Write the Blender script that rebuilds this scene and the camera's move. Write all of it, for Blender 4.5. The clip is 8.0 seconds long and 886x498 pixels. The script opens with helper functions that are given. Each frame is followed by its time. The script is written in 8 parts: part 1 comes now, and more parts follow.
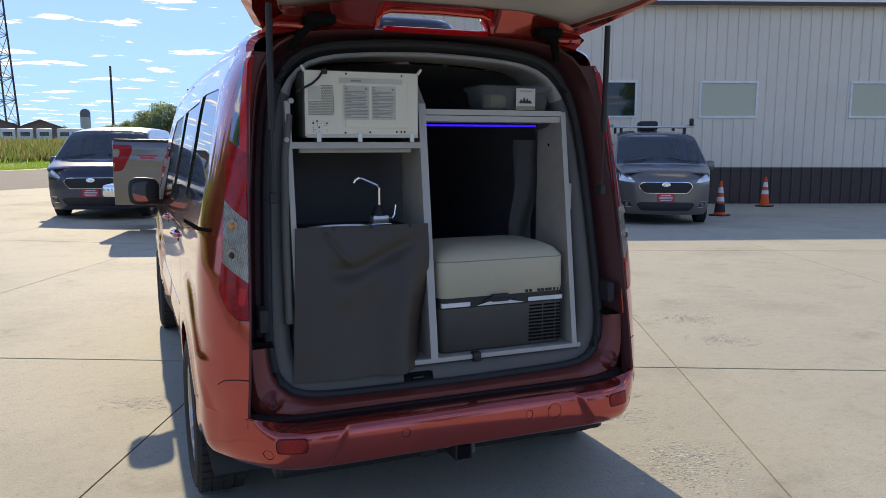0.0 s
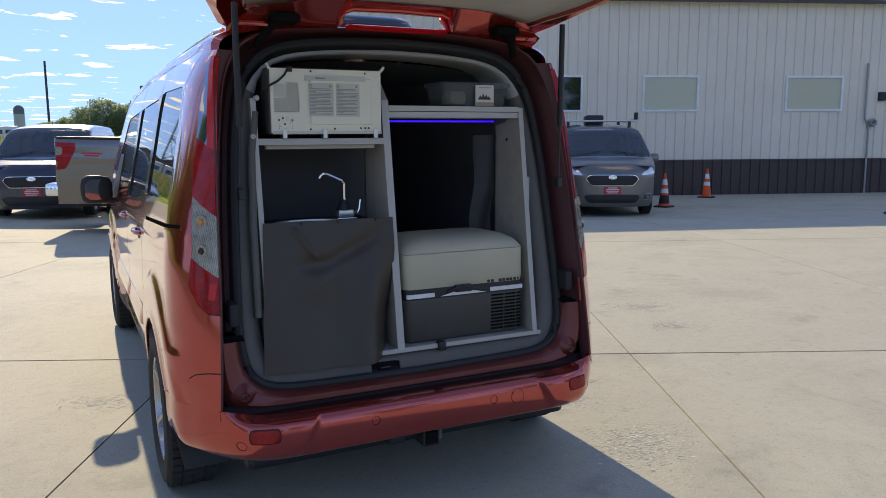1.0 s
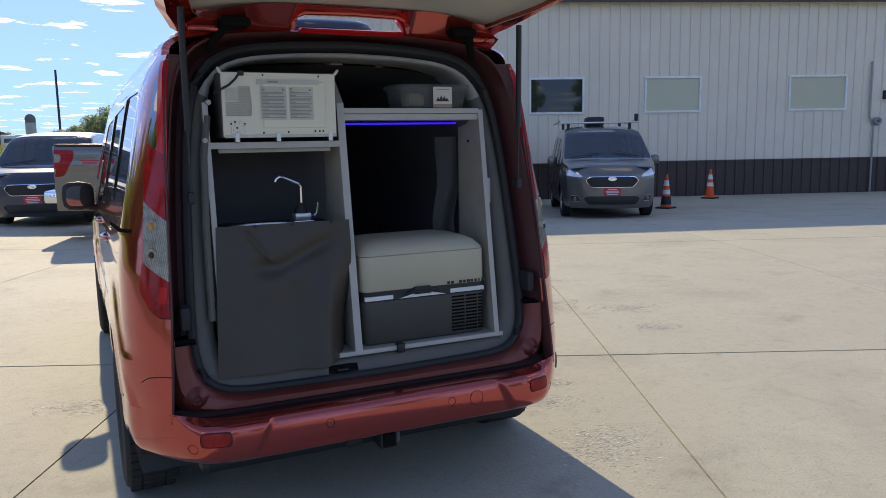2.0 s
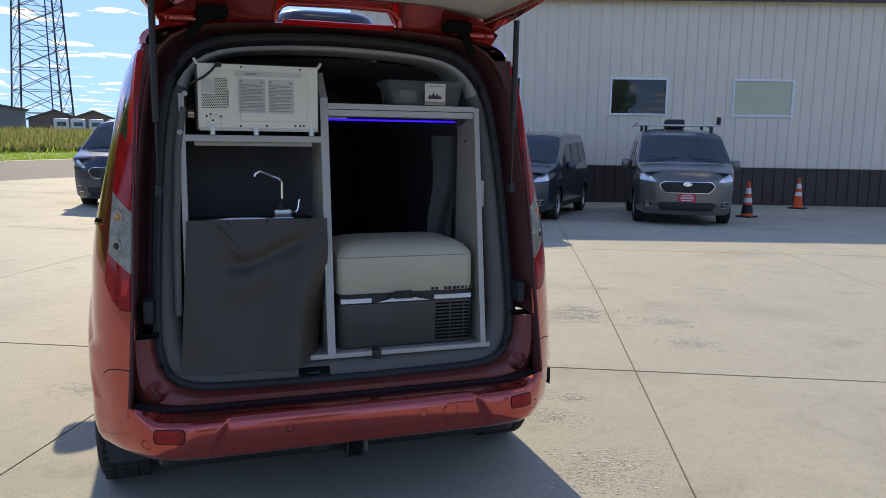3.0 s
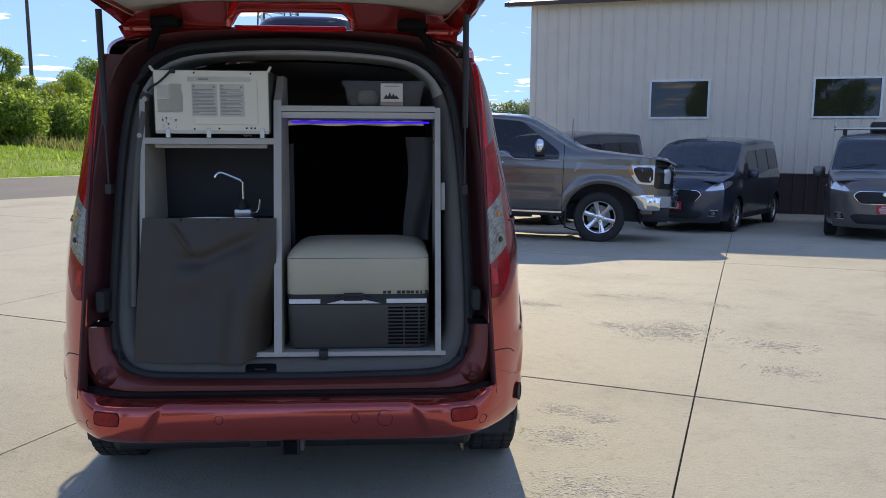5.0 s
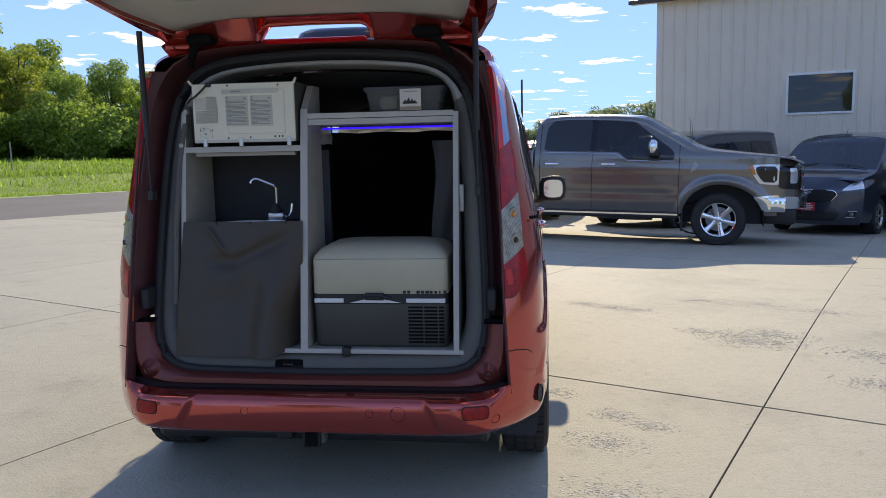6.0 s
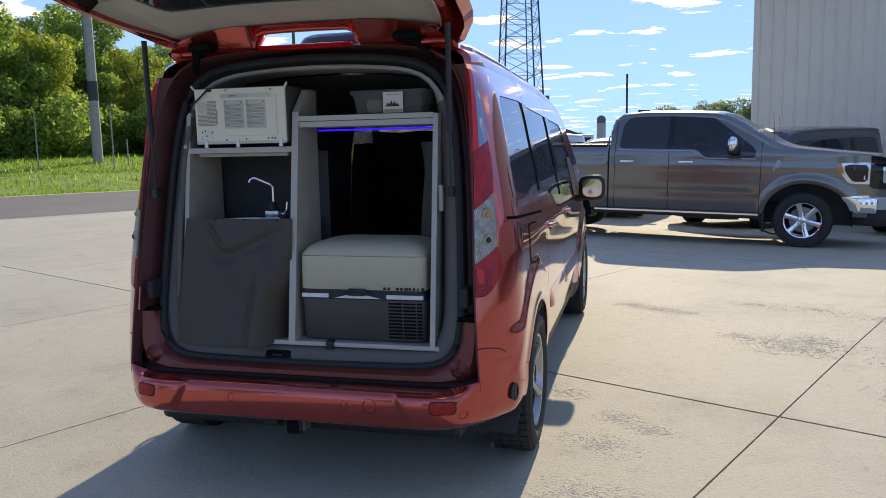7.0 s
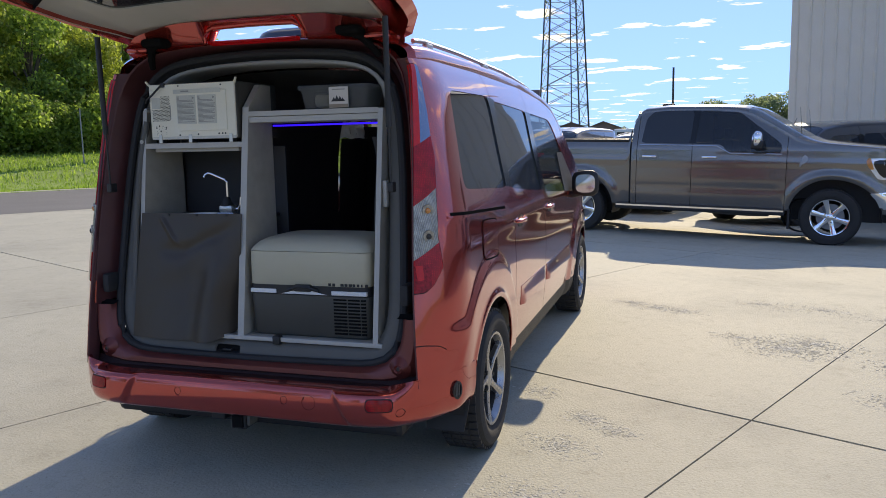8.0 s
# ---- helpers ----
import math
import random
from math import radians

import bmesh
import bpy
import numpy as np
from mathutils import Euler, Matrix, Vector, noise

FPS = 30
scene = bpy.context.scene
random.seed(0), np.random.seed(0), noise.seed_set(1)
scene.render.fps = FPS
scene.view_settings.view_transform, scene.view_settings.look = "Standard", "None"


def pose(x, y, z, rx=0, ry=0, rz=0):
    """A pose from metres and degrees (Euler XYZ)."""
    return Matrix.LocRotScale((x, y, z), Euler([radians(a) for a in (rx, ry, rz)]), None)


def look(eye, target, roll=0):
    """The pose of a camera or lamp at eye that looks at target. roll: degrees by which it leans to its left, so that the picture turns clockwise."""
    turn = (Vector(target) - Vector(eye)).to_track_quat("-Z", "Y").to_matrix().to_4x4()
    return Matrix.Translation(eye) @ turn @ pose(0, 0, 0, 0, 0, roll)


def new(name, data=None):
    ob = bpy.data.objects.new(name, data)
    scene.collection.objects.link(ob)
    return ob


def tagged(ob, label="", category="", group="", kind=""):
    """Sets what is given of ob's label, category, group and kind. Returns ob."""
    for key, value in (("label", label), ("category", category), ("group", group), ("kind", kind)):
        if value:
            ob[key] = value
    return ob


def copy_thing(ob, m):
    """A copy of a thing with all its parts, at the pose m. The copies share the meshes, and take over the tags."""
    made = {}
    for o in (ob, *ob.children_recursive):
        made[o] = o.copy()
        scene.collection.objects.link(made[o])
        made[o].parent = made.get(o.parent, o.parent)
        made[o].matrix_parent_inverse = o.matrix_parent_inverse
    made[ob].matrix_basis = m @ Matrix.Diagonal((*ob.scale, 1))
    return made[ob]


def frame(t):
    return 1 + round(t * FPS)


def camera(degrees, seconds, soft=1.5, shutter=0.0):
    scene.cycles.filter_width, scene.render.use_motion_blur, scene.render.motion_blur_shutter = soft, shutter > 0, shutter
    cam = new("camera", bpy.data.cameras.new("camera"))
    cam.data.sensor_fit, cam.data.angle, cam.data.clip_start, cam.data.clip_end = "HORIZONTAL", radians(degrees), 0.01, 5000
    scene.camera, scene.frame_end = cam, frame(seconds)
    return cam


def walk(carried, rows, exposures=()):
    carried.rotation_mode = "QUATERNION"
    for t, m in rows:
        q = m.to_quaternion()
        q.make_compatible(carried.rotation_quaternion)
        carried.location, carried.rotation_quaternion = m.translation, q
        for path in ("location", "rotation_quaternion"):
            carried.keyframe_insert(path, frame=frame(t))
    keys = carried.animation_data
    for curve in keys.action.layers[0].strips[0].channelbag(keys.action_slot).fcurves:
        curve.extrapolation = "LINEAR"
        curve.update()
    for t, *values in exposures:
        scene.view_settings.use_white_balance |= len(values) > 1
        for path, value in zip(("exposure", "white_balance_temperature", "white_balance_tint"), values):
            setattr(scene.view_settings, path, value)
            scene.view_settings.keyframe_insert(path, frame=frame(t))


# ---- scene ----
cam = camera(59.7, 8.0, soft=0.9)
PATH = [
    (0, (-1.135, -2.536, 1.462), (-0.384, -0.703, 1.181), 0.1),
    (0.5, (-1.194, -2.567, 1.454), (-0.374, -0.765, 1.164), -0.2),
    (1, (-1.226, -2.593, 1.465), (-0.356, -0.817, 1.171), -0.3),
    (1.5, (-1.186, -2.627, 1.471), (-0.296, -0.86, 1.177), -0.9),
    (1.7, (-1.134, -2.67, 1.462), (-0.254, -0.897, 1.179), -1.2),
    (2.8, (-0.697, -2.697, 1.45), (0.0, -0.846, 1.153), 1.1),
    (3, (-0.605, -2.705, 1.466), (0.041, -0.835, 1.173), 0.9),
    (3.5, (-0.372, -2.753, 1.474), (0.07, -0.823, 1.19), 0.3),
    (4, (-0.087, -2.811, 1.471), (0.209, -0.854, 1.18), 0.8),
    (4.2, (0.006, -2.803, 1.46), (0.281, -0.843, 1.17), 0.7),
    (5.3, (0.572, -2.822, 1.44), (0.583, -0.84, 1.17), -0.1),
    (5.5, (0.677, -2.848, 1.439), (0.605, -0.868, 1.171), -0.5),
    (6, (0.891, -2.84, 1.425), (0.651, -0.871, 1.167), -1.2),
    (6.5, (1.112, -2.789, 1.427), (0.752, -0.838, 1.17), -1.6),
    (7, (1.397, -2.823, 1.437), (0.901, -0.903, 1.174), -1.2),
    (7.5, (1.608, -2.809, 1.438), (1.066, -0.904, 1.163), -1.0),
    (8, (1.778, -2.678, 1.431), (1.176, -0.791, 1.157), -1.2),
]
walk(cam, [(t, look(eye, target, roll)) for t, eye, target, roll in PATH], [(0.0, 0.72, 9150, 8), (1.7, 0.72, 9150, 8), (4.0, 0.72, 8800, 8), (8.0, 0.72, 8800, 8)])
# world, sun, exposure
SUN_AZ, SUN_EL = 1.8, 27.2          # degrees from +y towards +x, and above the horizon
sun_dir = Vector((math.sin(radians(SUN_AZ)) * math.cos(radians(SUN_EL)), math.cos(radians(SUN_AZ)) * math.cos(radians(SUN_EL)), math.sin(radians(SUN_EL))))


def build_world():
    w = bpy.data.worlds.new("sky")
    w.use_nodes = True
    scene.world = w
    nt = w.node_tree
    nt.nodes.clear()
    out = nt.nodes.new("ShaderNodeOutputWorld")
    bg = nt.nodes.new("ShaderNodeBackground")
    bg.inputs["Strength"].default_value = 0.265
    sky = nt.nodes.new("ShaderNodeTexSky")
    sky.sky_type = "NISHITA"
    sky.sun_disc = False
    sky.sun_elevation = radians(SUN_EL)
    sky.sun_rotation = radians(SUN_AZ)
    sky.altitude = 300
    sky.air_density, sky.dust_density, sky.ozone_density = 1.0, 0.0, 2.5
    # fair-weather clouds: noise on a flat layer overhead
    geo = nt.nodes.new("ShaderNodeTexCoord")
    sep = nt.nodes.new("ShaderNodeSeparateXYZ")
    nt.links.new(geo.outputs["Generated"], sep.inputs[0])
    zmax = nt.nodes.new("ShaderNodeMath"); zmax.operation = "MAXIMUM"; zmax.inputs[1].default_value = 0.015
    nt.links.new(sep.outputs["Z"], zmax.inputs[0])
    zadd = nt.nodes.new("ShaderNodeMath"); zadd.operation = "ADD"; zadd.inputs[1].default_value = 0.03
    nt.links.new(zmax.outputs[0], zadd.inputs[0])
    dx = nt.nodes.new("ShaderNodeMath"); dx.operation = "DIVIDE"
    dy = nt.nodes.new("ShaderNodeMath"); dy.operation = "DIVIDE"
    nt.links.new(sep.outputs["X"], dx.inputs[0]); nt.links.new(zadd.outputs[0], dx.inputs[1])
    nt.links.new(sep.outputs["Y"], dy.inputs[0]); nt.links.new(zadd.outputs[0], dy.inputs[1])
    comb = nt.nodes.new("ShaderNodeCombineXYZ")
    nt.links.new(dx.outputs[0], comb.inputs[0]); nt.links.new(dy.outputs[0], comb.inputs[1])
    n1 = nt.nodes.new("ShaderNodeTexNoise")
    n1.inputs["Scale"].default_value = 1.55
    n1.inputs["Detail"].default_value = 9
    n1.inputs["Roughness"].default_value = 0.56
    n1.inputs["Distortion"].default_value = 0.19
    nt.links.new(comb.outputs[0], n1.inputs["Vector"])
    ramp = nt.nodes.new("ShaderNodeValToRGB")
    ramp.color_ramp.elements[0].position, ramp.color_ramp.elements[1].position = 0.588, 0.628
    nt.links.new(n1.outputs["Fac"], ramp.inputs[0])
    mix = nt.nodes.new("ShaderNodeMix"); mix.data_type = "RGBA"
    tint = nt.nodes.new("ShaderNodeMix"); tint.data_type = "RGBA"; tint.blend_type = "MULTIPLY"
    tint.inputs["Factor"].default_value = 1.0
    tint.inputs["B"].default_value = (0.70, 0.738, 0.957, 1)
    # clear, deep-blue air: brightness rises ever more slowly towards the sun
    over = nt.nodes.new("ShaderNodeVectorMath"); over.operation = "MULTIPLY_ADD"
    over.inputs[1].default_value = (1 / 1.6, 1 / 3.4, 1 / 8.5)
    over.inputs[2].default_value = (1, 1, 1)
    nt.links.new(sky.outputs[0], over.inputs[0])
    soft = nt.nodes.new("ShaderNodeVectorMath"); soft.operation = "DIVIDE"
    nt.links.new(sky.outputs[0], soft.inputs[0]); nt.links.new(over.outputs[0], soft.inputs[1])
    nt.links.new(soft.outputs[0], tint.inputs["A"])
    nt.links.new(tint.outputs["Result"], mix.inputs["A"])
    mix.inputs["B"].default_value = (3.7, 3.6, 3.6, 1)
    nt.links.new(ramp.outputs["Color"], mix.inputs["Factor"])
    nt.links.new(mix.outputs["Result"], bg.inputs["Color"])
    nt.links.new(bg.outputs[0], out.inputs[0])
    light = bpy.data.lights.new("sun", "SUN")
    light.energy, light.angle, light.color = 2.95, radians(0.55), (1.0, 0.95, 0.87)
    ob = new("sun", light)
    ob.matrix_world = look(sun_dir * 60, (0, 0, 0))


build_world()
# ---- materials ----
def mat(name, col, rough=0.5, metal=0.0, var=0.12, scale=6.0, bump=0.0, bscale=120.0, coat=0.0, trans=0.0, spec=0.5, emit=0.0, col2=None, rvar=0.08, random_tone=0.0, flake=0.0, stretch=None):
    m = bpy.data.materials.new(name)
    m.use_nodes = True
    nt = m.node_tree
    b = nt.nodes["Principled BSDF"]
    tc = nt.nodes.new("ShaderNodeTexCoord")
    vec = tc.outputs["Object"]
    if stretch:
        mp = nt.nodes.new("ShaderNodeMapping")
        mp.inputs["Scale"].default_value = stretch
        nt.links.new(vec, mp.inputs["Vector"])
        vec = mp.outputs["Vector"]
    big = nt.nodes.new("ShaderNodeTexNoise")
    big.inputs["Scale"].default_value, big.inputs["Detail"].default_value = scale, 5
    nt.links.new(vec, big.inputs["Vector"])
    fine = nt.nodes.new("ShaderNodeTexNoise")
    fine.inputs["Scale"].default_value, fine.inputs["Detail"].default_value = bscale, 3
    nt.links.new(vec, fine.inputs["Vector"])
    avg = nt.nodes.new("ShaderNodeMath"); avg.operation = "MULTIPLY_ADD"
    avg.inputs[1].default_value = 0.35
    nt.links.new(fine.outputs["Fac"], avg.inputs[0]); 
    sc = nt.nodes.new("ShaderNodeMath"); sc.operation = "MULTIPLY"; sc.inputs[1].default_value = 0.65
    nt.links.new(big.outputs["Fac"], sc.inputs[0]); nt.links.new(sc.outputs[0], avg.inputs[2])
    ramp = nt.nodes.new("ShaderNodeValToRGB")
    c2 = col2 or [min(1, c * (1 + var)) for c in col]
    c1 = [c * (1 - var) for c in col]
    ramp.color_ramp.elements[0].position, ramp.color_ramp.elements[1].position = 0.32, 0.68
    ramp.color_ramp.elements[0].color = (*c1, 1)
    ramp.color_ramp.elements[1].color = (*c2, 1)
    nt.links.new(avg.outputs[0], ramp.inputs[0])
    colour = ramp.outputs["Color"]
    if random_tone:
        oi = nt.nodes.new("ShaderNodeObjectInfo")
        mr = nt.nodes.new("ShaderNodeMapRange")
        mr.inputs["To Min"].default_value, mr.inputs["To Max"].default_value = 1 - random_tone, 1 + random_tone
        nt.links.new(oi.outputs["Random"], mr.inputs["Value"])
        mul = nt.nodes.new("ShaderNodeVectorMath"); mul.operation = "SCALE"
        nt.links.new(colour, mul.inputs[0]); nt.links.new(mr.outputs[0], mul.inputs["Scale"])
        colour = mul.outputs[0]
    nt.links.new(colour, b.inputs["Base Color"])
    rr = nt.nodes.new("ShaderNodeMapRange")
    rr.inputs["To Min"].default_value, rr.inputs["To Max"].default_value = max(0.0, rough - rvar), min(1.0, rough + rvar)
    nt.links.new(big.outputs["Fac"], rr.inputs["Value"])
    nt.links.new(rr.outputs[0], b.inputs["Roughness"])
    b.inputs["Metallic"].default_value = metal
    b.inputs["Coat Weight"].default_value = coat
    b.inputs["Coat Roughness"].default_value = 0.03
    b.inputs["Transmission Weight"].default_value = trans
    b.inputs["Specular IOR Level"].default_value = spec
    if bump:
        bp = nt.nodes.new("ShaderNodeBump")
        bp.inputs["Strength"].default_value, bp.inputs["Distance"].default_value = bump, 0.01
        nt.links.new(fine.outputs["Fac"], bp.inputs["Height"])
        nt.links.new(bp.outputs[0], b.inputs["Normal"])
    if emit:
        b.inputs["Emission Color"].default_value = (*col, 1)
        b.inputs["Emission Strength"].default_value = emit
    m.diffuse_color = (*col, 1)
    return m


def tinted_glass(name, tint, see=0.25, through_col=(0.75, 0.8, 0.78)):
    m = bpy.data.materials.new(name)
    m.use_nodes = True
    nt = m.node_tree
    b = nt.nodes["Principled BSDF"]
    b.inputs["Base Color"].default_value = (*tint, 1)
    b.inputs["Roughness"].default_value = 0.02
    b.inputs["Specular IOR Level"].default_value = 0.6
    tr = nt.nodes.new("ShaderNodeBsdfTransparent")
    tr.inputs[0].default_value = (*through_col, 1)
    mx = nt.nodes.new("ShaderNodeMixShader")
    mx.inputs[0].default_value = see
    out = nt.nodes["Material Output"]
    nt.links.new(b.outputs[0], mx.inputs[1]); nt.links.new(tr.outputs[0], mx.inputs[2])
    nt.links.new(mx.outputs[0], out.inputs[0])
    m.diffuse_color = (*tint, 1)
    return m


GLOSSBLACK = mat("gloss_black_trim", (0.010, 0.010, 0.011), 0.10, var=0.1)
RED = mat("copper_red_paint", (0.48, 0.060, 0.046), 0.14, 0.74, 0.05, 3, coat=1.0, bscale=900, rvar=0.03)
# body copper darkened twice: shade inside the opening is put in these colours
JAMBRED = mat("shade_dulled_copper_paint", (0.17, 0.036, 0.030), 0.36, 0.4, 0.10, 5, coat=0.15, bscale=400, rvar=0.05)
JAMB = mat("shade_dark_jamb_paint", (0.105, 0.036, 0.036), 0.36, 0.0, 0.15, 6, bump=0.1, bscale=300, spec=0.35)
# almost black red: the shade in the bumper gap, given as a colour
JAMBDARK = mat("sill_gap_shade", (0.030, 0.012, 0.012), 0.55, 0.0, 0.15, 6, spec=0.25)
GREYPAINT = mat("warm_grey_paint", (0.165, 0.156, 0.145), 0.34, 0.65, 0.05, 3, coat=1.0, bscale=900, rvar=0.03)
BLUEPAINT = mat("dark_blue_grey_paint", (0.050, 0.061, 0.085), 0.32, 0.6, 0.06, 3, coat=1.0, bscale=900, rvar=0.03)
SILVERPAINT = mat("silver_paint", (0.62, 0.63, 0.64), 0.3, 0.3, 0.05, 3, coat=0.6, bscale=900, rvar=0.03)
NAVY = mat("navy_paint", (0.032, 0.038, 0.062), 0.32, 0.35, 0.06, 3, coat=1.0, bscale=900, rvar=0.03)
TRUCKPAINT = mat("stone_grey_paint", (0.185, 0.170, 0.156), 0.23, 0.78, 0.05, 3, coat=1.0, bscale=900, rvar=0.03)
BLACKPL = mat("black_plastic", (0.016, 0.016, 0.017), 0.5, bump=0.15, bscale=500)
RUBBER = mat("rubber", (0.022, 0.022, 0.023), 0.75, bump=0.2, bscale=200, var=0.25)
TYRE = mat("tyre_rubber", (0.03, 0.029, 0.028), 0.85, bump=0.3, bscale=150, var=0.3)
ALLOY = mat("silver_alloy", (0.42, 0.42, 0.425), 0.28, 0.9, 0.1, 12)
CHROME = mat("chrome", (0.85, 0.86, 0.88), 0.08, 1.0, 0.03)
DARKMETAL = mat("dark_steel", (0.05, 0.05, 0.05), 0.6, 0.6, 0.3)
PGLASS = tinted_glass("privacy_glass", (0.030, 0.035, 0.042), 0.06)
FGLASS = tinted_glass("windscreen_glass", (0.02, 0.024, 0.028), 0.5, (0.88, 0.92, 0.92))
TRUCKGLASS = tinted_glass("truck_door_glass", (0.022, 0.026, 0.032), 0.22)
# pale blue base paints the sky's reflection in, along with dust
SKYDUSTGLASS = tinted_glass("sky_dust_truck_windscreen", (0.21, 0.25, 0.28), 0.30, (0.88, 0.92, 0.92))
# base colour lifted in place of reflected sky
SCREENGLASS = tinted_glass("sky_greyed_windscreen", (0.085, 0.10, 0.115), 0.42, (0.88, 0.92, 0.92))
HEADLENS = mat("headlamp_reflector", (0.66, 0.68, 0.72), 0.16, 0.65, 0.12, 9, coat=1.0)
# blue in the base stands for the sky mirrored in the cover
LAMPGLASS = mat("sky_tinted_lamp_cover", (0.16, 0.19, 0.25), 0.06, 0.9, 0.05, 5, coat=1.0)
# lit copy of the red lens, for the prism glint and the sunlit strip
REDGLOW = mat("lit_red_lens", (0.58, 0.010, 0.012), 0.15, 0, 0.12, 30, spec=0.4)
REDLENS = mat("red_lens", (0.52, 0.007, 0.014), 0.12, 0, 0.40, 22, spec=0.35)
DEEPRED = mat("deep_red_prisms", (0.28, 0.003, 0.010), 0.15, 0, 0.5, 60, spec=0.3)
CLEARLENS = mat("clear_lens", (0.36, 0.335, 0.28), 0.18, 0.30, 0.35, 30, coat=0.5)
AMBER = mat("amber_lens", (0.6, 0.2, 0.03), 0.1, 0, coat=1.0)
GREYTRIM = mat("grey_trim_plastic", (0.118, 0.112, 0.098), 0.6, bump=0.25, bscale=500, var=0.08)
# lighter than the rest of the headliner: ground bounce put in the colour
HEADEDGE = mat("bounce_lit_headliner_edge", (0.38, 0.372, 0.355), 0.8, bump=0.2, bscale=500, var=0.06)
CREAMTRIM = mat("light_trim_panel", (0.52, 0.50, 0.45), 0.65, bump=0.2, bscale=400, var=0.06)
DARKTRIM = mat("dark_interior", (0.045, 0.045, 0.047), 0.8, bump=0.2, bscale=300, var=0.2)
# light grey headliner given a darker colour for the cabin's shade
HEADLINER = mat("shaded_headliner_fabric", (0.17, 0.167, 0.16), 0.9, bump=0.3, bscale=600, var=0.12)
LAMINATE = mat("grey_laminate", (0.38, 0.355, 0.30), 0.55, var=0.13, scale=14, bump=0.08, bscale=300)
EDGE = mat("light_edge_banding", (0.45, 0.43, 0.385), 0.45, var=0.06)
ALU = mat("brushed_aluminium", (0.63, 0.615, 0.58), 0.35, 0.85, 0.06)
VINYL = mat("dark_vinyl", (0.052, 0.039, 0.027), 0.42, var=0.04, scale=4, bump=0.12, bscale=420, spec=0.45)
CURTAIN = mat("black_curtain", (0.045, 0.045, 0.052), 0.95, bump=0.3, bscale=400, var=0.2)
CREAM = mat("cream_enamel", (0.80, 0.74, 0.58), 0.38, var=0.04, scale=3, bump=0.03)
INK = mat("grey_print", (0.30, 0.29, 0.26), 0.7)
PALEINK = mat("pale_print", (0.58, 0.56, 0.47), 0.7)
HOLE = mat("dark_hole", (0.012, 0.012, 0.012), 0.9, spec=0.0)
LIDGREY = mat("pale_grey_plastic", (0.52, 0.475, 0.345), 0.45, var=0.05, bump=0.2, bscale=450)
BASEGREY = mat("charcoal_plastic", (0.068, 0.066, 0.057), 0.5, var=0.1, bump=0.25, bscale=450)
WHITEPL = mat("white_plastic", (0.72, 0.72, 0.70), 0.45)
CLEARPL = tinted_glass("clear_plastic", (0.30, 0.31, 0.31), 0.78)
PAPER = mat("paper_label", (0.62, 0.57, 0.50), 0.8, var=0.05)
BROWNPAPER = mat("brown_paper", (0.30, 0.24, 0.18), 0.85, var=0.15)
LED = mat("violet_led", (0.012, 0.0, 1.0), 0.4, emit=0.9, var=0.0)
CONE = mat("orange_cone", (0.85, 0.10, 0.015), 0.55, var=0.1)
REFLECT = mat("white_band", (0.75, 0.74, 0.72), 0.5, var=0.1)
PLATE = mat("red_plate", (0.60, 0.03, 0.045), 0.45)
GALV = mat("galvanised_steel", (0.36, 0.37, 0.38), 0.5, 0.7, 0.2, 5)
POLEGREY = mat("weathered_pole", (0.30, 0.29, 0.27), 0.8, var=0.2, scale=4)
POLEBLACK = mat("dark_pole", (0.04, 0.04, 0.042), 0.7)
WOODPOLE = mat("weathered_wood", (0.12, 0.10, 0.08), 0.9, var=0.3)
SIDING = mat("cream_metal_siding", (0.81, 0.705, 0.565), 0.42, var=0.05, scale=0.8, bump=0.05, bscale=40)
BROWNSIDING = mat("dark_brown_siding", (0.060, 0.036, 0.032), 0.5, var=0.12, scale=1.5)
BROWNTRIM = mat("brown_trim", (0.075, 0.05, 0.042), 0.5)
WINTRIM = mat("white_window_trim", (0.86, 0.86, 0.84), 0.45)
BLIND = mat("cream_blind", (0.90, 0.86, 0.64), 0.8, var=0.03)
WINGLASS = tinted_glass("building_glass", (0.02, 0.024, 0.02), 0.1)
BLINDGLASS = tinted_glass("clear_pane", (0.05, 0.06, 0.06), 0.92, (0.98, 0.98, 0.97))
BRICK = mat("far_brick", (0.20, 0.13, 0.11), 0.9, var=0.2, scale=0.6)
FARROOF = mat("far_roof", (0.13, 0.10, 0.09), 0.9, var=0.2, scale=0.5)
FARGREY = mat("far_grey_siding", (0.19, 0.19, 0.20), 0.8, var=0.1, scale=0.5)
TEAL = mat("green_doors", (0.05, 0.12, 0.11), 0.7)
SILO = mat("silo_stave", (0.13, 0.13, 0.15), 0.8, var=0.15, scale=0.4)
RVWHITE = mat("trailer_white", (0.62, 0.63, 0.65), 0.5)
BARK = mat("bark", (0.10, 0.08, 0.06), 0.95, var=0.3, scale=3, bump=0.6, bscale=12)
PLASTGREY = mat("grey_pouch", (0.055, 0.053, 0.05), 0.7, var=0.12)


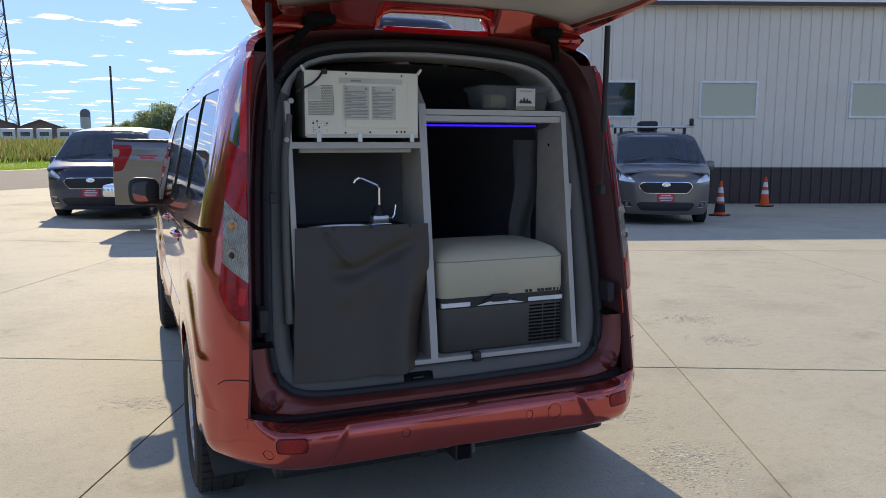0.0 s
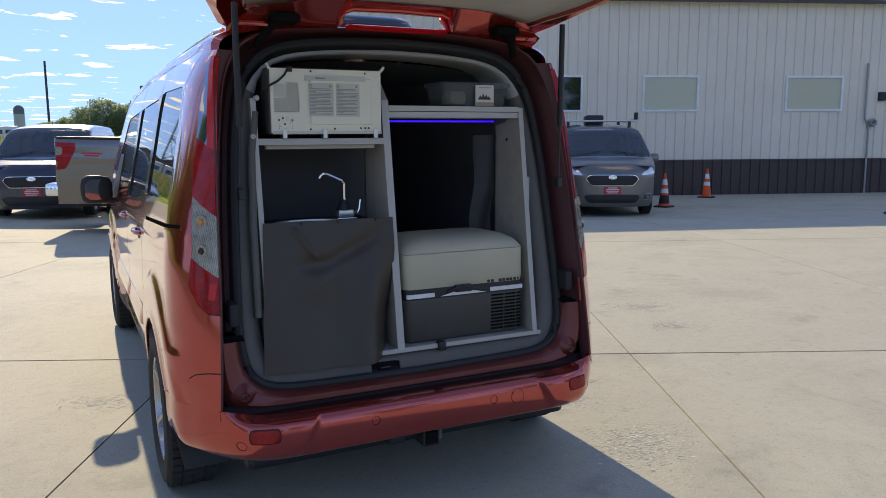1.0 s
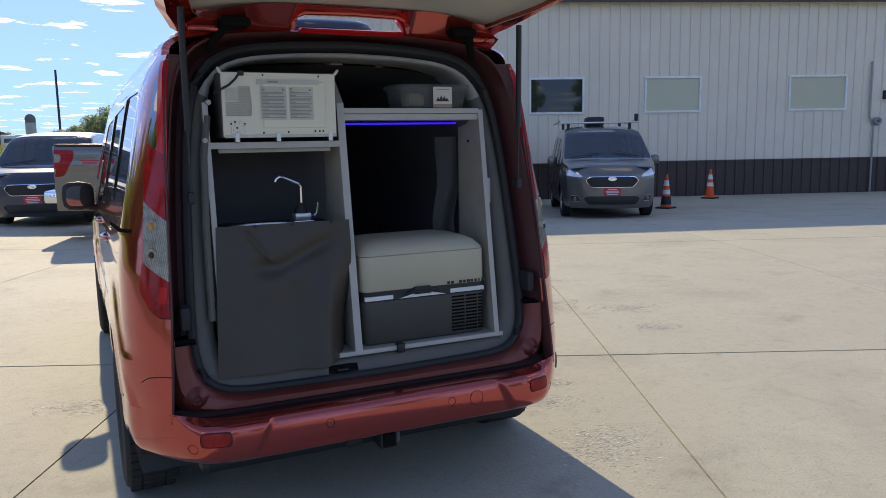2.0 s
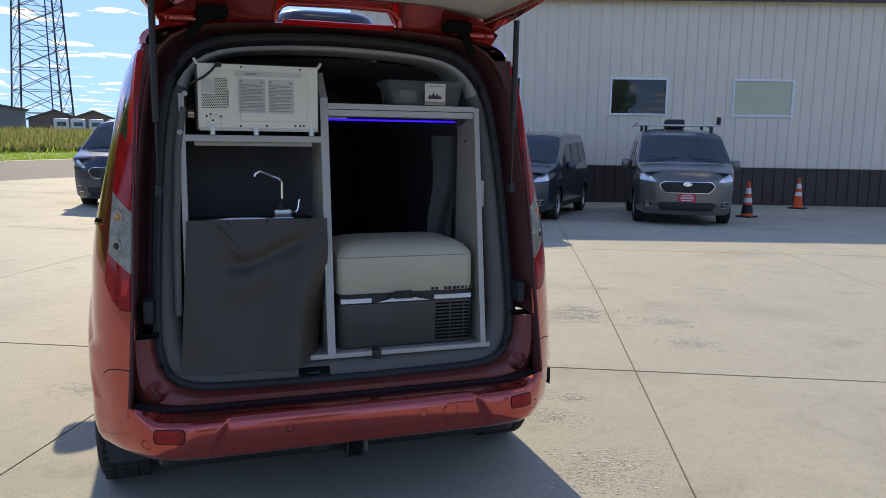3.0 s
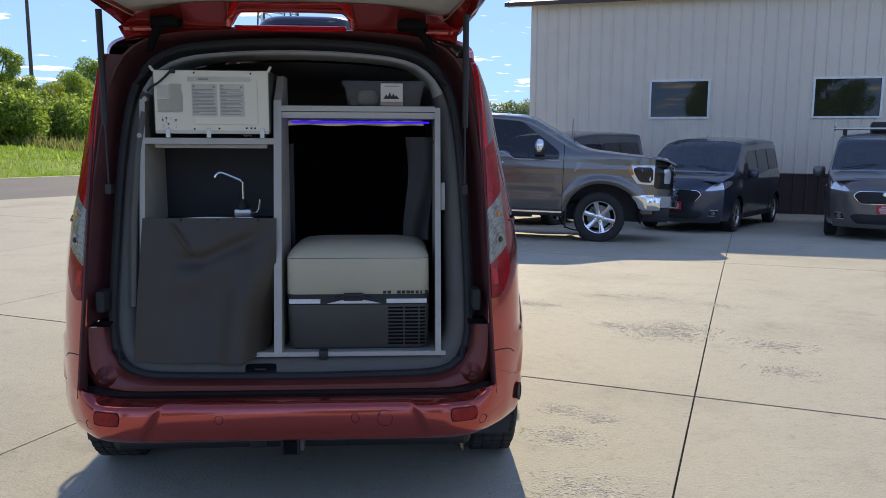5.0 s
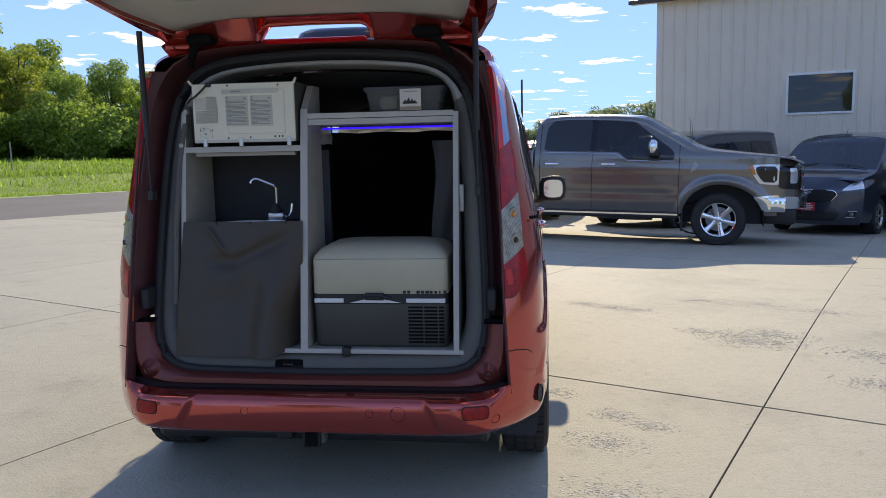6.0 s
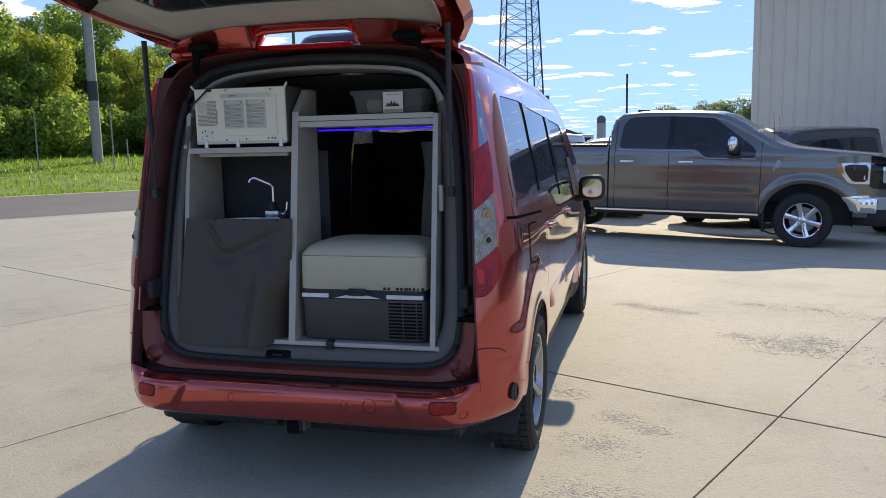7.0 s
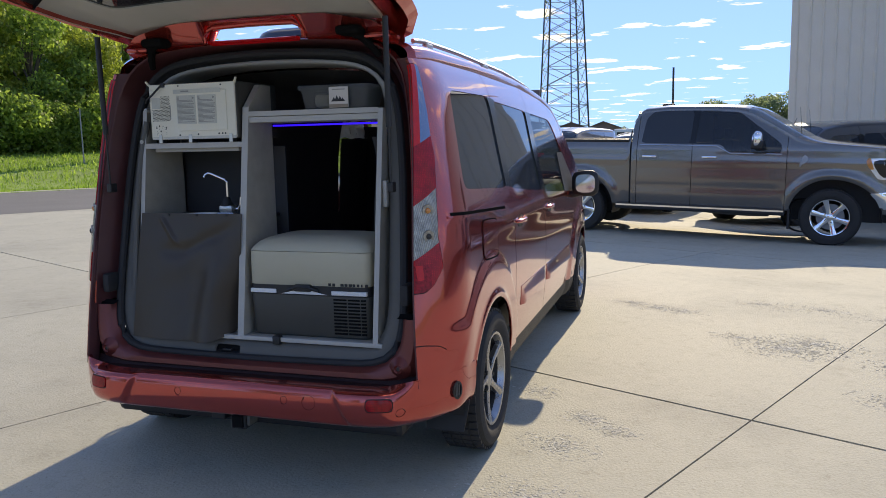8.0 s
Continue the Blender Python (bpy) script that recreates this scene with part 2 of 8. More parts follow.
def leaf_mat(name, a, b):
    m = bpy.data.materials.new(name)
    m.use_nodes = True
    nt = m.node_tree
    p = nt.nodes["Principled BSDF"]
    g = nt.nodes.new("ShaderNodeNewGeometry")
    r = nt.nodes.new("ShaderNodeValToRGB")
    r.color_ramp.elements[0].color, r.color_ramp.elements[1].color = (*a, 1), (*b, 1)
    nt.links.new(g.outputs["Random Per Island"], r.inputs[0])
    nt.links.new(r.outputs[0], p.inputs["Base Color"])
    p.inputs["Roughness"].default_value = 0.5
    tr = nt.nodes.new("ShaderNodeBsdfTranslucent")
    boost = nt.nodes.new("ShaderNodeVectorMath"); boost.operation = "MULTIPLY"
    boost.inputs[1].default_value = (1.3, 1.3, 1.0)
    nt.links.new(r.outputs[0], boost.inputs[0]); nt.links.new(boost.outputs[0], tr.inputs[0])
    mx = nt.nodes.new("ShaderNodeMixShader"); mx.inputs[0].default_value = 0.62
    nt.links.new(p.outputs[0], mx.inputs[1]); nt.links.new(tr.outputs[0], mx.inputs[2])
    nt.links.new(mx.outputs[0], nt.nodes["Material Output"].inputs[0])
    return m


LEAF = leaf_mat("leaves_green", (0.10, 0.18, 0.036), (0.36, 0.48, 0.11))
LEAFY = leaf_mat("leaves_yellow_green", (0.17, 0.23, 0.035), (0.42, 0.47, 0.10))
# distance haze is put in the colour: paler, greyer than the near leaves
LEAFFAR = leaf_mat("leaves_far_hazed", (0.15, 0.20, 0.125), (0.28, 0.34, 0.20))
GRASSBLADE = leaf_mat("grass_blades", (0.12, 0.215, 0.035), (0.25, 0.37, 0.075))
OLIVEWEED = leaf_mat("olive_weeds", (0.07, 0.105, 0.035), (0.20, 0.24, 0.085))
WEED = leaf_mat("dry_weeds", (0.085, 0.115, 0.045), (0.27, 0.225, 0.135))


def concrete():
    m = mat("broom_finished_concrete", (0.440, 0.422, 0.337), 0.82, var=0.13, scale=0.55, bump=0.35, bscale=70, random_tone=0.035)
    nt = m.node_tree
    b = nt.nodes["Principled BSDF"]
    src = b.inputs["Base Color"].links[0].from_socket
    tc = nt.nodes.new("ShaderNodeTexCoord")
    def dark(scale, lo, hi, amount, detail, src):
        n = nt.nodes.new("ShaderNodeTexNoise")
        n.inputs["Scale"].default_value, n.inputs["Detail"].default_value, n.inputs["Roughness"].default_value = scale, detail, 0.65
        nt.links.new(tc.outputs["Object"], n.inputs["Vector"])
        r = nt.nodes.new("ShaderNodeValToRGB")
        r.color_ramp.elements[0].position, r.color_ramp.elements[1].position = lo, hi
        r.color_ramp.elements[0].color, r.color_ramp.elements[1].color = (1, 1, 1, 1), (*amount, 1)
        nt.links.new(n.outputs["Fac"], r.inputs[0])
        mx = nt.nodes.new("ShaderNodeMix"); mx.data_type = "RGBA"; mx.blend_type = "MULTIPLY"
        mx.inputs["Factor"].default_value = 1
        nt.links.new(src, mx.inputs["A"]); nt.links.new(r.outputs[0], mx.inputs["B"])
        return mx.outputs["Result"], n
    src, _ = dark(0.55, 0.48, 0.66, (0.77, 0.77, 0.78), 8, src)
    src, _ = dark(2.1, 0.58, 0.72, (0.80, 0.795, 0.78), 7, src)
    src, _ = dark(6.0, 0.66, 0.70, (0.80, 0.79, 0.77), 8, src)
    src, _ = dark(14.0, 0.50, 0.75, (0.86, 0.855, 0.84), 9, src)
    src, _ = dark(38.0, 0.60, 0.68, (0.76, 0.75, 0.73), 5, src)
    src, _ = dark(110.0, 0.60, 0.66, (0.78, 0.77, 0.75), 3, src)
    nt.links.new(src, b.inputs["Base Color"])
    return m


CONCRETE = concrete()
def spall():
    m = mat("worn_concrete_scab", (0.47, 0.445, 0.385), 0.9, var=0.16, scale=14, bump=0.4, bscale=60)
    nt = m.node_tree
    g = nt.nodes.new("ShaderNodeNewGeometry")
    r = nt.nodes.new("ShaderNodeValToRGB")
    r.color_ramp.elements[0].color, r.color_ramp.elements[1].color = (0.35, 0.335, 0.275, 1), (0.60, 0.58, 0.50, 1)
    nt.links.new(g.outputs["Random Per Island"], r.inputs[0])
    nt.links.new(r.outputs[0], nt.nodes["Principled BSDF"].inputs["Base Color"])
    return m


SPALL = spall()
ASPHALT = mat("grey_asphalt", (0.15, 0.145, 0.14), 0.9, var=0.16, scale=0.5, bump=0.5, bscale=90)
JOINTSOIL = mat("joint_soil", (0.085, 0.078, 0.064), 0.95, var=0.3, scale=8)
FIELD = mat("rough_grass_ground", (0.21, 0.30, 0.06), 0.95, var=0.35, scale=0.35, bump=0.6, bscale=6)


def glowing_lens(name, col):
    """Red acrylic that lets sunlight through from behind."""
    m = bpy.data.materials.new(name)
    m.use_nodes = True
    nt = m.node_tree
    p = nt.nodes["Principled BSDF"]
    p.inputs["Base Color"].default_value = (*col, 1)
    p.inputs["Roughness"].default_value = 0.08
    tr = nt.nodes.new("ShaderNodeBsdfTranslucent")
    tr.inputs[0].default_value = (1.0, col[1] * 2, col[2] * 2, 1)
    mx = nt.nodes.new("ShaderNodeMixShader"); mx.inputs[0].default_value = 0.30
    nt.links.new(p.outputs[0], mx.inputs[1]); nt.links.new(tr.outputs[0], mx.inputs[2])
    nt.links.new(mx.outputs[0], nt.nodes["Material Output"].inputs[0])
    return m


STOPLENS = glowing_lens("sunlit_red_acrylic", (0.45, 0.012, 0.02))


def faceted(m, scale=170, depth=0.5, dark=0.45):
    """Moulded prisms inside a lamp lens."""
    nt = m.node_tree
    b = nt.nodes["Principled BSDF"]
    tc = nt.nodes.new("ShaderNodeTexCoord")
    v = nt.nodes.new("ShaderNodeTexVoronoi")
    v.distance = "CHEBYCHEV"
    v.inputs["Scale"].default_value, v.inputs["Randomness"].default_value = scale, 0.12
    nt.links.new(tc.outputs["Object"], v.inputs["Vector"])
    r = nt.nodes.new("ShaderNodeValToRGB")
    r.color_ramp.elements[0].position, r.color_ramp.elements[1].position = 0.1, 0.6
    r.color_ramp.elements[0].color, r.color_ramp.elements[1].color = (1, 1, 1, 1), (dark, dark, dark, 1)
    nt.links.new(v.outputs["Distance"], r.inputs[0])
    mx = nt.nodes.new("ShaderNodeMix"); mx.data_type = "RGBA"; mx.blend_type = "MULTIPLY"
    mx.inputs["Factor"].default_value = 1
    nt.links.new(b.inputs["Base Color"].links[0].from_socket, mx.inputs["A"])
    nt.links.new(r.outputs[0], mx.inputs["B"])
    nt.links.new(mx.outputs["Result"], b.inputs["Base Color"])
    bp = nt.nodes.new("ShaderNodeBump")
    bp.inputs["Strength"].default_value, bp.inputs["Distance"].default_value = depth, 0.004
    nt.links.new(v.outputs["Distance"], bp.inputs["Height"])
    nt.links.new(bp.outputs[0], b.inputs["Normal"])


faceted(REDLENS, 150, 0.0, 0.40)
def ribbed(m, scale, dark):
    """Fine upright ribs inside a clear lens."""
    nt = m.node_tree
    b = nt.nodes["Principled BSDF"]
    tc = nt.nodes.new("ShaderNodeTexCoord")
    w = nt.nodes.new("ShaderNodeTexWave")
    w.bands_direction = "Y"
    w.inputs["Scale"].default_value, w.inputs["Distortion"].default_value = scale, 0.0
    nt.links.new(tc.outputs["Object"], w.inputs["Vector"])
    r = nt.nodes.new("ShaderNodeMapRange")
    r.inputs["To Min"].default_value, r.inputs["To Max"].default_value = dark, 1.0
    nt.links.new(w.outputs["Fac"], r.inputs["Value"])
    mul = nt.nodes.new("ShaderNodeVectorMath"); mul.operation = "SCALE"
    nt.links.new(b.inputs["Base Color"].links[0].from_socket, mul.inputs[0])
    nt.links.new(r.outputs[0], mul.inputs["Scale"])
    nt.links.new(mul.outputs[0], b.inputs["Base Color"])
    bp = nt.nodes.new("ShaderNodeBump")
    bp.inputs["Strength"].default_value, bp.inputs["Distance"].default_value = 0.4, 0.003
    nt.links.new(w.outputs["Fac"], bp.inputs["Height"])
    nt.links.new(bp.outputs[0], b.inputs["Normal"])


ribbed(CLEARLENS, 55, 0.6)


def foil():
    """Thin silver sheet that lets some sun through."""
    m = mat("silver_foil", (0.50, 0.50, 0.51), 0.3, 0.7, 0.1, 20, bump=0.5, bscale=40)
    nt = m.node_tree
    tr = nt.nodes.new("ShaderNodeBsdfTranslucent")
    tr.inputs[0].default_value = (0.8, 0.8, 0.82, 1)
    mx = nt.nodes.new("ShaderNodeMixShader"); mx.inputs[0].default_value = 0.3
    nt.links.new(nt.nodes["Principled BSDF"].outputs[0], mx.inputs[1]); nt.links.new(tr.outputs[0], mx.inputs[2])
    nt.links.new(mx.outputs[0], nt.nodes["Material Output"].inputs[0])
    return m


FOIL = foil()
# ---- building tools ----
def link_mesh(name, verts, faces, material, smooth=True):
    me = bpy.data.meshes.new(name)
    me.from_pydata(verts, [], faces)
    me.materials.append(material)
    if smooth:
        me.shade_smooth()
    me.update()
    return me


def put(name, me, parent=None, label=""):
    ob = new(name, me)
    if parent is not None:
        ob.parent = parent
    if label:
        ob["label"] = label
    return ob


def part(name, bm, material, parent=None, label="", smooth=False, angle=35):
    me = bpy.data.meshes.new(name)
    bmesh.ops.recalc_face_normals(bm, faces=bm.faces)
    if smooth:
        for f in bm.faces:
            f.smooth = True
        for e in bm.edges:
            if len(e.link_faces) == 2 and e.calc_face_angle(0) > radians(angle):
                e.smooth = False
    bm.to_mesh(me)
    bm.free()
    me.materials.append(material)
    return put(name, me, parent, label)


def thing(name, label, category, m=None, group="", kind=""):
    ob = new(name)
    ob.empty_display_size = 0.1
    if m is not None:
        ob.matrix_world = m
    return tagged(ob, label, category, group, kind)


def box(bm, x0, x1, y0, y1, z0, z1, bevel=0.0, m=None, seg=2):
    r = bmesh.ops.create_cube(bm, size=1)
    vs = r["verts"]
    for v in vs:
        v.co = Vector(((x0 + x1) / 2 + v.co.x * (x1 - x0), (y0 + y1) / 2 + v.co.y * (y1 - y0), (z0 + z1) / 2 + v.co.z * (z1 - z0)))
    if bevel:
        es = list({e for v in vs for e in v.link_edges})
        g = bmesh.ops.bevel(bm, geom=es, offset=bevel, segments=seg, profile=0.5, affect="EDGES")
        vs = list({v for f in g["faces"] for v in f.verts} | {v for v in vs if v.is_valid})
    if m is not None:
        bmesh.ops.transform(bm, matrix=m, verts=[v for v in vs if v.is_valid])
    return bm


def B():
    return bmesh.new()


def cyl(bm, p, q, r0, r1=None, seg=16, caps=True):
    p, q = Vector(p), Vector(q)
    d = q - p
    m = Matrix.Translation((p + q) / 2) @ d.to_track_quat("Z", "Y").to_matrix().to_4x4()
    bmesh.ops.create_cone(bm, cap_ends=caps, segments=seg, radius1=r0, radius2=r0 if r1 is None else r1, depth=d.length, matrix=m)
    return bm


def tube(bm, pts, r, seg=8, closed=False):
    pts = [Vector(p) for p in pts]
    n = len(pts)
    rings = []
    for i, p in enumerate(pts):
        a = pts[(i - 1) % n] if (closed or i > 0) else p
        b = pts[(i + 1) % n] if (closed or i < n - 1) else p
        t = (b - a).normalized()
        up = Vector((0, 0, 1)) if abs(t.z) < 0.9 else Vector((0, 1, 0))
        s = t.cross(up).normalized()
        u = s.cross(t)
        rr = r[i] if isinstance(r, (list, tuple)) else r
        rings.append([bm.verts.new(p + s * math.cos(k * 2 * math.pi / seg) * rr + u * math.sin(k * 2 * math.pi / seg) * rr) for k in range(seg)])
    for i in range(n if closed else n - 1):
        a, b = rings[i], rings[(i + 1) % n]
        for k in range(seg):
            bm.faces.new((a[k], a[(k + 1) % seg], b[(k + 1) % seg], b[k]))
    if not closed:
        bm.faces.new(rings[0]); bm.faces.new(list(reversed(rings[-1])))
    return bm


def lathe(bm, profile, seg=32, axis="x", centre=(0, 0, 0)):
    """Turn a profile of (along, radius) round an axis."""
    rings = []
    for a, r in profile:
        ring = []
        for k in range(seg):
            c, s = math.cos(2 * math.pi * k / seg) * r, math.sin(2 * math.pi * k / seg) * r
            v = {"x": (a, c, s), "y": (c, a, s), "z": (c, s, a)}[axis]
            ring.append(bm.verts.new(Vector(centre) + Vector(v)))
        rings.append(ring)
    for a, b in zip(rings, rings[1:]):
        for k in range(seg):
            bm.faces.new((a[k], a[(k + 1) % seg], b[(k + 1) % seg], b[k]))
    return bm


def loft(bm, loops, closed=True):
    rows = [[bm.verts.new(p) for p in loop] for loop in loops]
    n = len(rows[0])
    for a, b in zip(rows, rows[1:]):
        for k in range(n if closed else n - 1):
            bm.faces.new((a[k], a[(k + 1) % n], b[(k + 1) % n], b[k]))
    return rows


def smooth_table(xs, ys, width, n=400):
    x = np.linspace(xs[0], xs[-1], n)
    y = np.interp(x, xs, ys)
    k = max(1, int(width / (x[1] - x[0])))
    pad = np.concatenate([np.linspace(y[0] - (y[1] - y[0]) * k, y[0], k, endpoint=False), y, np.linspace(y[-1], y[-1] + (y[-1] - y[-2]) * k, k)])
    ker = np.hanning(2 * k + 1) if k > 1 else np.ones(1)
    ker /= ker.sum()
    ys2 = np.convolve(pad, ker, "same")[k:k + n]
    return lambda v: float(np.interp(v, x, ys2))


# panels: flat pieces of a parameter plane, cut by signed distances and laid on a surface
def grid_polys(us, vs):
    return [[(us[i], vs[j]), (us[i + 1], vs[j]), (us[i + 1], vs[j + 1]), (us[i], vs[j + 1])] for i in range(len(us) - 1) for j in range(len(vs) - 1)]


def clip(poly, vals, sign):
    out = []
    n = len(poly)
    for i in range(n):
        p, q, a, b = poly[i], poly[(i + 1) % n], vals[i] * sign, vals[(i + 1) % n] * sign
        if a >= 0:
            out.append(p)
        if (a > 0 and b < 0) or (a < 0 and b > 0):
            t = a / (a - b)
            out.append((p[0] + (q[0] - p[0]) * t, p[1] + (q[1] - p[1]) * t))
    res = []
    for p in out:
        if not res or abs(p[0] - res[-1][0]) + abs(p[1] - res[-1][1]) > 1e-6:
            res.append(p)
    return res if len(res) >= 3 else None


def split(polys, f):
    """The pieces where f is negative, and those where it is positive."""
    inside, outside = [], []
    for poly in polys:
        vals = [f(*p) for p in poly]
        if max(vals) <= 0:
            inside.append(poly)
        elif min(vals) >= 0:
            outside.append(poly)
        else:
            a, b = clip(poly, vals, -1), clip(poly, vals, 1)
            if a: inside.append(a)
            if b: outside.append(b)
    return inside, outside


def convex(pts, soft=0.03):
    """Signed distance to a convex outline given anticlockwise, with rounded corners."""
    hs = []
    n = len(pts)
    for i in range(n):
        (x0, y0), (x1, y1) = pts[i], pts[(i + 1) % n]
        l = math.hypot(x1 - x0, y1 - y0)
        nx, ny = (y1 - y0) / l, -(x1 - x0) / l
        hs.append((nx, ny, nx * x0 + ny * y0))
    def f(u, v):
        d = [nx * u + ny * v - c for nx, ny, c in hs]
        m = max(d)
        return m + soft * math.log(sum(math.exp((k - m) / soft) for k in d))
    return f


def circle(cu, cv, r):
    return lambda u, v: math.hypot(u - cu, v - cv) - r


def panel(name, polys, fn, material, parent, label="", flip=False, rim=0.012, inward=None, offset=0.0, smooth=True):
    """A panel of the surface fn(u, v), with its edges turned in by rim."""
    index, verts, faces, params = {}, [], [], []
    for poly in polys:
        f = []
        for p in poly:
            key = (round(p[0], 4), round(p[1], 4))
            if key not in index:
                index[key] = len(verts)
                verts.append(fn(*p))
                params.append(p)
            if not f or f[-1] != index[key]:
                f.append(index[key])
        if len(set(f)) == len(f) and len(f) >= 3:
            faces.append(tuple(reversed(f)) if flip else tuple(f))
    if not faces:
        return None
    bm = bmesh.new()
    bv = [bm.verts.new(v) for v in verts]
    for f in faces:
        try:
            bm.faces.new([bv[i] for i in f])
        except ValueError:
            pass
    bm.normal_update()
    if offset:
        ns = [v.normal.copy() for v in bv]
        for v, n in zip(bv, ns):
            v.co += n * offset
    for f in bm.faces:
        f.smooth = smooth
    if rim:
        edges = [e for e in bm.edges if len(e.link_faces) == 1]
        ring = {}
        for e in edges:
            for v in e.verts:
                if v not in ring:
                    d = inward(v.co) if inward else -v.normal
                    ring[v] = v.co + d * rim
        newv = {v: bm.verts.new(c) for v, c in ring.items()}
        for e in edges:
            l = e.link_loops[0]
            a, b = l.vert, l.link_loop_next.vert
            nf = bm.faces.new((b, a, newv[a], newv[b]))
            nf.smooth = False
            e.smooth = False
    me = bpy.data.meshes.new(name)
    bm.to_mesh(me)
    bm.free()
    me.materials.append(material)
    return put(name, me, parent, label)


def lin(a, b, n):
    return [a + (b - a) * i / n for i in range(n + 1)]


def sstep(a, b, x):
    t = min(1.0, max(0.0, (x - a) / (b - a)))
    return t * t * (3 - 2 * t)


def ground_z(x, y):
    """The yard falls gently towards the hall, by a slope fitted to the camera's view."""
    return -0.42 * sstep(2.5, 18.5, 0.25 * x + 0.97 * y) * sstep(-5.0, 4.0, x)


def land_z(x, y):
    """Beyond the road the meadow rises to a low bank, higher towards the near trees, shaped to fit the camera's view.
    """
    n, along = -0.8 * x + 0.6 * y, 0.6 * x + 0.8 * y
    bank = (0.95 - 0.55 * sstep(12, 42, along)) * sstep(29.5, 47, n) * sstep(95, 66, n)
    return ground_z(x, y) - 0.045 + 0.45 * sstep(31, 60, n) + bank


# ---- the ground, the yard and the road ----
def build_ground():
    xs = [-3000, -800, -300, -150, -100] + lin(-80, 60, 56) + [90, 150, 300, 800, 3000]
    ys = [-3000, -800, -300, -120, -70] + lin(-40, 80, 48) + [110, 160, 300, 800, 3000]
    verts = [(x, y, land_z(x, y)) for x in xs for y in ys]
    n = len(ys)
    faces = [(i * n + j, (i + 1) * n + j, (i + 1) * n + j + 1, i * n + j + 1) for i in range(len(xs) - 1) for j in range(n - 1)]
    tagged(put("ground", link_mesh("ground", verts, faces, FIELD)), "rough green grass field reaching the horizon", "ground", kind="structure")


E1, E2 = Vector((0.908, -0.419)), Vector((0.419, 0.908))
ROAD_NEAR, ROAD_FAR = 17.2, 28.3


def road_n(x, y):
    return -0.8 * x + 0.6 * y


def build_road():
    d = Vector((0.6, 0.8))
    nrm = Vector((-0.8, 0.6))
    def strip(name, n0, n1, lift, material, label, cat, crown=0.0):
        verts, faces = [], []
        steps = lin(-400, 400, 160)
        cols = lin(n0, n1, 4)
        for s in steps:
            for c in cols:
                p = d * s + nrm * c
                verts.append((p.x, p.y, ground_z(p.x, p.y) + lift))
        for i in range(len(steps) - 1):
            for j in range(4):
                a = i * 5 + j
                faces.append((a, a + 1, a + 6, a + 5))
        return tagged(put(name, link_mesh(name, verts, faces, material)), label, cat, kind="structure")
    strip("road", ROAD_NEAR - 0.02, ROAD_FAR - 0.55, -0.012, ASPHALT, "grey worn asphalt road beside the yard", "road")
    strip("gutter", ROAD_FAR - 0.55, ROAD_FAR, 0.004, CONCRETE, "pale concrete gutter along the grass verge", "gutter")


def build_yard():
    yard = thing("pavement", "pale broom-finished concrete yard with sawn joints", "pavement", kind="structure")
    du, dv = 2.93, 6.15
    gap = 0.0048
    f = lambda u, v: road_n(*(E1 * u + E2 * v)) - ROAD_NEAR
    for i in range(-8, 10):
        for j in range(-6, 5):
            u0, v0 = 1.34 + i * du, 2.13 + j * dv
            us, vs = lin(u0 + gap, u0 + du - gap, 3), lin(v0 + gap * 2.2, v0 + dv - gap * 2.2, 6)
            polys, _ = split(grid_polys(us, vs), f)
            if not polys:
                continue
            def fn(u, v):
                p = E1 * u + E2 * v
                return Vector((p.x, p.y, ground_z(p.x, p.y)))
            panel("concrete_slab", polys, fn, CONCRETE, yard, rim=0.03, inward=lambda c: Vector((0, 0, -1)), smooth=True)
    # soil in the joints
    us, vs = lin(1.34 - 8 * du, 1.34 + 10 * du, 54), lin(2.13 - 6 * dv, 2.13 + 5 * dv, 66)
    polys, _ = split(grid_polys(us, vs), f)
    def fs(u, v):
        p = E1 * u + E2 * v
        return Vector((p.x, p.y, ground_z(p.x, p.y) - 0.012))
    panel("joint_filling", polys, fs, JOINTSOIL, yard, "dark soil in the joints", rim=0)
    return yard


build_ground()
build_road()
build_yard()


# ---- the metal-clad hall ----
WALL_C = Vector((4.3, 19.75))             # the hall's near corner
WALL_D = Vector((0.937, -0.350)).normalized()
WALL_N = Vector((-0.350, -0.937)).normalized()   # outwards, to the yard


def on_wall(s, out, z):
    p = WALL_C + WALL_D * s + WALL_N * out
    return Vector((p.x, p.y, z))


def wall_box(bm, s0, s1, o0, o1, z0, z1, bevel=0.0):
    m = Matrix(((WALL_D.x, WALL_N.x, 0, WALL_C.x), (WALL_D.y, WALL_N.y, 0, WALL_C.y), (0, 0, 1, 0), (0, 0, 0, 1)))
    return box(bm, s0, s1, o0, o1, z0, z1, bevel, m)


WINDOWS = [(3.35, 4.83, 0), (7.48, 9.02, 0), (10.97, 12.60, 1), (15.46, 17.20, 1)]
W_BOT, W_TOP = 2.16, 3.11
EAVE = 5.28


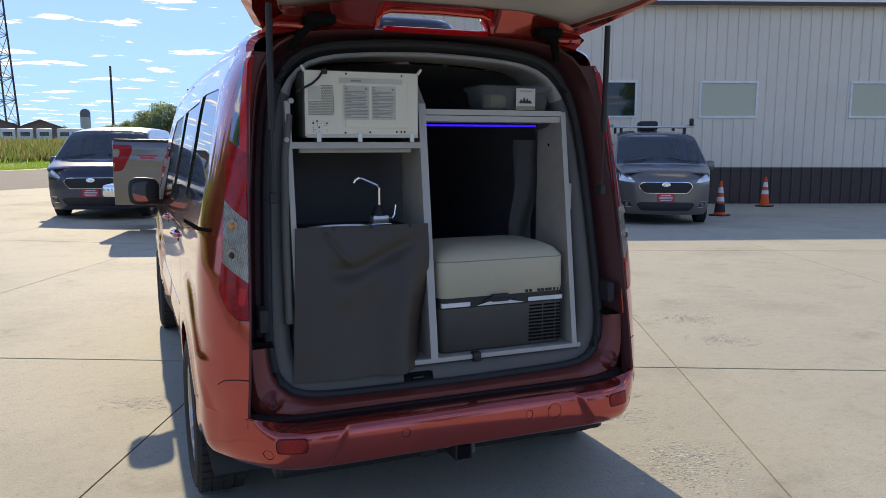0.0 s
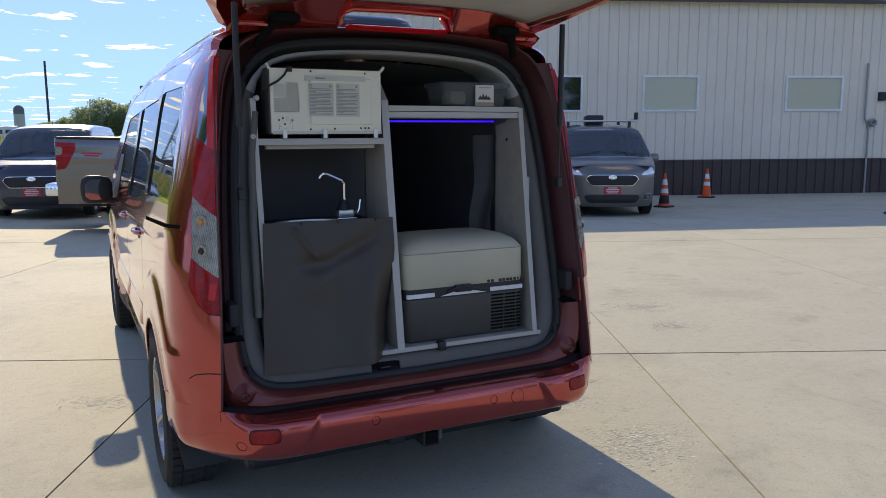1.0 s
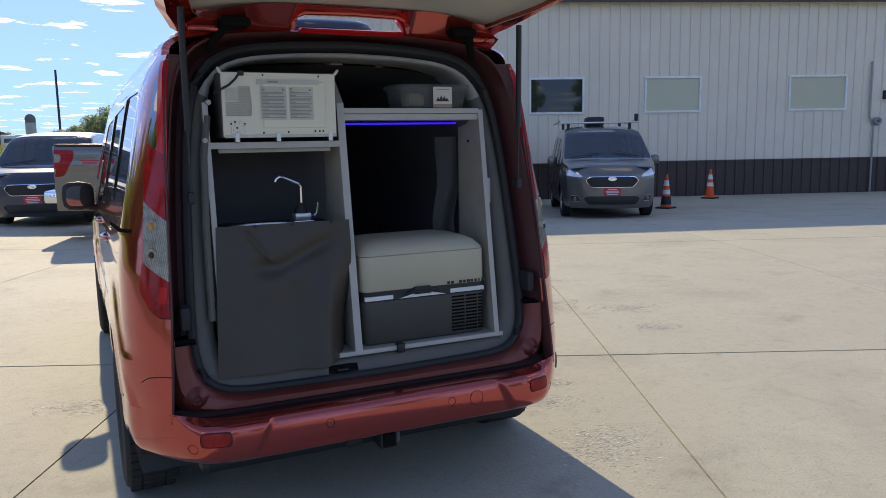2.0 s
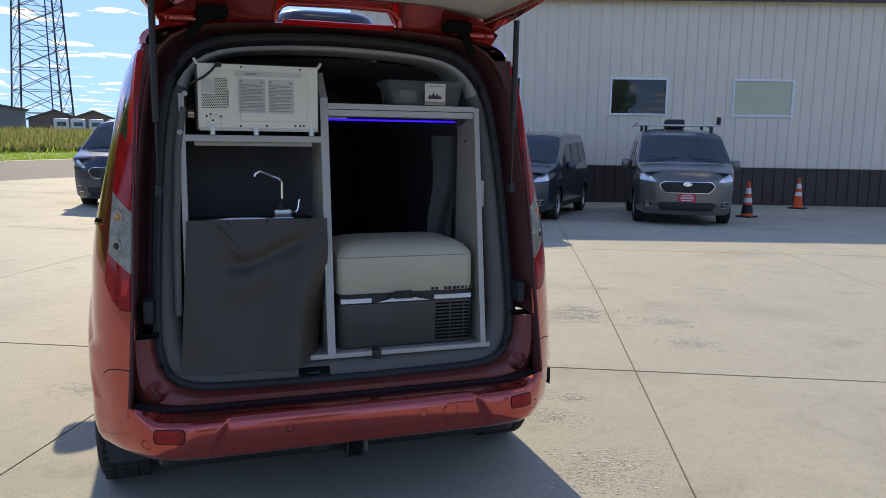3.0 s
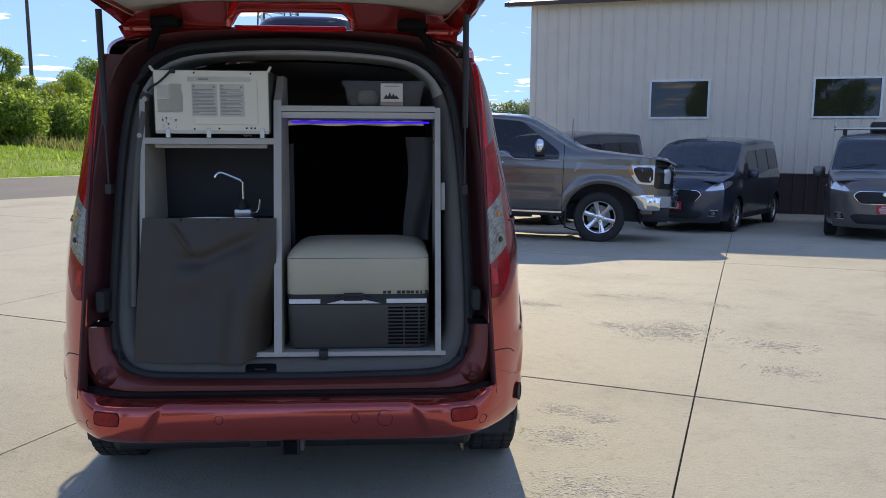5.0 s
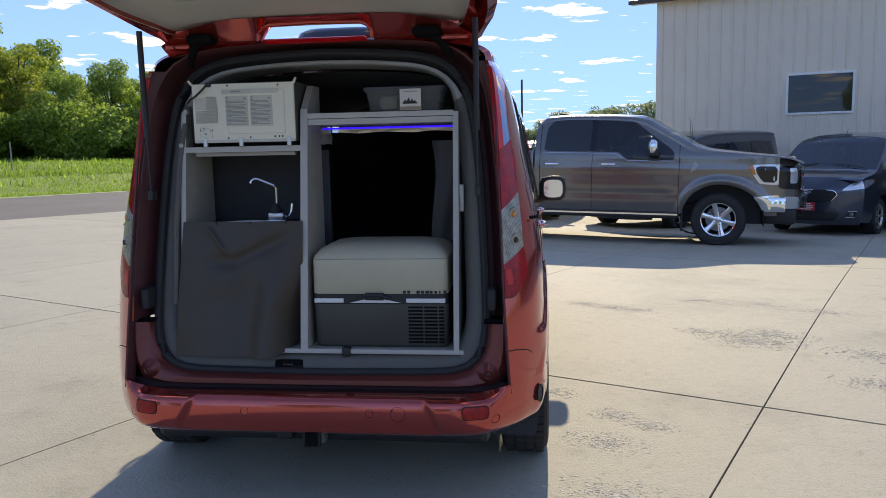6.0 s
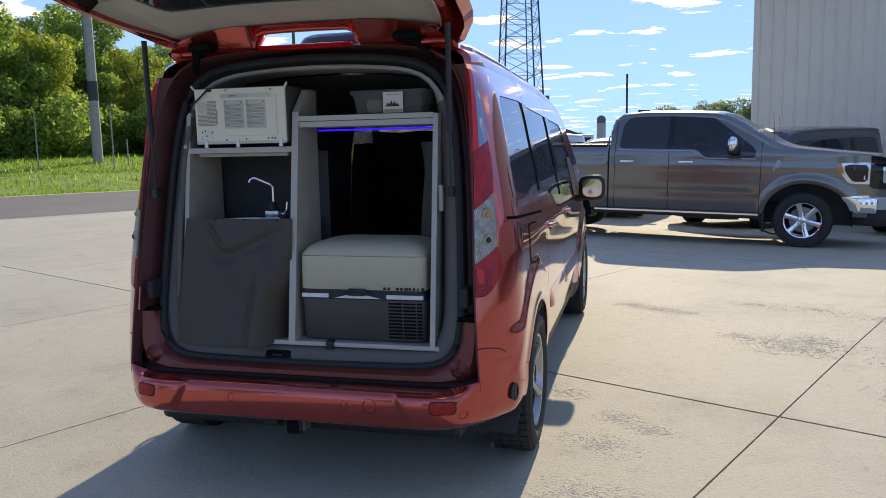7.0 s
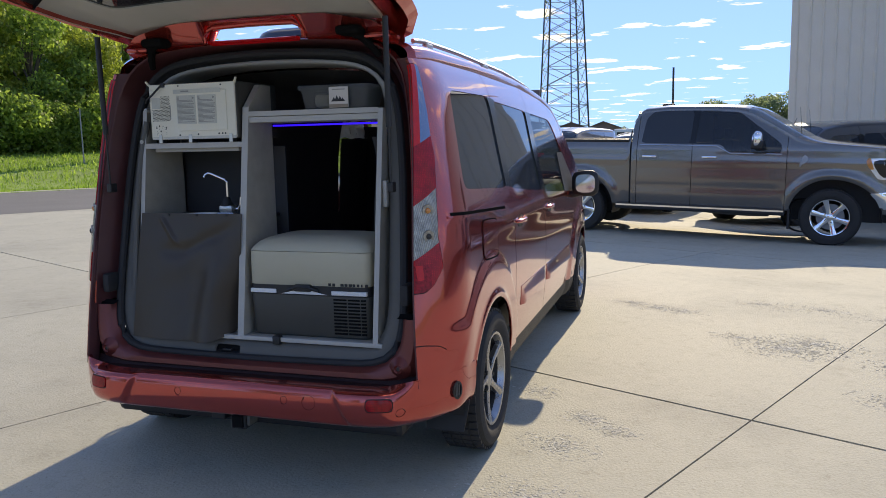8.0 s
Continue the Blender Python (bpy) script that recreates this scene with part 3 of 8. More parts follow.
def build_hall():
    length, deep = 46.0, 30.0
    wall = tagged(new("wall_south"), "cream ribbed metal wall over a dark brown wainscot", "wall", kind="structure")
    # backing wall with real openings
    bm = B()
    edges = [0.0]
    for a, b, _ in WINDOWS:
        wall_box(bm, edges[-1], a, -0.25, 0, -0.6, EAVE)
        wall_box(bm, a, b, -0.25, 0, -0.6, W_BOT)
        wall_box(bm, a, b, -0.25, 0, W_TOP, EAVE)
        edges.append(b)
    wall_box(bm, edges[-1], length, -0.25, 0, -0.6, EAVE)
    part("sheeting", bm, SIDING, wall)
    # standing ribs
    s = 0.10
    while s < 34:
        cutw = [(a - 0.09, b + 0.09) for a, b, _ in WINDOWS if a - 0.09 < s < b + 0.09]
        bm = B()
        w = 0.022
        def rib(z0, z1):
            n = [bm.verts.new(on_wall(s + ds, o, z)) for z in (z0, z1) for ds, o in ((-w - 0.012, 0), (-w + 0.008, 0.03), (w - 0.008, 0.03), (w + 0.012, 0))]
            for i in range(3):
                bm.faces.new((n[i], n[i + 1], n[i + 5], n[i + 4]))
        if cutw:
            rib(0.66, W_BOT - 0.09); rib(W_TOP + 0.09, EAVE)
        else:
            rib(0.66, EAVE)
        part("rib", bm, SIDING, wall)
        bm = B()
        n = [bm.verts.new(on_wall(s + ds, o, z)) for z in (-0.55, 0.62) for ds, o in ((-w - 0.012, 0.012), (-w + 0.008, 0.042), (w - 0.008, 0.042), (w + 0.012, 0.012))]
        for i in range(3):
            bm.faces.new((n[i], n[i + 1], n[i + 5], n[i + 4]))
        part("wainscot_rib", bm, BROWNSIDING, wall)
        s += 0.305
    part("wainscot", wall_box(B(), 0, length, 0.0, 0.012, -0.6, 0.62), BROWNSIDING, wall, "dark brown metal wainscot")
    part("wainscot_cap", wall_box(B(), -0.02, length, 0.0, 0.05, 0.62, 0.66), BROWNTRIM, wall)
    part("corner_trim", wall_box(B(), -0.05, 0.10, -0.12, 0.045, -0.6, EAVE), SIDING, wall, "cream folded corner trim")
    # side walls and back
    side = tagged(new("wall_west"), "cream ribbed metal end wall", "wall", kind="structure")
    part("sheeting", wall_box(B(), -0.02, 0.2, -deep, -0.26, -0.6, EAVE + 0.0), SIDING, side)
    back = tagged(new("wall_north"), "cream metal back wall of the hall", "wall", kind="structure")
    part("sheeting", wall_box(B(), 0.2, length - 0.2, -deep, -deep + 0.2, -0.6, EAVE), SIDING, back)
    east = tagged(new("wall_east"), "cream metal far end wall of the hall", "wall", kind="structure")
    part("sheeting", wall_box(B(), length - 0.2, length, -deep, -0.26, -0.6, EAVE), SIDING, east)
    # windows
    for i, (a, b, blind) in enumerate(WINDOWS):
        w = tagged(new("window_%d" % (i + 1)), "white-framed window with a closed cream blind" if blind else "white-framed dark window reflecting trees", "window", kind="structure")
        bm = B()
        t = 0.055
        wall_box(bm, a - t, b + t, 0.0, 0.05, W_TOP, W_TOP + t, 0.006)
        wall_box(bm, a - t, b + t, 0.0, 0.05, W_BOT - t, W_BOT, 0.006)
        wall_box(bm, a - t, a, 0.0, 0.05, W_BOT, W_TOP, 0.006)
        wall_box(bm, b, b + t, 0.0, 0.05, W_BOT, W_TOP, 0.006)
        part("window_frame", bm, WINTRIM, w)
        if blind:
            part("blind", wall_box(B(), a, b, -0.03, 0.0, W_BOT, W_TOP), BLIND, w, "closed cream blind")
            bm = B()
        else:
            # dark plate behind the glass stands in for the unlit room
            part("room_behind", wall_box(B(), a, b, -0.24, -0.2, W_BOT, W_TOP), DARKTRIM, w)
        part("pane", wall_box(B(), a, b, 0.004, 0.012, W_BOT, W_TOP), WINGLASS if not blind else BLINDGLASS, w)
    # roof: low slope with a brown fascia and soffit
    roof = tagged(new("roof"), "brown-trimmed metal roof with a deep eave", "roof", kind="structure")
    bm = B()
    pts = [(0.30, EAVE + 0.08), (-deep / 2, EAVE + 3.6), (-deep, EAVE + 0.2)]
    for (o0, z0), (o1, z1) in zip(pts, pts[1:]):
        a = [bm.verts.new(on_wall(s, o, z)) for s, o, z in ((-0.75, o0, z0), (length, o0, z0), (length, o1, z1), (-0.75, o1, z1))]
        b = [bm.verts.new(v.co - Vector((0, 0, 0.1))) for v in a]
        bm.faces.new(a); bm.faces.new(list(reversed(b)))
        for i in range(4):
            bm.faces.new((a[i], b[i], b[(i + 1) % 4], a[(i + 1) % 4]))
    part("roof_sheet", bm, GALV, roof)
    part("fascia", wall_box(B(), -0.75, length, 0.28, 0.32, EAVE - 0.02, EAVE + 0.09), BROWNTRIM, roof, "dark brown fascia board")
    part("soffit", wall_box(B(), -0.75, length, 0.0, 0.28, EAVE, EAVE + 0.03), SIDING, roof, "cream metal soffit")
    bm = B()
    n = [bm.verts.new(on_wall(s, o, z)) for s in (-0.78, -0.73) for o, z in ((0.30, EAVE - 0.02), (0.30, EAVE + 0.09), (-deep / 2, EAVE + 3.6), (-deep / 2, EAVE + 3.4))]
    bm.faces.new(n[:4]); bm.faces.new(list(reversed(n[4:])))
    for i in range(4):
        bm.faces.new((n[i], n[(i + 1) % 4], n[4 + (i + 1) % 4], n[4 + i]))
    part("rake_trim", bm, BROWNTRIM, roof, "dark brown rake trim")
    # conduit and boxes on the wall
    c = thing("electric_conduit", "grey conduit with a meter box on the metal wall", "conduit", kind="structure")
    part("pipe", tube(B(), [on_wall(18.15, 0.07, -0.5), on_wall(18.15, 0.07, 1.6), on_wall(18.0, 0.07, 1.9), on_wall(18.0, 0.07, 3.55)], 0.03), GALV, c)
    part("meter", lathe(B(), [(0.05, 0.0), (0.16, 0.05), (0.19, 0.1), (0.12, 0.13), (0.05, 0.13)], 16, "y"), GALV, c).matrix_world = Matrix.Translation(on_wall(18.25, 0.0, 1.75)) @ Matrix.Rotation(math.atan2(WALL_D.y, WALL_D.x) + math.pi, 4, "Z")
    part("junction_box", wall_box(B(), 18.42, 18.62, 0.0, 0.14, 2.42, 2.68, 0.01), DARKMETAL, c)


build_hall()


# ---- cones ----
def traffic_cone(x, y, h=0.84, bands=2, sleeve=False):
    c = thing("traffic_cone", "orange rubber traffic cone with white bands" if bands == 2 else "plain orange rubber traffic cone", "traffic cone", pose(x, y, ground_z(x, y), 0, 0, 20), "cones beside the hall")
    part("base", box(B(), -0.19, 0.19, -0.19, 0.19, 0.0, 0.04, 0.012), RUBBER, c, "black square base")
    k = lambda z: 0.135 - (0.135 - 0.028) * (z - 0.04) / (h - 0.04)
    prof = [(0.04, 0.15), (0.055, 0.15), (0.07, k(0.07)), (h - 0.01, k(h - 0.01)), (h, 0.02), (h - 0.02, 0.012)]
    part("body", lathe(B(), prof, 24, "z"), CONE, c, smooth=True)
    for z0, z1 in ((h * 0.42, h * 0.55), (h * 0.66, h * 0.82))[:bands]:
        part("band", lathe(B(), [(z0, k(z0) + 0.0005), (z0, k(z0) + 0.004), (z1, k(z1) + 0.004), (z1, k(z1) + 0.0005)], 24, "z"), REFLECT, c, "white reflective band", smooth=True)
    if sleeve:
        part("sleeve", lathe(B(), [(h * 0.12, k(h * 0.12) + 0.001), (h * 0.12, k(h * 0.12) + 0.005), (h * 0.36, k(h * 0.36) + 0.005), (h * 0.36, k(h * 0.36) + 0.001)], 24, "z"), RUBBER, c, "black printed sleeve", smooth=True)
    return c


traffic_cone(12.2, 12.25, 0.85, sleeve=True)
traffic_cone(15.7, 14.35, 0.85)
traffic_cone(14.4, 7.7, 0.80)


# ---- scabbed patches in the concrete ----
def build_scabs():
    rng = random.Random(9)
    patches = [(1.22, 0.80, 0.15, 150), (1.20, 0.22, 0.20, 170), (1.30, 1.20, 0.10, 110), (1.47, 1.05, 0.10, 80), (0.97, 1.58, 0.12, 110), (-1.15, 1.95, 0.16, 120), (2.90, 1.82, 0.20, 190), (3.12, 2.48, 0.22, 190),
               (2.44, 2.86, 0.26, 420), (2.62, 3.05, 0.24, 260), (2.15, 3.12, 0.16, 120), (1.55, 4.05, 0.16, 130), (1.33, 4.22, 0.16, 120), (1.76, 3.95, 0.16, 90), (2.39, 4.43, 0.26, 120), (2.88, 4.28, 0.26, 130), (3.31, 3.93, 0.28, 130), (4.2, 4.6, 0.4, 100), (1.05, 0.05, 0.22, 120)]
    verts, faces = [], []
    for cx, cy, r, n in patches:
        for _ in range(int(n * 2.6)):
            a, d = rng.random() * 6.283, r * rng.choice((0.25, 0.6, 1.0, 1.0)) * rng.random() ** 0.6
            x, y = cx + 1.5 * d * math.cos(a) * E1.x - d * math.sin(a) * E1.y, cy + 1.5 * d * math.cos(a) * E1.y + d * math.sin(a) * E1.x
            s = 0.0018 + 0.0075 * rng.random() ** 2.4
            k = 7
            base = len(verts)
            z = ground_z(x, y)
            ph = rng.random() * 6
            turn = rng.gauss(-0.4, 0.7)
            for i in range(k):
                t = 6.283 * i / k + ph
                q = s * (0.3 + 1.0 * rng.random())
                ex, ey = 1.9 * q * math.cos(t), q * math.sin(t)
                verts.append((x + ex * math.cos(turn) - ey * math.sin(turn), y + ex * math.sin(turn) + ey * math.cos(turn), z + 0.0008))
            verts.append((x, y, z + 0.0016))
            for i in range(k):
                faces.append((base + i, base + (i + 1) % k, base + k))
    tagged(put("concrete_scabs", link_mesh("concrete_scabs", verts, faces, SPALL, False)), "rough scabbed flakes on the worn concrete", "scabs", kind="stuff")


build_scabs()
# ---- wheels ----
def wheel(parent, x, y, z, r, rim_r, width, side, spokes=5, spoke_mat=None, name="wheel"):
    """A road wheel with its outer face towards side (+1 or -1 along x)."""
    sm = spoke_mat or ALLOY
    w = new(name)
    w.parent = parent
    w.matrix_basis = pose(x, y, z)
    h = width / 2
    prof = [(-h * 0.75, rim_r), (-h * 0.95, rim_r + 0.03), (-h, rim_r + (r - rim_r) * 0.5), (-h * 0.93, r - 0.022), (-h * 0.72, r - 0.004), (-h * 0.3, r), (h * 0.3, r), (h * 0.72, r - 0.004), (h * 0.93, r - 0.022), (h, rim_r + (r - rim_r) * 0.5), (h * 0.95, rim_r + 0.03), (h * 0.75, rim_r)]
    bm = lathe(B(), prof, 48, "x")
    # shoulder blocks and grooves
    for k in range(48):
        a = 2 * math.pi * k / 48
        m = Matrix.Rotation(a, 4, "X")
        for xo in (-h * 0.62, -h * 0.2, h * 0.2, h * 0.62):
            vs = bmesh.ops.create_cube(bm, size=1)["verts"]
            for v in vs:
                v.co = Vector((xo + v.co.x * h * 0.34, v.co.y * r * 0.1, r - 0.001 + v.co.z * 0.012))
            bmesh.ops.transform(bm, matrix=m, verts=vs)
    part("tyre", bm, TYRE, w, "black road tyre", smooth=True)
    s = side
    prof = [(s * h * 0.75, rim_r + 0.004), (s * h * 0.86, rim_r), (s * h * 0.84, rim_r - 0.012), (s * h * 0.55, rim_r - 0.022)]
    rim = part("rim", lathe(B(), prof, 48, "x"), sm, w, "alloy rim", smooth=True)
    part("barrel", lathe(B(), [(s * h * 0.55, rim_r - 0.022), (-s * h * 0.2, rim_r - 0.035), (-s * h * 0.75, rim_r - 0.01)], 48, "x"), DARKMETAL, rim, "dark wheel barrel", smooth=True)
    part("brake_disc", lathe(B(), [(-s * h * 0.1, 0.02), (-s * h * 0.1, rim_r * 0.72), (-s * h * 0.25, rim_r * 0.72), (-s * h * 0.25, 0.02)], 32, "x"), GALV, w)
    for k in range(spokes):
        a = 2 * math.pi * (k + 0.25) / spokes
        bm = B()
        wid = rim_r * (0.34 if spokes <= 5 else 0.50)
        rows = []
        for rr, ww, xx, th in ((rim_r * 0.12, wid * 0.62, 0.60, 0.03), (rim_r * 0.5, wid * 0.42, 0.62, 0.026), (rim_r * 0.95, wid * 0.62, 0.78, 0.02)):
            x0 = s * h * xx
            rows.append([(x0, ww / 2, rr), (x0 + s * 0.006, ww * 0.2, rr), (x0 + s * 0.006, -ww * 0.2, rr), (x0, -ww / 2, rr), (x0 - s * th, -ww / 2 * 0.9, rr), (x0 - s * th, ww / 2 * 0.9, rr)])
        loft(bm, rows)
        bmesh.ops.transform(bm, matrix=Matrix.Rotation(a, 4, "X"), verts=bm.verts)
        part("spoke", bm, sm, w, smooth=True, angle=25)
    part("hub_cap", lathe(B(), [(s * h * 0.45, rim_r * 0.22), (s * h * 0.62, rim_r * 0.21), (s * h * 0.68, rim_r * 0.15), (s * h * 0.69, 0.001)], 24, "x"), sm, w, smooth=True)
    for k in range(5):
        a = 2 * math.pi * k / 5
        cy, cz = math.cos(a) * rim_r * 0.29, math.sin(a) * rim_r * 0.29
        part("wheel_nut", cyl(B(), (s * h * 0.5, cy, cz), (s * h * 0.67, cy, cz), 0.011, seg=6), DARKMETAL, w)
    return w


# ---- the van's form ----
HUBS = (0.75, 3.80)          # wheel centres along the van
PROF = smooth_table([0.15, 0.22, 0.30, 0.45, 0.60, 0.80, 1.00, 1.12, 1.20, 1.35, 1.57, 1.66, 1.74, 1.80, 1.90], [0.815, 0.853, 0.886, 0.906, 0.916, 0.920, 0.913, 0.899, 0.882, 0.850, 0.806, 0.785, 0.752, 0.712, 0.640], 0.04)
REARX = smooth_table([0.40, 0.53, 0.65, 0.85, 1.10, 1.35, 1.55, 1.72, 1.85], [0.80, 0.79, 0.782, 0.770, 0.760, 0.750, 0.739, 0.722, 0.675], 0.04)
TOP = smooth_table([0.0, 0.25, 0.5, 1.2, 2.2, 2.8, 3.12, 3.3, 4.02, 4.14, 4.45, 4.62, 4.74, 4.80, 4.84], [1.855, 1.880, 1.890, 1.893, 1.872, 1.82, 1.765, 1.68, 1.19, 1.14, 1.075, 1.03, 0.95, 0.88, 0.80], 0.06)


def rear_y(z):
    return 0.085 + 0.20 * max(0.0, (z - 0.5) / 1.2) ** 1.35


def tail_y(z):
    """Rear edge of the side panels, a little behind the load opening."""
    return rear_y(z) - 0.025


def side_x(y, z):
    x = PROF(z)
    yr = tail_y(z)
    if y < yr + 0.32:
        t = max(0.0, min(1.0, 1 - (y - yr) / 0.32))
        x -= (x - REARX(z)) * t ** 2.6
    if y > 3.7:
        x -= 0.075 * ((y - 3.7) / 0.8) ** 2
    # raised blisters over the wheels, with a sharp valley round them and a rolled lip
    for hy in HUBS:
        d = math.hypot(y - hy, z - 0.335)
        up = min(1.0, max(0.0, (0.590 - d) / 0.055))
        if hy < 1.0 and y < 0.6:
            up = max(up, min(1.0, max(0.0, (0.720 - z) / 0.045)) * sstep(0.12, 0.36, y))
        x += 0.019 * up * up * (3 - 2 * up)
        if d < 0.5:
            x += 0.009 * math.exp(-((d - 0.388) / 0.020) ** 2)
    # shoulder crease
    x += 0.006 * math.exp(-((z - 1.03 - 0.01 * y) / 0.05) ** 2) * sstep(0.5, 1.2, y)
    return x


def rail_z(y):
    return TOP(y) - 0.115 if y < 3.3 else TOP(y) - 0.115 + 0.055 * sstep(3.3, 4.2, y)


def crown(y, w):
    """Roof and bonnet: w runs from -1 to 1 across."""
    zr = rail_z(y)
    hx = side_x(min(y, 4.5), zr)
    if y > 4.5:
        hx *= max(0.02, 1 - ((y - 4.5) / 0.35) ** 3) ** (1 / 2.2)
    a = w * math.pi / 2
    return Vector((hx * math.copysign(abs(math.sin(a)) ** 0.75, a), y, zr + (TOP(y) - zr) * max(0.0, math.cos(a)) ** 0.62))


VAN_WINDOWS = {
    "quarter": [(0.47, 1.232), (1.222, 1.192), (1.222, 1.660), (0.56, 1.655)],
    "slide": [(1.335, 1.183), (2.125, 1.118), (2.115, 1.612), (1.325, 1.640)],
    "front": [(2.255, 1.105), (3.64, 1.02), (3.02, 1.53), (2.93, 1.575), (2.245, 1.603)],
}


def bumper_top(y):
    """Joint between the quarter panel and the bumper's corner."""
    return float(np.interp(y, [0.0, 0.10, 0.15, 0.19, 0.388], [0.650, 0.645, 0.634, 0.606, 0.513]))


def van_sides(parent, paint, pane_q, pane_f, front_to=4.5, lamps=True, detail=True):
    ys = lin(0.05, 1.40, 128) + lin(1.40, front_to, 70)[1:] if detail else lin(0.05, front_to, 60)
    vs = lin(0, 1, 112 if detail else 22)
    for sx in (1, -1):
        base = []
        for q in grid_polys(ys, vs):
            p = []
            for y, v in q:
                z = 0.235 + v * (rail_z(y) - 0.235)
                p.append((y, z))
            base.append(p)
        _, base = None, split(base, lambda y, z: tail_y(z) - y)[0]
        fn = (lambda y, z: Vector((side_x(y, z), y, z))) if sx > 0 else (lambda y, z: Vector((-side_x(y, z), y, z)))
        fl = sx < 0
        for hy in HUBS:
            _, base = split(base, circle(hy, 0.335, 0.375))
        # the rear bumper takes the lowest corner
        if detail:
            ear, base = split(base, lambda y, z: max(y - 0.186, z - bumper_top(y)))
            ear, _ = split(ear, lambda y, z: max(0.513 - z, z - bumper_top(y) + 0.0045))
            _, base = split(base, lambda y, z: max(y - 0.40, z - 0.513))
            panel("bumper_corner", ear, fn, paint, parent, flip=fl, rim=0.008)
            seam, _ = split(grid_polys(lin(0.05, 0.186, 24), lin(0.59, 0.67, 12)), lambda y, z: max(abs(z - bumper_top(y)) - 0.012, tail_y(z) + 0.002 - y))
            panel("bumper_joint", seam, fn, BLACKPL, parent, flip=fl, rim=0, offset=-0.005)
        else:
            _, base = split(base, lambda y, z: max(y - 0.388, z - 0.515))
        lamp = []
        if lamps:
            wid = smooth_table([0.80, 0.845, 0.87, 0.94, 1.06, 1.20, 1.38, 1.45, 1.55, 1.74, 1.80], [0.012, 0.030, 0.060, 0.098, 0.080, 0.084, 0.094, 0.082, 0.072, 0.048, 0.03], 0.012)
            shape = lambda y, z: max(y - tail_y(z) - wid(z), 0.845 - z, z - 1.745)
            lamp, base = split(base, shape)
            lamp, gap = split(lamp, lambda y, z: shape(y, z) + 0.004)
            panel("lamp_gap", gap, fn, BLACKPL, parent, flip=fl, offset=-0.008, rim=0)
        panes = {}
        for key, pts in VAN_WINDOWS.items():
            panes[key], base = split(base, convex(pts, 0.012 if key != "quarter" else 0.02))
        black, base = split(base, lambda y, z: max(min(max(1.20 - y, y - 1.345), max(2.09 - y, y - 2.27)), 1.203 - 0.082 * (y - 1.2) - z, z - 1.655 + 0.050 * (y - 1.2)))
        side_lamp, base = split(base, convex([(4.06, 0.975), (4.44, 0.845), (4.53, 0.845), (4.53, 0.975), (4.33, 0.995)], 0.006))
        tip, side_lamp = split(side_lamp, lambda y, z: y - 4.20)
        panel("headlamp_side", side_lamp, fn, HEADLENS, parent, "clear swept-back headlamp", flip=fl, offset=0.004)
        panel("side_marker", tip, fn, AMBER, parent, "amber lamp tip", flip=fl, offset=0.004)
        sail, panes["front"] = split(panes["front"], lambda y, z: max(3.02 - y, z - 1.34))
        panel("mirror_sail", sail, fn, BLACKPL, parent, "black mirror sail", flip=fl, offset=-0.001)
        sill, base = split(base, lambda y, z: max(z - 0.355, 1.08 - y, y - 3.42))
        seams = [("rear_quarter", lambda y, z: y - 1.285), ("sliding_door", lambda y, z: y - 2.185), ("front_door", lambda y, z: y - (3.30 + 0.12 * math.sin((z - 0.3) * 2.2)))]
        g = 0.0035
        rest = base
        for nm, f in seams:
            a, rest2 = split(rest, lambda y, z, f=f: f(y, z) + g)
            if nm == "sliding_door":
                over, a = split(a, lambda y, z: 1.5 - z)
                panel("door_header", over, fn, paint, parent, flip=fl)
            panel(nm, a, fn, paint, parent, flip=fl)
            _, rest = split(rest2, lambda y, z, f=f: f(y, z) - g)
        panel("front_wing", rest, fn, paint, parent, flip=fl)
        for side_of in (-1, 1):
            strip = split(black, lambda y, z: (y - 1.7) * side_of)[0]
            panel("pillar_trim", strip, fn, GLOSSBLACK, parent, "black pillar trim", flip=fl, offset=0.003, rim=0.008)
        panel("sill_cladding", sill, fn, BLACKPL, parent, "dark sill cladding", flip=fl)
        for key, polys in panes.items():
            panel("side_window", polys, fn, pane_f if key == "front" else pane_q, parent, "dark tinted side glass", flip=fl, offset=-0.004, rim=0.02)
        if lamps:
            van_tail_lamp(parent, lamp, fn, fl)


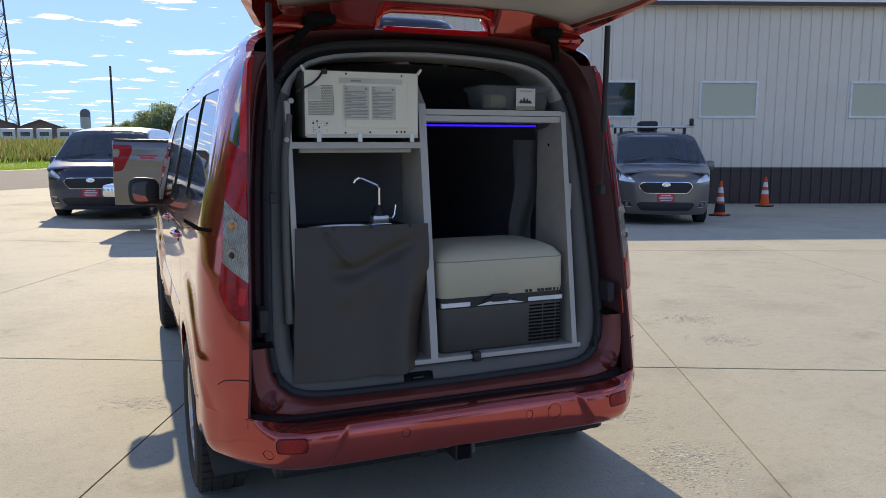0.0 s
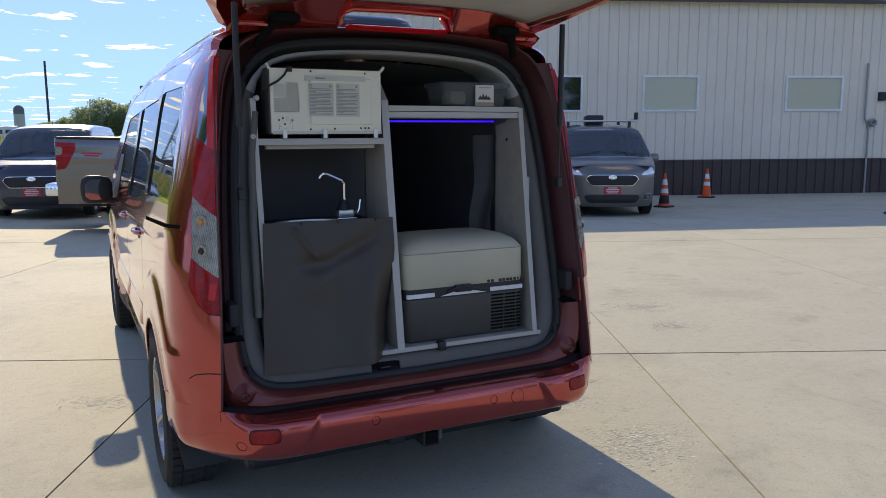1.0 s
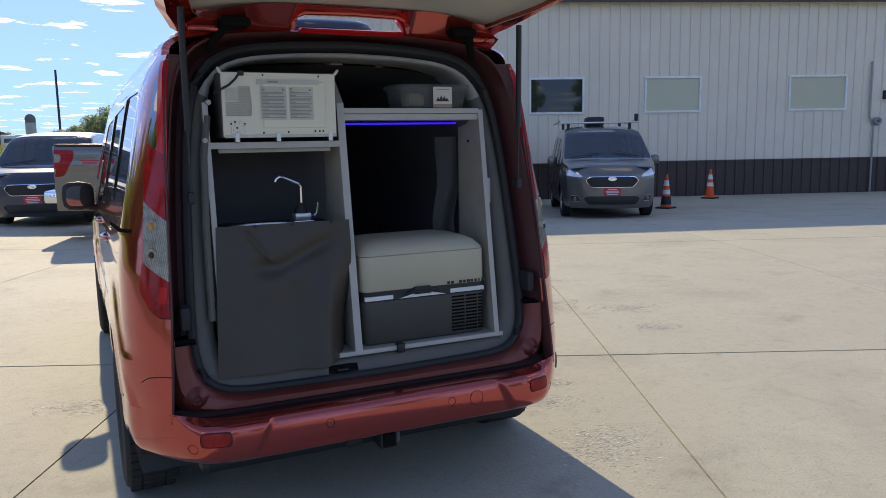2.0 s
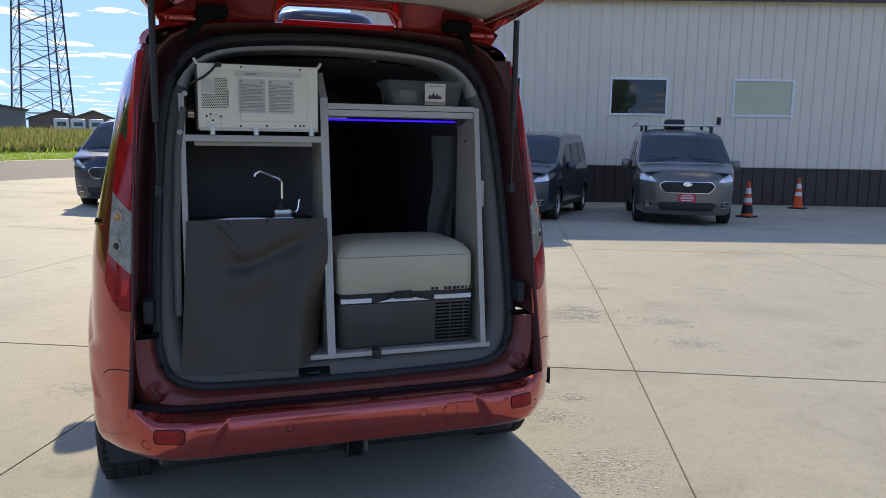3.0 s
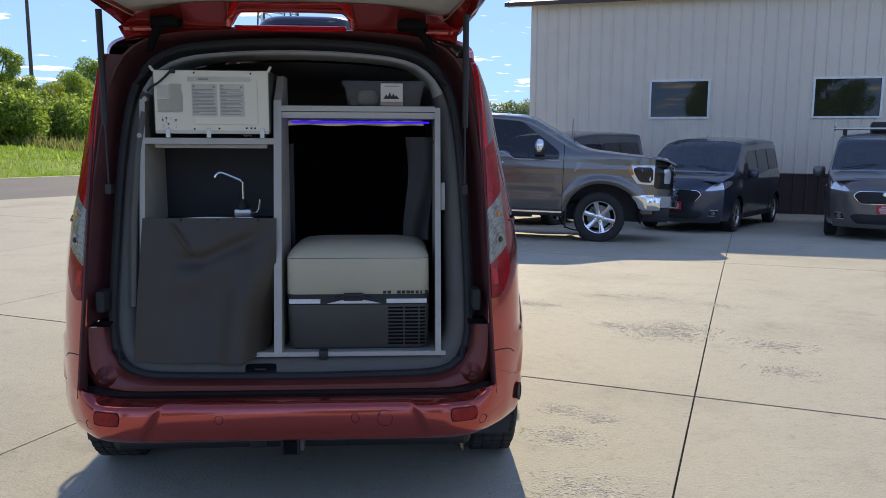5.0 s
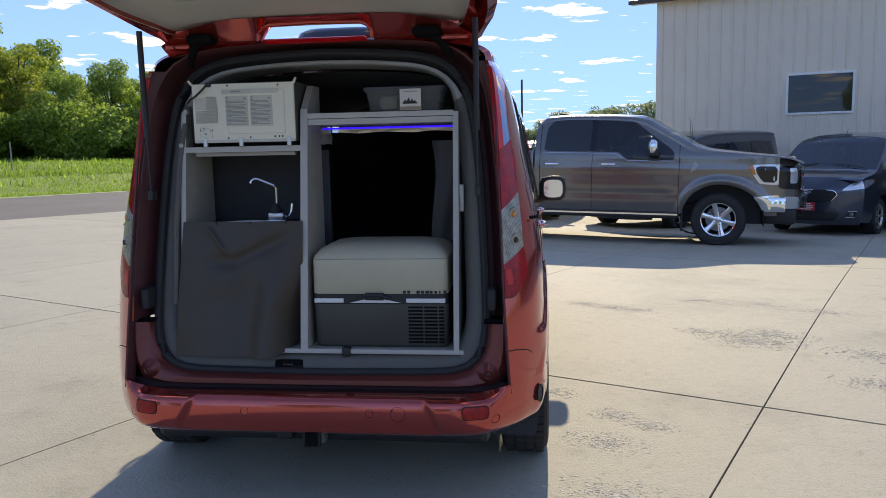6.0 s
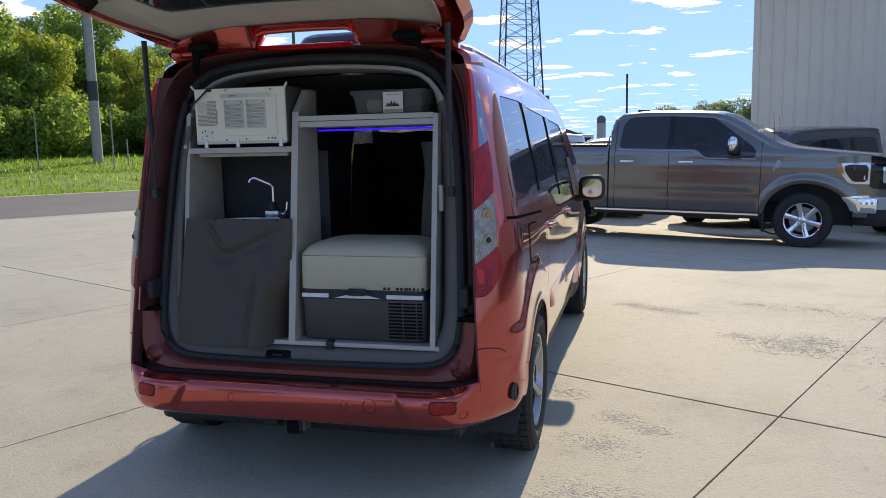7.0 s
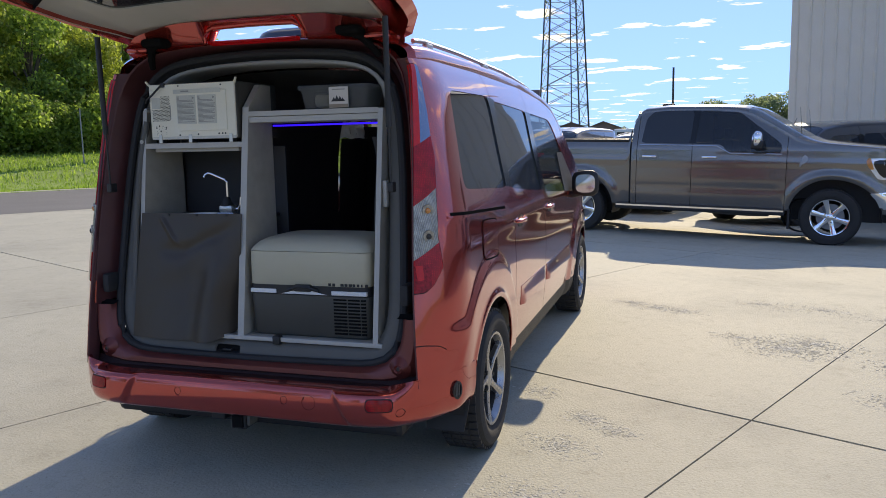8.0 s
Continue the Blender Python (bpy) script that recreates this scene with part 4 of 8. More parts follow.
def van_tail_lamp(parent, polys, fn, fl):
    lamp = new("tail_lamp")
    lamp.parent = parent
    lamp["label"] = "tall red and clear tail lamp"
    low, rest = split(polys, lambda y, z: z - (0.975 + 0.80 * (y - tail_y(z))))
    clear, rest = split(rest, lambda y, z: z - (1.185 + 0.80 * (y - tail_y(z))))
    mid, rest = split(rest, lambda y, z: z - (1.415 + 0.55 * (y - tail_y(z))))
    strip, glass = split(rest, lambda y, z: y - tail_y(z) - 0.026)
    prism, low = split(low, lambda y, z: max(y - tail_y(z) - 0.052, z - 0.955))
    # a small highlight on the prisms, painted as a brighter patch
    gleam, prism = split(prism, lambda y, z: max(abs(y - tail_y(z) - 0.016 + 0.10 * (z - 0.93)) - 0.010, 0.895 - z))
    for nm, p, m in (("prism_lens", prism, DEEPRED), ("bright_prism", gleam, REDGLOW), ("lower_lens", low, REDLENS), ("clear_lens", clear, CLEARLENS), ("upper_lens", mid, REDLENS), ("red_strip", strip, REDGLOW), ("top_cover", glass, LAMPGLASS)):
        panel(nm, p, fn, m, lamp, flip=fl, rim=0.02, offset=0.004)
    for z, m in ((1.165, AMBER), (1.065, DARKMETAL)):
        c = fn(tail_y(z) + 0.044, z)
        s = 1 if c.x > 0 else -1
        b = part("bulb_cup", lathe(B(), [(0.0, 0.026), (0.007, 0.024), (0.006, 0.012), (0.006, 0.001)], 20, "x"), CLEARLENS, lamp, smooth=True)
        b.matrix_basis = Matrix.Translation(c) @ pose(0, 0, 0, 0, 0, -42 * s) @ Matrix.Diagonal((s, 1, 1, 1))
        k = part("bulb", lathe(B(), [(0.006, 0.012), (0.012, 0.009), (0.014, 0.001)], 14, "x"), m, lamp, smooth=True)
        k.matrix_basis = b.matrix_basis


def van_roof(parent, paint, glass, y0=0.30):
    polys = grid_polys(lin(y0, 4.82, 110), lin(-1, 1, 36))
    polys, _ = split(polys, lambda y, w: y - 4.67)
    screen, rest = split(polys, lambda y, w: max(3.20 - 0.10 * (1 - w * w) - y, y - (4.02 + 0.06 * (1 - w * w)), abs(w) - 0.80))
    roof, bonnet = split(rest, lambda y, w: y - (3.62 + 0.5 * sstep(1.0, 0.75, abs(w))))
    panel("roof_panel", roof, crown, paint, parent, flip=True)
    panel("bonnet", bonnet, crown, paint, parent, flip=True)
    panel("windscreen", screen, crown, glass, parent, "raked windscreen glass", flip=True, offset=-0.004, rim=0.02)


def van_face(parent, paint, plate=True):
    """Front of the van: fascia, grilles, lamps and plate."""
    def fn(s, z):
        hx = side_x(4.5, max(0.2, z))
        y = 4.5 + 0.315 * (1 - abs(s) ** 3.2) - 0.16 * max(0, (z - 0.75) / 0.27) ** 2 * (1 - 0.5 * s * s) - 0.05 * max(0, (0.38 - z) / 0.16) ** 2
        return Vector((s * hx, y, z))
    polys = grid_polys(lin(-1, 1, 48), lin(0.2, 1.03, 30))
    top = lambda s, z: z - (1.03 - 0.05 * abs(s) ** 6)
    polys, _ = split(polys, top)
    grille_o = convex([(-0.60, 0.735), (-0.47, 0.600), (0.47, 0.600), (0.60, 0.735), (0.51, 0.812), (-0.51, 0.812)], 0.012)
    ring, polys = split(polys, grille_o)
    grille, ring = split(ring, lambda s, z: grille_o(s, z) + 0.009)
    low, polys = split(polys, convex([(-0.66, 0.40), (-0.56, 0.27), (0.56, 0.27), (0.66, 0.40), (0.58, 0.435), (-0.58, 0.435)], 0.012))
    lamps = []
    for k in (1, -1):
        pts = [(0.63, 0.795), (0.90, 0.815), (1.02, 0.84), (1.02, 0.975), (0.84, 0.950)]
        if k < 0:
            pts = [(-a, b) for a, b in reversed(pts)]
        l, polys = split(polys, convex(pts, 0.01))
        lamps.append(l)
        pts = [(0.73, 0.33), (0.90, 0.33), (0.93, 0.455), (0.80, 0.455)]
        if k < 0:
            pts = [(-a, b) for a, b in reversed(pts)]
        l, polys = split(polys, convex(pts, 0.008))
        fog = panel("fog_lamp", l, fn, BLACKPL, parent, "black fog lamp recess", offset=-0.01, rim=0.01, flip=True)
        for za, zb, sa, sb in ((0.438, 0.452, 0.78, 0.92), (0.335, 0.348, 0.75, 0.89)):
            bar, _ = split(grid_polys(lin(min(sa * k, sb * k), max(sa * k, sb * k), 6), [za, zb]), lambda s, z: -1.0)
            panel("fog_trim", bar, fn, CHROME, fog, "bright bar round the fog lamp", flip=True, offset=0.006, rim=0.01)
        p = fn(0.84 * k, 0.39)
        part("fog_lens", lathe(B(), [(-0.01, 0.001), (0.012, 0.02), (0.005, 0.035), (-0.02, 0.036)], 16, "y", p), CLEARLENS, fog, smooth=True)
    panel("front_bumper", polys, fn, paint, parent, flip=True)
    panel("grille_surround", ring, fn, CHROME, parent, "bright grille surround", flip=True, offset=0.008)
    gr = panel("grille", grille, fn, BLACKPL, parent, "black honeycomb grille", flip=True, offset=-0.012)
    for z in (0.64, 0.68, 0.72, 0.76):
        bar, _ = split(grille, lambda s, zz, z=z: abs(zz - z) - 0.006)
        panel("grille_bar", bar, fn, DARKMETAL, gr, flip=True, offset=0.002)
    panel("lower_grille", low, fn, BLACKPL, parent, "black lower grille", flip=True, offset=-0.012)
    for l in lamps:
        panel("headlamp", l, fn, HEADLENS, parent, "clear swept-back headlamp", flip=True, offset=0.004, rim=0.015)
    c = fn(0, 0.765)
    part("badge", badge_bm(c), CHROME, parent, "bright oval badge", smooth=True)
    if plate:
        y = fn(0, 0.51).y + 0.012
        pl = part("number_plate", box(B(), -0.155, 0.155, y - 0.008, y + 0.01, 0.445, 0.59, 0.004), PLATE, parent, "red dealer plate")
        for z, hw in ((0.565, 0.09), (0.533, 0.12), (0.503, 0.12), (0.47, 0.10)):
            part("print_bar", box(B(), -hw, hw, y + 0.0102, y + 0.0115, z - 0.007, z + 0.007), WHITEPL, pl)


def badge_bm(c):
    bm = lathe(B(), [(0.0, 0.001), (0.006, 0.035), (0.004, 0.042), (-0.01, 0.042)], 24, "y")
    for v in bm.verts:
        v.co = Vector((v.co.x * 1.9, v.co.y, v.co.z)) + Vector(c)
    return bm


def door_mirror(parent, paint, sx, y=3.30, z=1.09, x0=0.90, big=1.0):
    m = new("door_mirror")
    m.parent = parent
    bm = B()
    rows = []
    for k, (dx, hh, dd) in enumerate(((0.05, 0.05, 0.03), (0.07, 0.085, 0.06), (0.14, 0.10, 0.075), (0.21, 0.098, 0.07), (0.245, 0.075, 0.05), (0.255, 0.03, 0.02))):
        row = []
        for i in range(16):
            a = 2 * math.pi * i / 16
            c, s = math.cos(a), math.sin(a)
            yy = dd * (abs(c) ** 0.7) * math.copysign(1, c)
            if yy < 0: yy *= 0.35
            row.append((sx * (x0 + dx * big), y + yy * big, z + 0.035 + hh * big * math.copysign(abs(s) ** 0.75, s)))
        rows.append(row)
    loft(bm, rows)
    bm.faces.new([v for v in bm.verts][:16]); bm.faces.new([v for v in bm.verts][-16:])
    part("mirror_shell", bm, paint, m, smooth=True, angle=60)
    bm = B()
    pts = []
    turn = -0.30 if sx < 0 else -0.02
    for i in range(24):
        a = 2 * math.pi * i / 24
        c, s = math.cos(a), math.sin(a)
        pts.append((sx * (x0 + (0.155 + 0.074 * math.copysign(abs(c) ** 0.6, c)) * big), y - 0.03 * big - sx * 0 + (turn * (0.155 + 0.074 * math.copysign(abs(c) ** 0.6, c) - 0.155)) * big, z + 0.035 + 0.070 * big * math.copysign(abs(s) ** 0.6, s)))
    f = bm.faces.new([bm.verts.new(p) for p in pts])
    r = bmesh.ops.extrude_face_region(bm, geom=[f])
    bmesh.ops.translate(bm, vec=(0, 0.012, 0), verts=[v for v in r["geom"] if isinstance(v, bmesh.types.BMVert)])
    part("mirror_glass", bm, CHROME, m, "mirror glass")
    part("mirror_foot", tube(B(), [(sx * (x0 - 0.03), y + 0.05, z - 0.06), (sx * (x0 + 0.05), y + 0.03, z - 0.05), (sx * (x0 + 0.12 * big), y + 0.02, z - 0.03)], [0.03, 0.028, 0.03], 10), BLACKPL, m, smooth=True)
    return m


def roof_rails(parent, material):
    for sx in (1, -1):
        r = new("roof_rail")
        r.parent = parent
        pts = []
        for i in range(19):
            y = 0.55 + 2.45 * i / 18
            lift = 0.010 * (1 if 0 < i < 18 else 0)
            c = crown(y, 0.62 * sx)
            pts.append((c.x, y, c.z + 0.012 + lift))
        part("rail", tube(B(), pts, 0.010, 10), material, r, smooth=True)
        for y in (0.75, 1.75, 2.8):
            c = crown(y, 0.62 * sx)
            part("rail_foot", box(B(), c.x - 0.014, c.x + 0.014, y - 0.04, y + 0.04, c.z - 0.012, c.z + 0.02, 0.006), material, r)


def wheel_wells(parent, hy):
    for sx in (1, -1):
        bm = B()
        rows = []
        for x in (0.52, 0.885):
            rows.append([(sx * x, hy + 0.385 * math.cos(a), 0.335 + 0.385 * math.sin(a)) for a in lin(-0.25, math.pi + 0.25, 20)])
        loft(bm, rows, closed=False)
        bm.faces.new([bm.verts.new(p) for p in rows[0]])
        part("wheel_well", bm, BLACKPL, parent, smooth=True)


def parked_van(name, label, m, paint, rack=False, group="parked vans"):
    v = thing(name, label, "van", m, group)
    van_sides(v, paint, PGLASS, PGLASS, lamps=True, detail=False)
    van_roof(v, paint, SCREENGLASS, 0.26)
    van_face(v, paint)
    # closed tail
    def tail(s, z):
        return Vector((s * REARX(z), rear_y(z) - 0.05 * (1 - s * s), z))
    polys = grid_polys(lin(-1, 1, 16), lin(0.45, 1.80, 18))
    glass, polys = split(polys, convex([(-0.82, 1.17), (0.82, 1.17), (0.78, 1.68), (-0.78, 1.68)], 0.015))
    panel("tailgate", polys, tail, paint, v)
    panel("rear_window", glass, tail, PGLASS, v, offset=-0.003)
    part("rear_bumper", box(B(), -0.86, 0.86, -0.02, 0.35, 0.30, 0.52, 0.05), paint, v, smooth=True)
    part("underbody", box(B(), -0.62, 0.62, 0.2, 4.6, 0.22, 0.34, 0.02), BLACKPL, v)
    part("dashboard", box(B(), -0.78, 0.78, 3.35, 3.95, 0.75, 1.06, 0.06), DARKTRIM, v, smooth=True)
    for x in (-0.38, 0.38):
        seat = part("front_seat", box(B(), x - 0.26, x + 0.26, 2.25, 2.45, 0.6, 1.30, 0.06), DARKTRIM, v, smooth=True)
        part("headrest", box(B(), x - 0.13, x + 0.13, 2.22, 2.32, 1.32, 1.50, 0.04), DARKTRIM, seat, smooth=True)
    for hy in HUBS:
        wheel_wells(v, hy)
        for sx in (1, -1):
            wheel(v, sx * 0.805, hy, 0.322, 0.322, 0.215, 0.21, sx, spoke_mat=ALU)
    for sx in (1, -1):
        door_mirror(v, paint, sx, 3.35)
        part("wiper", tube(B(), [crown(4.05, 0.55 * sx) + Vector((0, 0, 0.02)), crown(3.93, 0.05 * sx) + Vector((0, 0, 0.02))], 0.008, 6), BLACKPL, v)
    part("roof_aerial", tube(B(), [(0, 3.0, TOP(3.0) - 0.01), (0, 2.9, TOP(3.0) + 0.13)], [0.008, 0.004], 6), BLACKPL, v)
    if rack:
        r = new("roof_rack")
        r.parent = v
        r["label"] = "grey roof rack with two beacons"
        for y in (1.1, 2.6):
            z = TOP(y) + 0.075
            part("crossbar", box(B(), -0.86, 0.86, y - 0.03, y + 0.03, z, z + 0.035, 0.01), ALU, r)
            for x in (-0.66, 0.66):
                part("rack_foot", box(B(), x - 0.03, x + 0.03, y - 0.04, y + 0.04, crown(y, 0.7).z - 0.02, z, 0.006), BLACKPL, r)
        for sx in (1, -1):
            part("side_bar", box(B(), sx * 0.84 - 0.02, sx * 0.84 + 0.02, 0.7, 2.75, TOP(2) + 0.08, TOP(2) + 0.12, 0.01), ALU, r)
        part("roof_fan", box(B(), -0.18, 0.22, 1.6, 2.1, TOP(1.8), TOP(1.8) + 0.2, 0.04), BLACKPL, r, smooth=True)
        part("work_lamp", box(B(), -0.84, -0.76, 2.55, 2.66, TOP(2.6) + 0.12, TOP(2.6) + 0.27, 0.02), BLACKPL, r, smooth=True)
    return v


def heading(x, y, hx, hy, wb=0.0):
    """A pose whose +y axis is the heading and whose origin is at (x, y) on the ground."""
    a = math.degrees(math.atan2(-hx, hy))
    return pose(x, y, ground_z(x, y), 0, 0, a)


def place_van(fx, fy, hx, hy, size=1.0):
    """Origin from the middle of the front axle."""
    l = math.hypot(hx, hy)
    hx, hy = hx / l, hy / l
    ox, oy = fx - size * HUBS[1] * hx, fy - size * HUBS[1] * hy
    m = heading(ox, oy, hx, hy)
    zf, zr = ground_z(fx, fy), ground_z(fx - 3.05 * hx, fy - 3.05 * hy)
    pitch = math.degrees(math.atan2(zf - zr, 3.05))
    m.translation.z = zr - (zf - zr) / 3.05 * HUBS[0]
    return m @ pose(0, 0, 0, pitch) @ Matrix.Scale(size, 4)


parked_van("grey_van", "warm grey camper van with a roof rack parked by the hall", place_van(9.62, 11.30, -0.50, -0.87, 1.09), GREYPAINT, rack=True)
parked_van("dark_van", "dark blue-grey passenger van parked by the hall", place_van(6.55, 13.05, -0.63, -0.78, 1.05), BLUEPAINT)
parked_van("navy_van", "navy passenger van parked behind the pickup", place_van(-1.55, 14.7, -0.22, -0.976), NAVY)
sv = parked_van("silver_van", "pale silver van with roof rails beside the navy van", place_van(0.55, 15.9, -0.22, -0.976), SILVERPAINT)
roof_rails(sv, ALU)
parked_van("blue_van", "dark blue van parked close to the hall corner", place_van(3.55, 15.0, -0.72, -0.70) @ Matrix.Scale(1.13, 4), BLUEPAINT)
# ---- the pickup ----
T_REAR, T_FRONT = 1.24, 4.93
TTOP = smooth_table([2.0, 2.08, 2.2, 2.6, 3.3, 3.62, 3.8, 4.42, 4.55, 5.2, 5.75, 5.92, 6.0], [1.60, 1.95, 2.09, 2.125, 2.12, 2.09, 2.02, 1.60, 1.545, 1.50, 1.44, 1.36, 1.25], 0.07)


# the windscreen and bonnet bow forward along the middle
TMID = smooth_table([2.0, 2.08, 2.2, 2.6, 3.3, 3.7, 3.9, 4.62, 4.78, 5.2, 5.75, 5.92, 6.0], [1.60, 1.95, 2.10, 2.135, 2.13, 2.11, 2.06, 1.62, 1.56, 1.505, 1.445, 1.36, 1.25], 0.07)


def truck_x(y, z):
    x = 1.0 - 0.02 * abs(z - 1.05) ** 1.5
    if z > 1.42:
        x -= 0.36 * (z - 1.42) ** 1.1
    if z < 0.75:
        x -= 0.10 * (0.75 - z)
    if y > 5.25:
        x -= 0.13 * ((y - 5.25) / 0.6) ** 2
    for hy in (T_REAR, T_FRONT):
        d = math.hypot(y - hy, z - 0.46)
        x += 0.040 * math.exp(-((d - 0.585) / 0.05) ** 2) if d < 0.8 else 0
    x += 0.012 * math.exp(-((z - 1.22) / 0.04) ** 2)
    x -= 0.014 * math.exp(-((z - 0.80) / 0.07) ** 2) * sstep(1.9, 2.2, y) * sstep(4.4, 4.1, y)
    return x


def truck_rail(y):
    return TTOP(y) - (0.10 if y < 3.6 else 0.10 - 0.055 * sstep(3.6, 4.5, y))


def build_truck():
    h = Vector((0.978, -0.207)).normalized()
    fx, fy = 3.98, 10.88
    zf, zr = ground_z(3.8, 10.04), ground_z(0.2, 10.8)
    m = heading(fx - h.x * T_FRONT, fy - h.y * T_FRONT, h.x, h.y)
    m.translation.z = zr - (zf - zr) / 3.69 * T_REAR
    v = thing("pickup_truck", "dark stone-grey crew-cab pickup with chrome wheels", "pickup", m @ pose(0, 0, 0, math.degrees(math.atan2(zf - zr, 3.69))))
    paint = TRUCKPAINT
    ys, vs = lin(0.06, 5.62, 100), lin(0, 1, 26)
    win_r = [(2.22, 1.50), (2.96, 1.49), (2.98, 2.02), (2.38, 2.02), (2.26, 1.9)]
    win_f = [(3.04, 1.49), (3.34, 1.48), (3.62, 1.37), (4.22, 1.36), (4.24, 1.50), (3.64, 1.98), (3.06, 2.02)]
    for sx in (1, -1):
        fn = (lambda y, z: Vector((truck_x(y, z), y, z))) if sx > 0 else (lambda y, z: Vector((-truck_x(y, z), y, z)))
        fl = sx < 0
        base = []
        for q in grid_polys(ys, vs):
            base.append([(y, 0.50 + v_ * ((1.53 if y < 2.02 else truck_rail(y)) - 0.50)) for y, v_ in q])
        for hy in (T_REAR, T_FRONT):
            _, base = split(base, circle(hy, 0.44, 0.545))
        hl, base = split(base, convex([(5.27, 1.300), (5.27, 1.22), (5.40, 1.00), (5.63, 0.99), (5.63, 1.315)], 0.006))
        amber, hl = split(hl, lambda y, z: max(y - 5.325 + 0.25 * (z - 1.25), 1.14 - z))
        core, hl = split(hl, convex([(5.345, 1.278), (5.345, 1.20), (5.43, 1.030), (5.60, 1.025), (5.60, 1.278)], 0.006))
        lampside = panel("headlamp_side", hl, fn, HEADLENS, v, "clear C-shaped headlamp", flip=fl, offset=0.004)
        panel("lamp_core", core, fn, GLOSSBLACK, lampside, flip=fl, offset=-0.004)
        for yy in (5.475, 5.55):
            rib, _ = split(core, lambda y, z, yy=yy: max(abs(y - yy - 0.2 * (1.15 - z)) - 0.011, abs(z - 1.15) - 0.10))
            panel("lamp_rib", rib, fn, HEADLENS, lampside, flip=fl, offset=0.003)
        panel("amber_marker", amber, fn, AMBER, lampside, "amber side marker", flip=fl, offset=0.005)
        cb, base = split(base, convex([(5.30, 0.79), (5.36, 0.60), (5.63, 0.60), (5.63, 0.84)], 0.01))
        panel("bumper_end", cb, fn, CHROME, v, "chrome bumper end", flip=fl, offset=0.03, rim=0.03)
        tail, base = split(base, convex([(0.0, 1.03), (0.17, 1.05), (0.30, 1.36), (0.30, 1.46), (0.0, 1.47)], 0.01))
        def window_f(y, z):
            a = convex(win_f[:2] + [(3.36, 1.48)] + [(4.28, 1.48)] + win_f[5:], 0.006)(y, z)
            b = convex([(3.50, 1.37), (4.24, 1.36), (4.27, 1.50), (3.42, 1.50)], 0.006)(y, z)
            return min(a, b)
        wf, base = split(base, window_f)
        wr, base = split(base, convex(win_r, 0.012))
        pillar, base = split(base, lambda y, z: max(2.94 - y, y - 3.08, 1.495 - z, z - 2.02))
        panel("pillar_trim", pillar, fn, GLOSSBLACK, v, "gloss black door pillar trim", flip=fl, offset=0.001)
        bed, rest = split(base, lambda y, z: y - 2.05)
        rest = split(rest, lambda y, z: 2.075 - y)[0]
        panel("bed_side", bed, fn, paint, v, flip=fl, rim=0.05)
        g = 0.004
        for nm, yy in (("cab_corner", 2.16), ("rear_door", 3.0), ("front_door", 4.33)):
            a, r2 = split(rest, lambda y, z, yy=yy: y - yy + g)
            panel(nm, a, fn, paint, v, flip=fl)
            rest = split(r2, lambda y, z, yy=yy: yy + g - y)[0]
        panel("front_wing", rest, fn, paint, v, flip=fl)
        panel("side_window", wr, fn, PGLASS, v, "dark tinted side glass", flip=fl, offset=-0.004, rim=0.02)
        panel("side_window", wf, fn, TRUCKGLASS, v, "lightly tinted front door glass", flip=fl, offset=-0.004, rim=0.02)
        clear, tail = split(tail, convex([(-0.1, 1.27), (0.13, 1.27), (0.15, 1.40), (-0.1, 1.40)], 0.006))
        low, tail = split(tail, convex([(-0.1, 1.06), (0.06, 1.06), (0.09, 1.18), (-0.1, 1.18)], 0.006))
        tl = panel("tail_lamp", tail, fn, REDLENS, v, "red hooked tail lamp", flip=fl, offset=0.004)
        panel("reversing_lens", low, fn, CLEARLENS, tl, "clear reversing lens", flip=fl, offset=0.002)
        panel("reversing_lens", clear, fn, CLEARLENS, tl, "clear reversing lens", flip=fl, offset=0.002)
        # bright belt line, handles, step and vent
        pts = [(2.2, 1.475), (3.36, 1.462), (3.55, 1.352), (4.26, 1.345)]
        part("belt_trim", tube(B(), [fn(y, z) + Vector((sx * 0.004, 0, 0)) for y, z in pts], 0.008, 6), CHROME, v, "bright belt trim")
        for y in (2.25, 3.15):
            part("door_handle", box(B(), -0.018, 0.018, y, y + 0.22, 1.265, 1.305, 0.012, Matrix.Translation((sx * (truck_x(y, 1.28) + 0.02), 0, 0))), CHROME, v, "chrome door handle", smooth=True)
        part("running_board", box(B(), -0.09, 0.09, 1.85, 4.35, 0.42, 0.50, 0.02, Matrix.Translation((sx * 0.97, 0, 0))), BLACKPL, v, "black running board with bright edge", smooth=True)
        part("step_trim", box(B(), -0.004, 0.004, 1.87, 4.33, 0.475, 0.50, 0.0, Matrix.Translation((sx * 1.062, 0, 0))), CHROME, v)
        panel("wing_vent", split(split(rest, convex([(4.47, 1.13), (4.485, 1.13), (4.61, 1.26), (4.615, 1.34), (4.55, 1.345)], 0.004))[0], lambda y, z: -1)[0], fn, GALV, v, "bright metal wing vent", flip=fl, offset=0.012)
        part("mud_flap", box(B(), -0.10, 0.10, 4.38, 4.41, 0.22, 0.52, 0.004, Matrix.Translation((sx * 0.9, 0, 0))), BLACKPL, v)
        door_mirror(v, CHROME, sx, 3.92, 1.53, 0.93, 1.3)
        part("mirror_housing", box(B(), -0.115, 0.115, 3.865, 4.03, 1.425, 1.555, 0.03, Matrix.Translation((sx * 1.135, 0, 0))), BLACKPL, v, "black lower half of the mirror", smooth=True)
        part("bed_wall", box(B(), -0.015, 0.015, 0.1, 2.0, 0.85, 1.53, 0.004, Matrix.Translation((sx * 0.88, 0, 0))), BLACKPL, v)
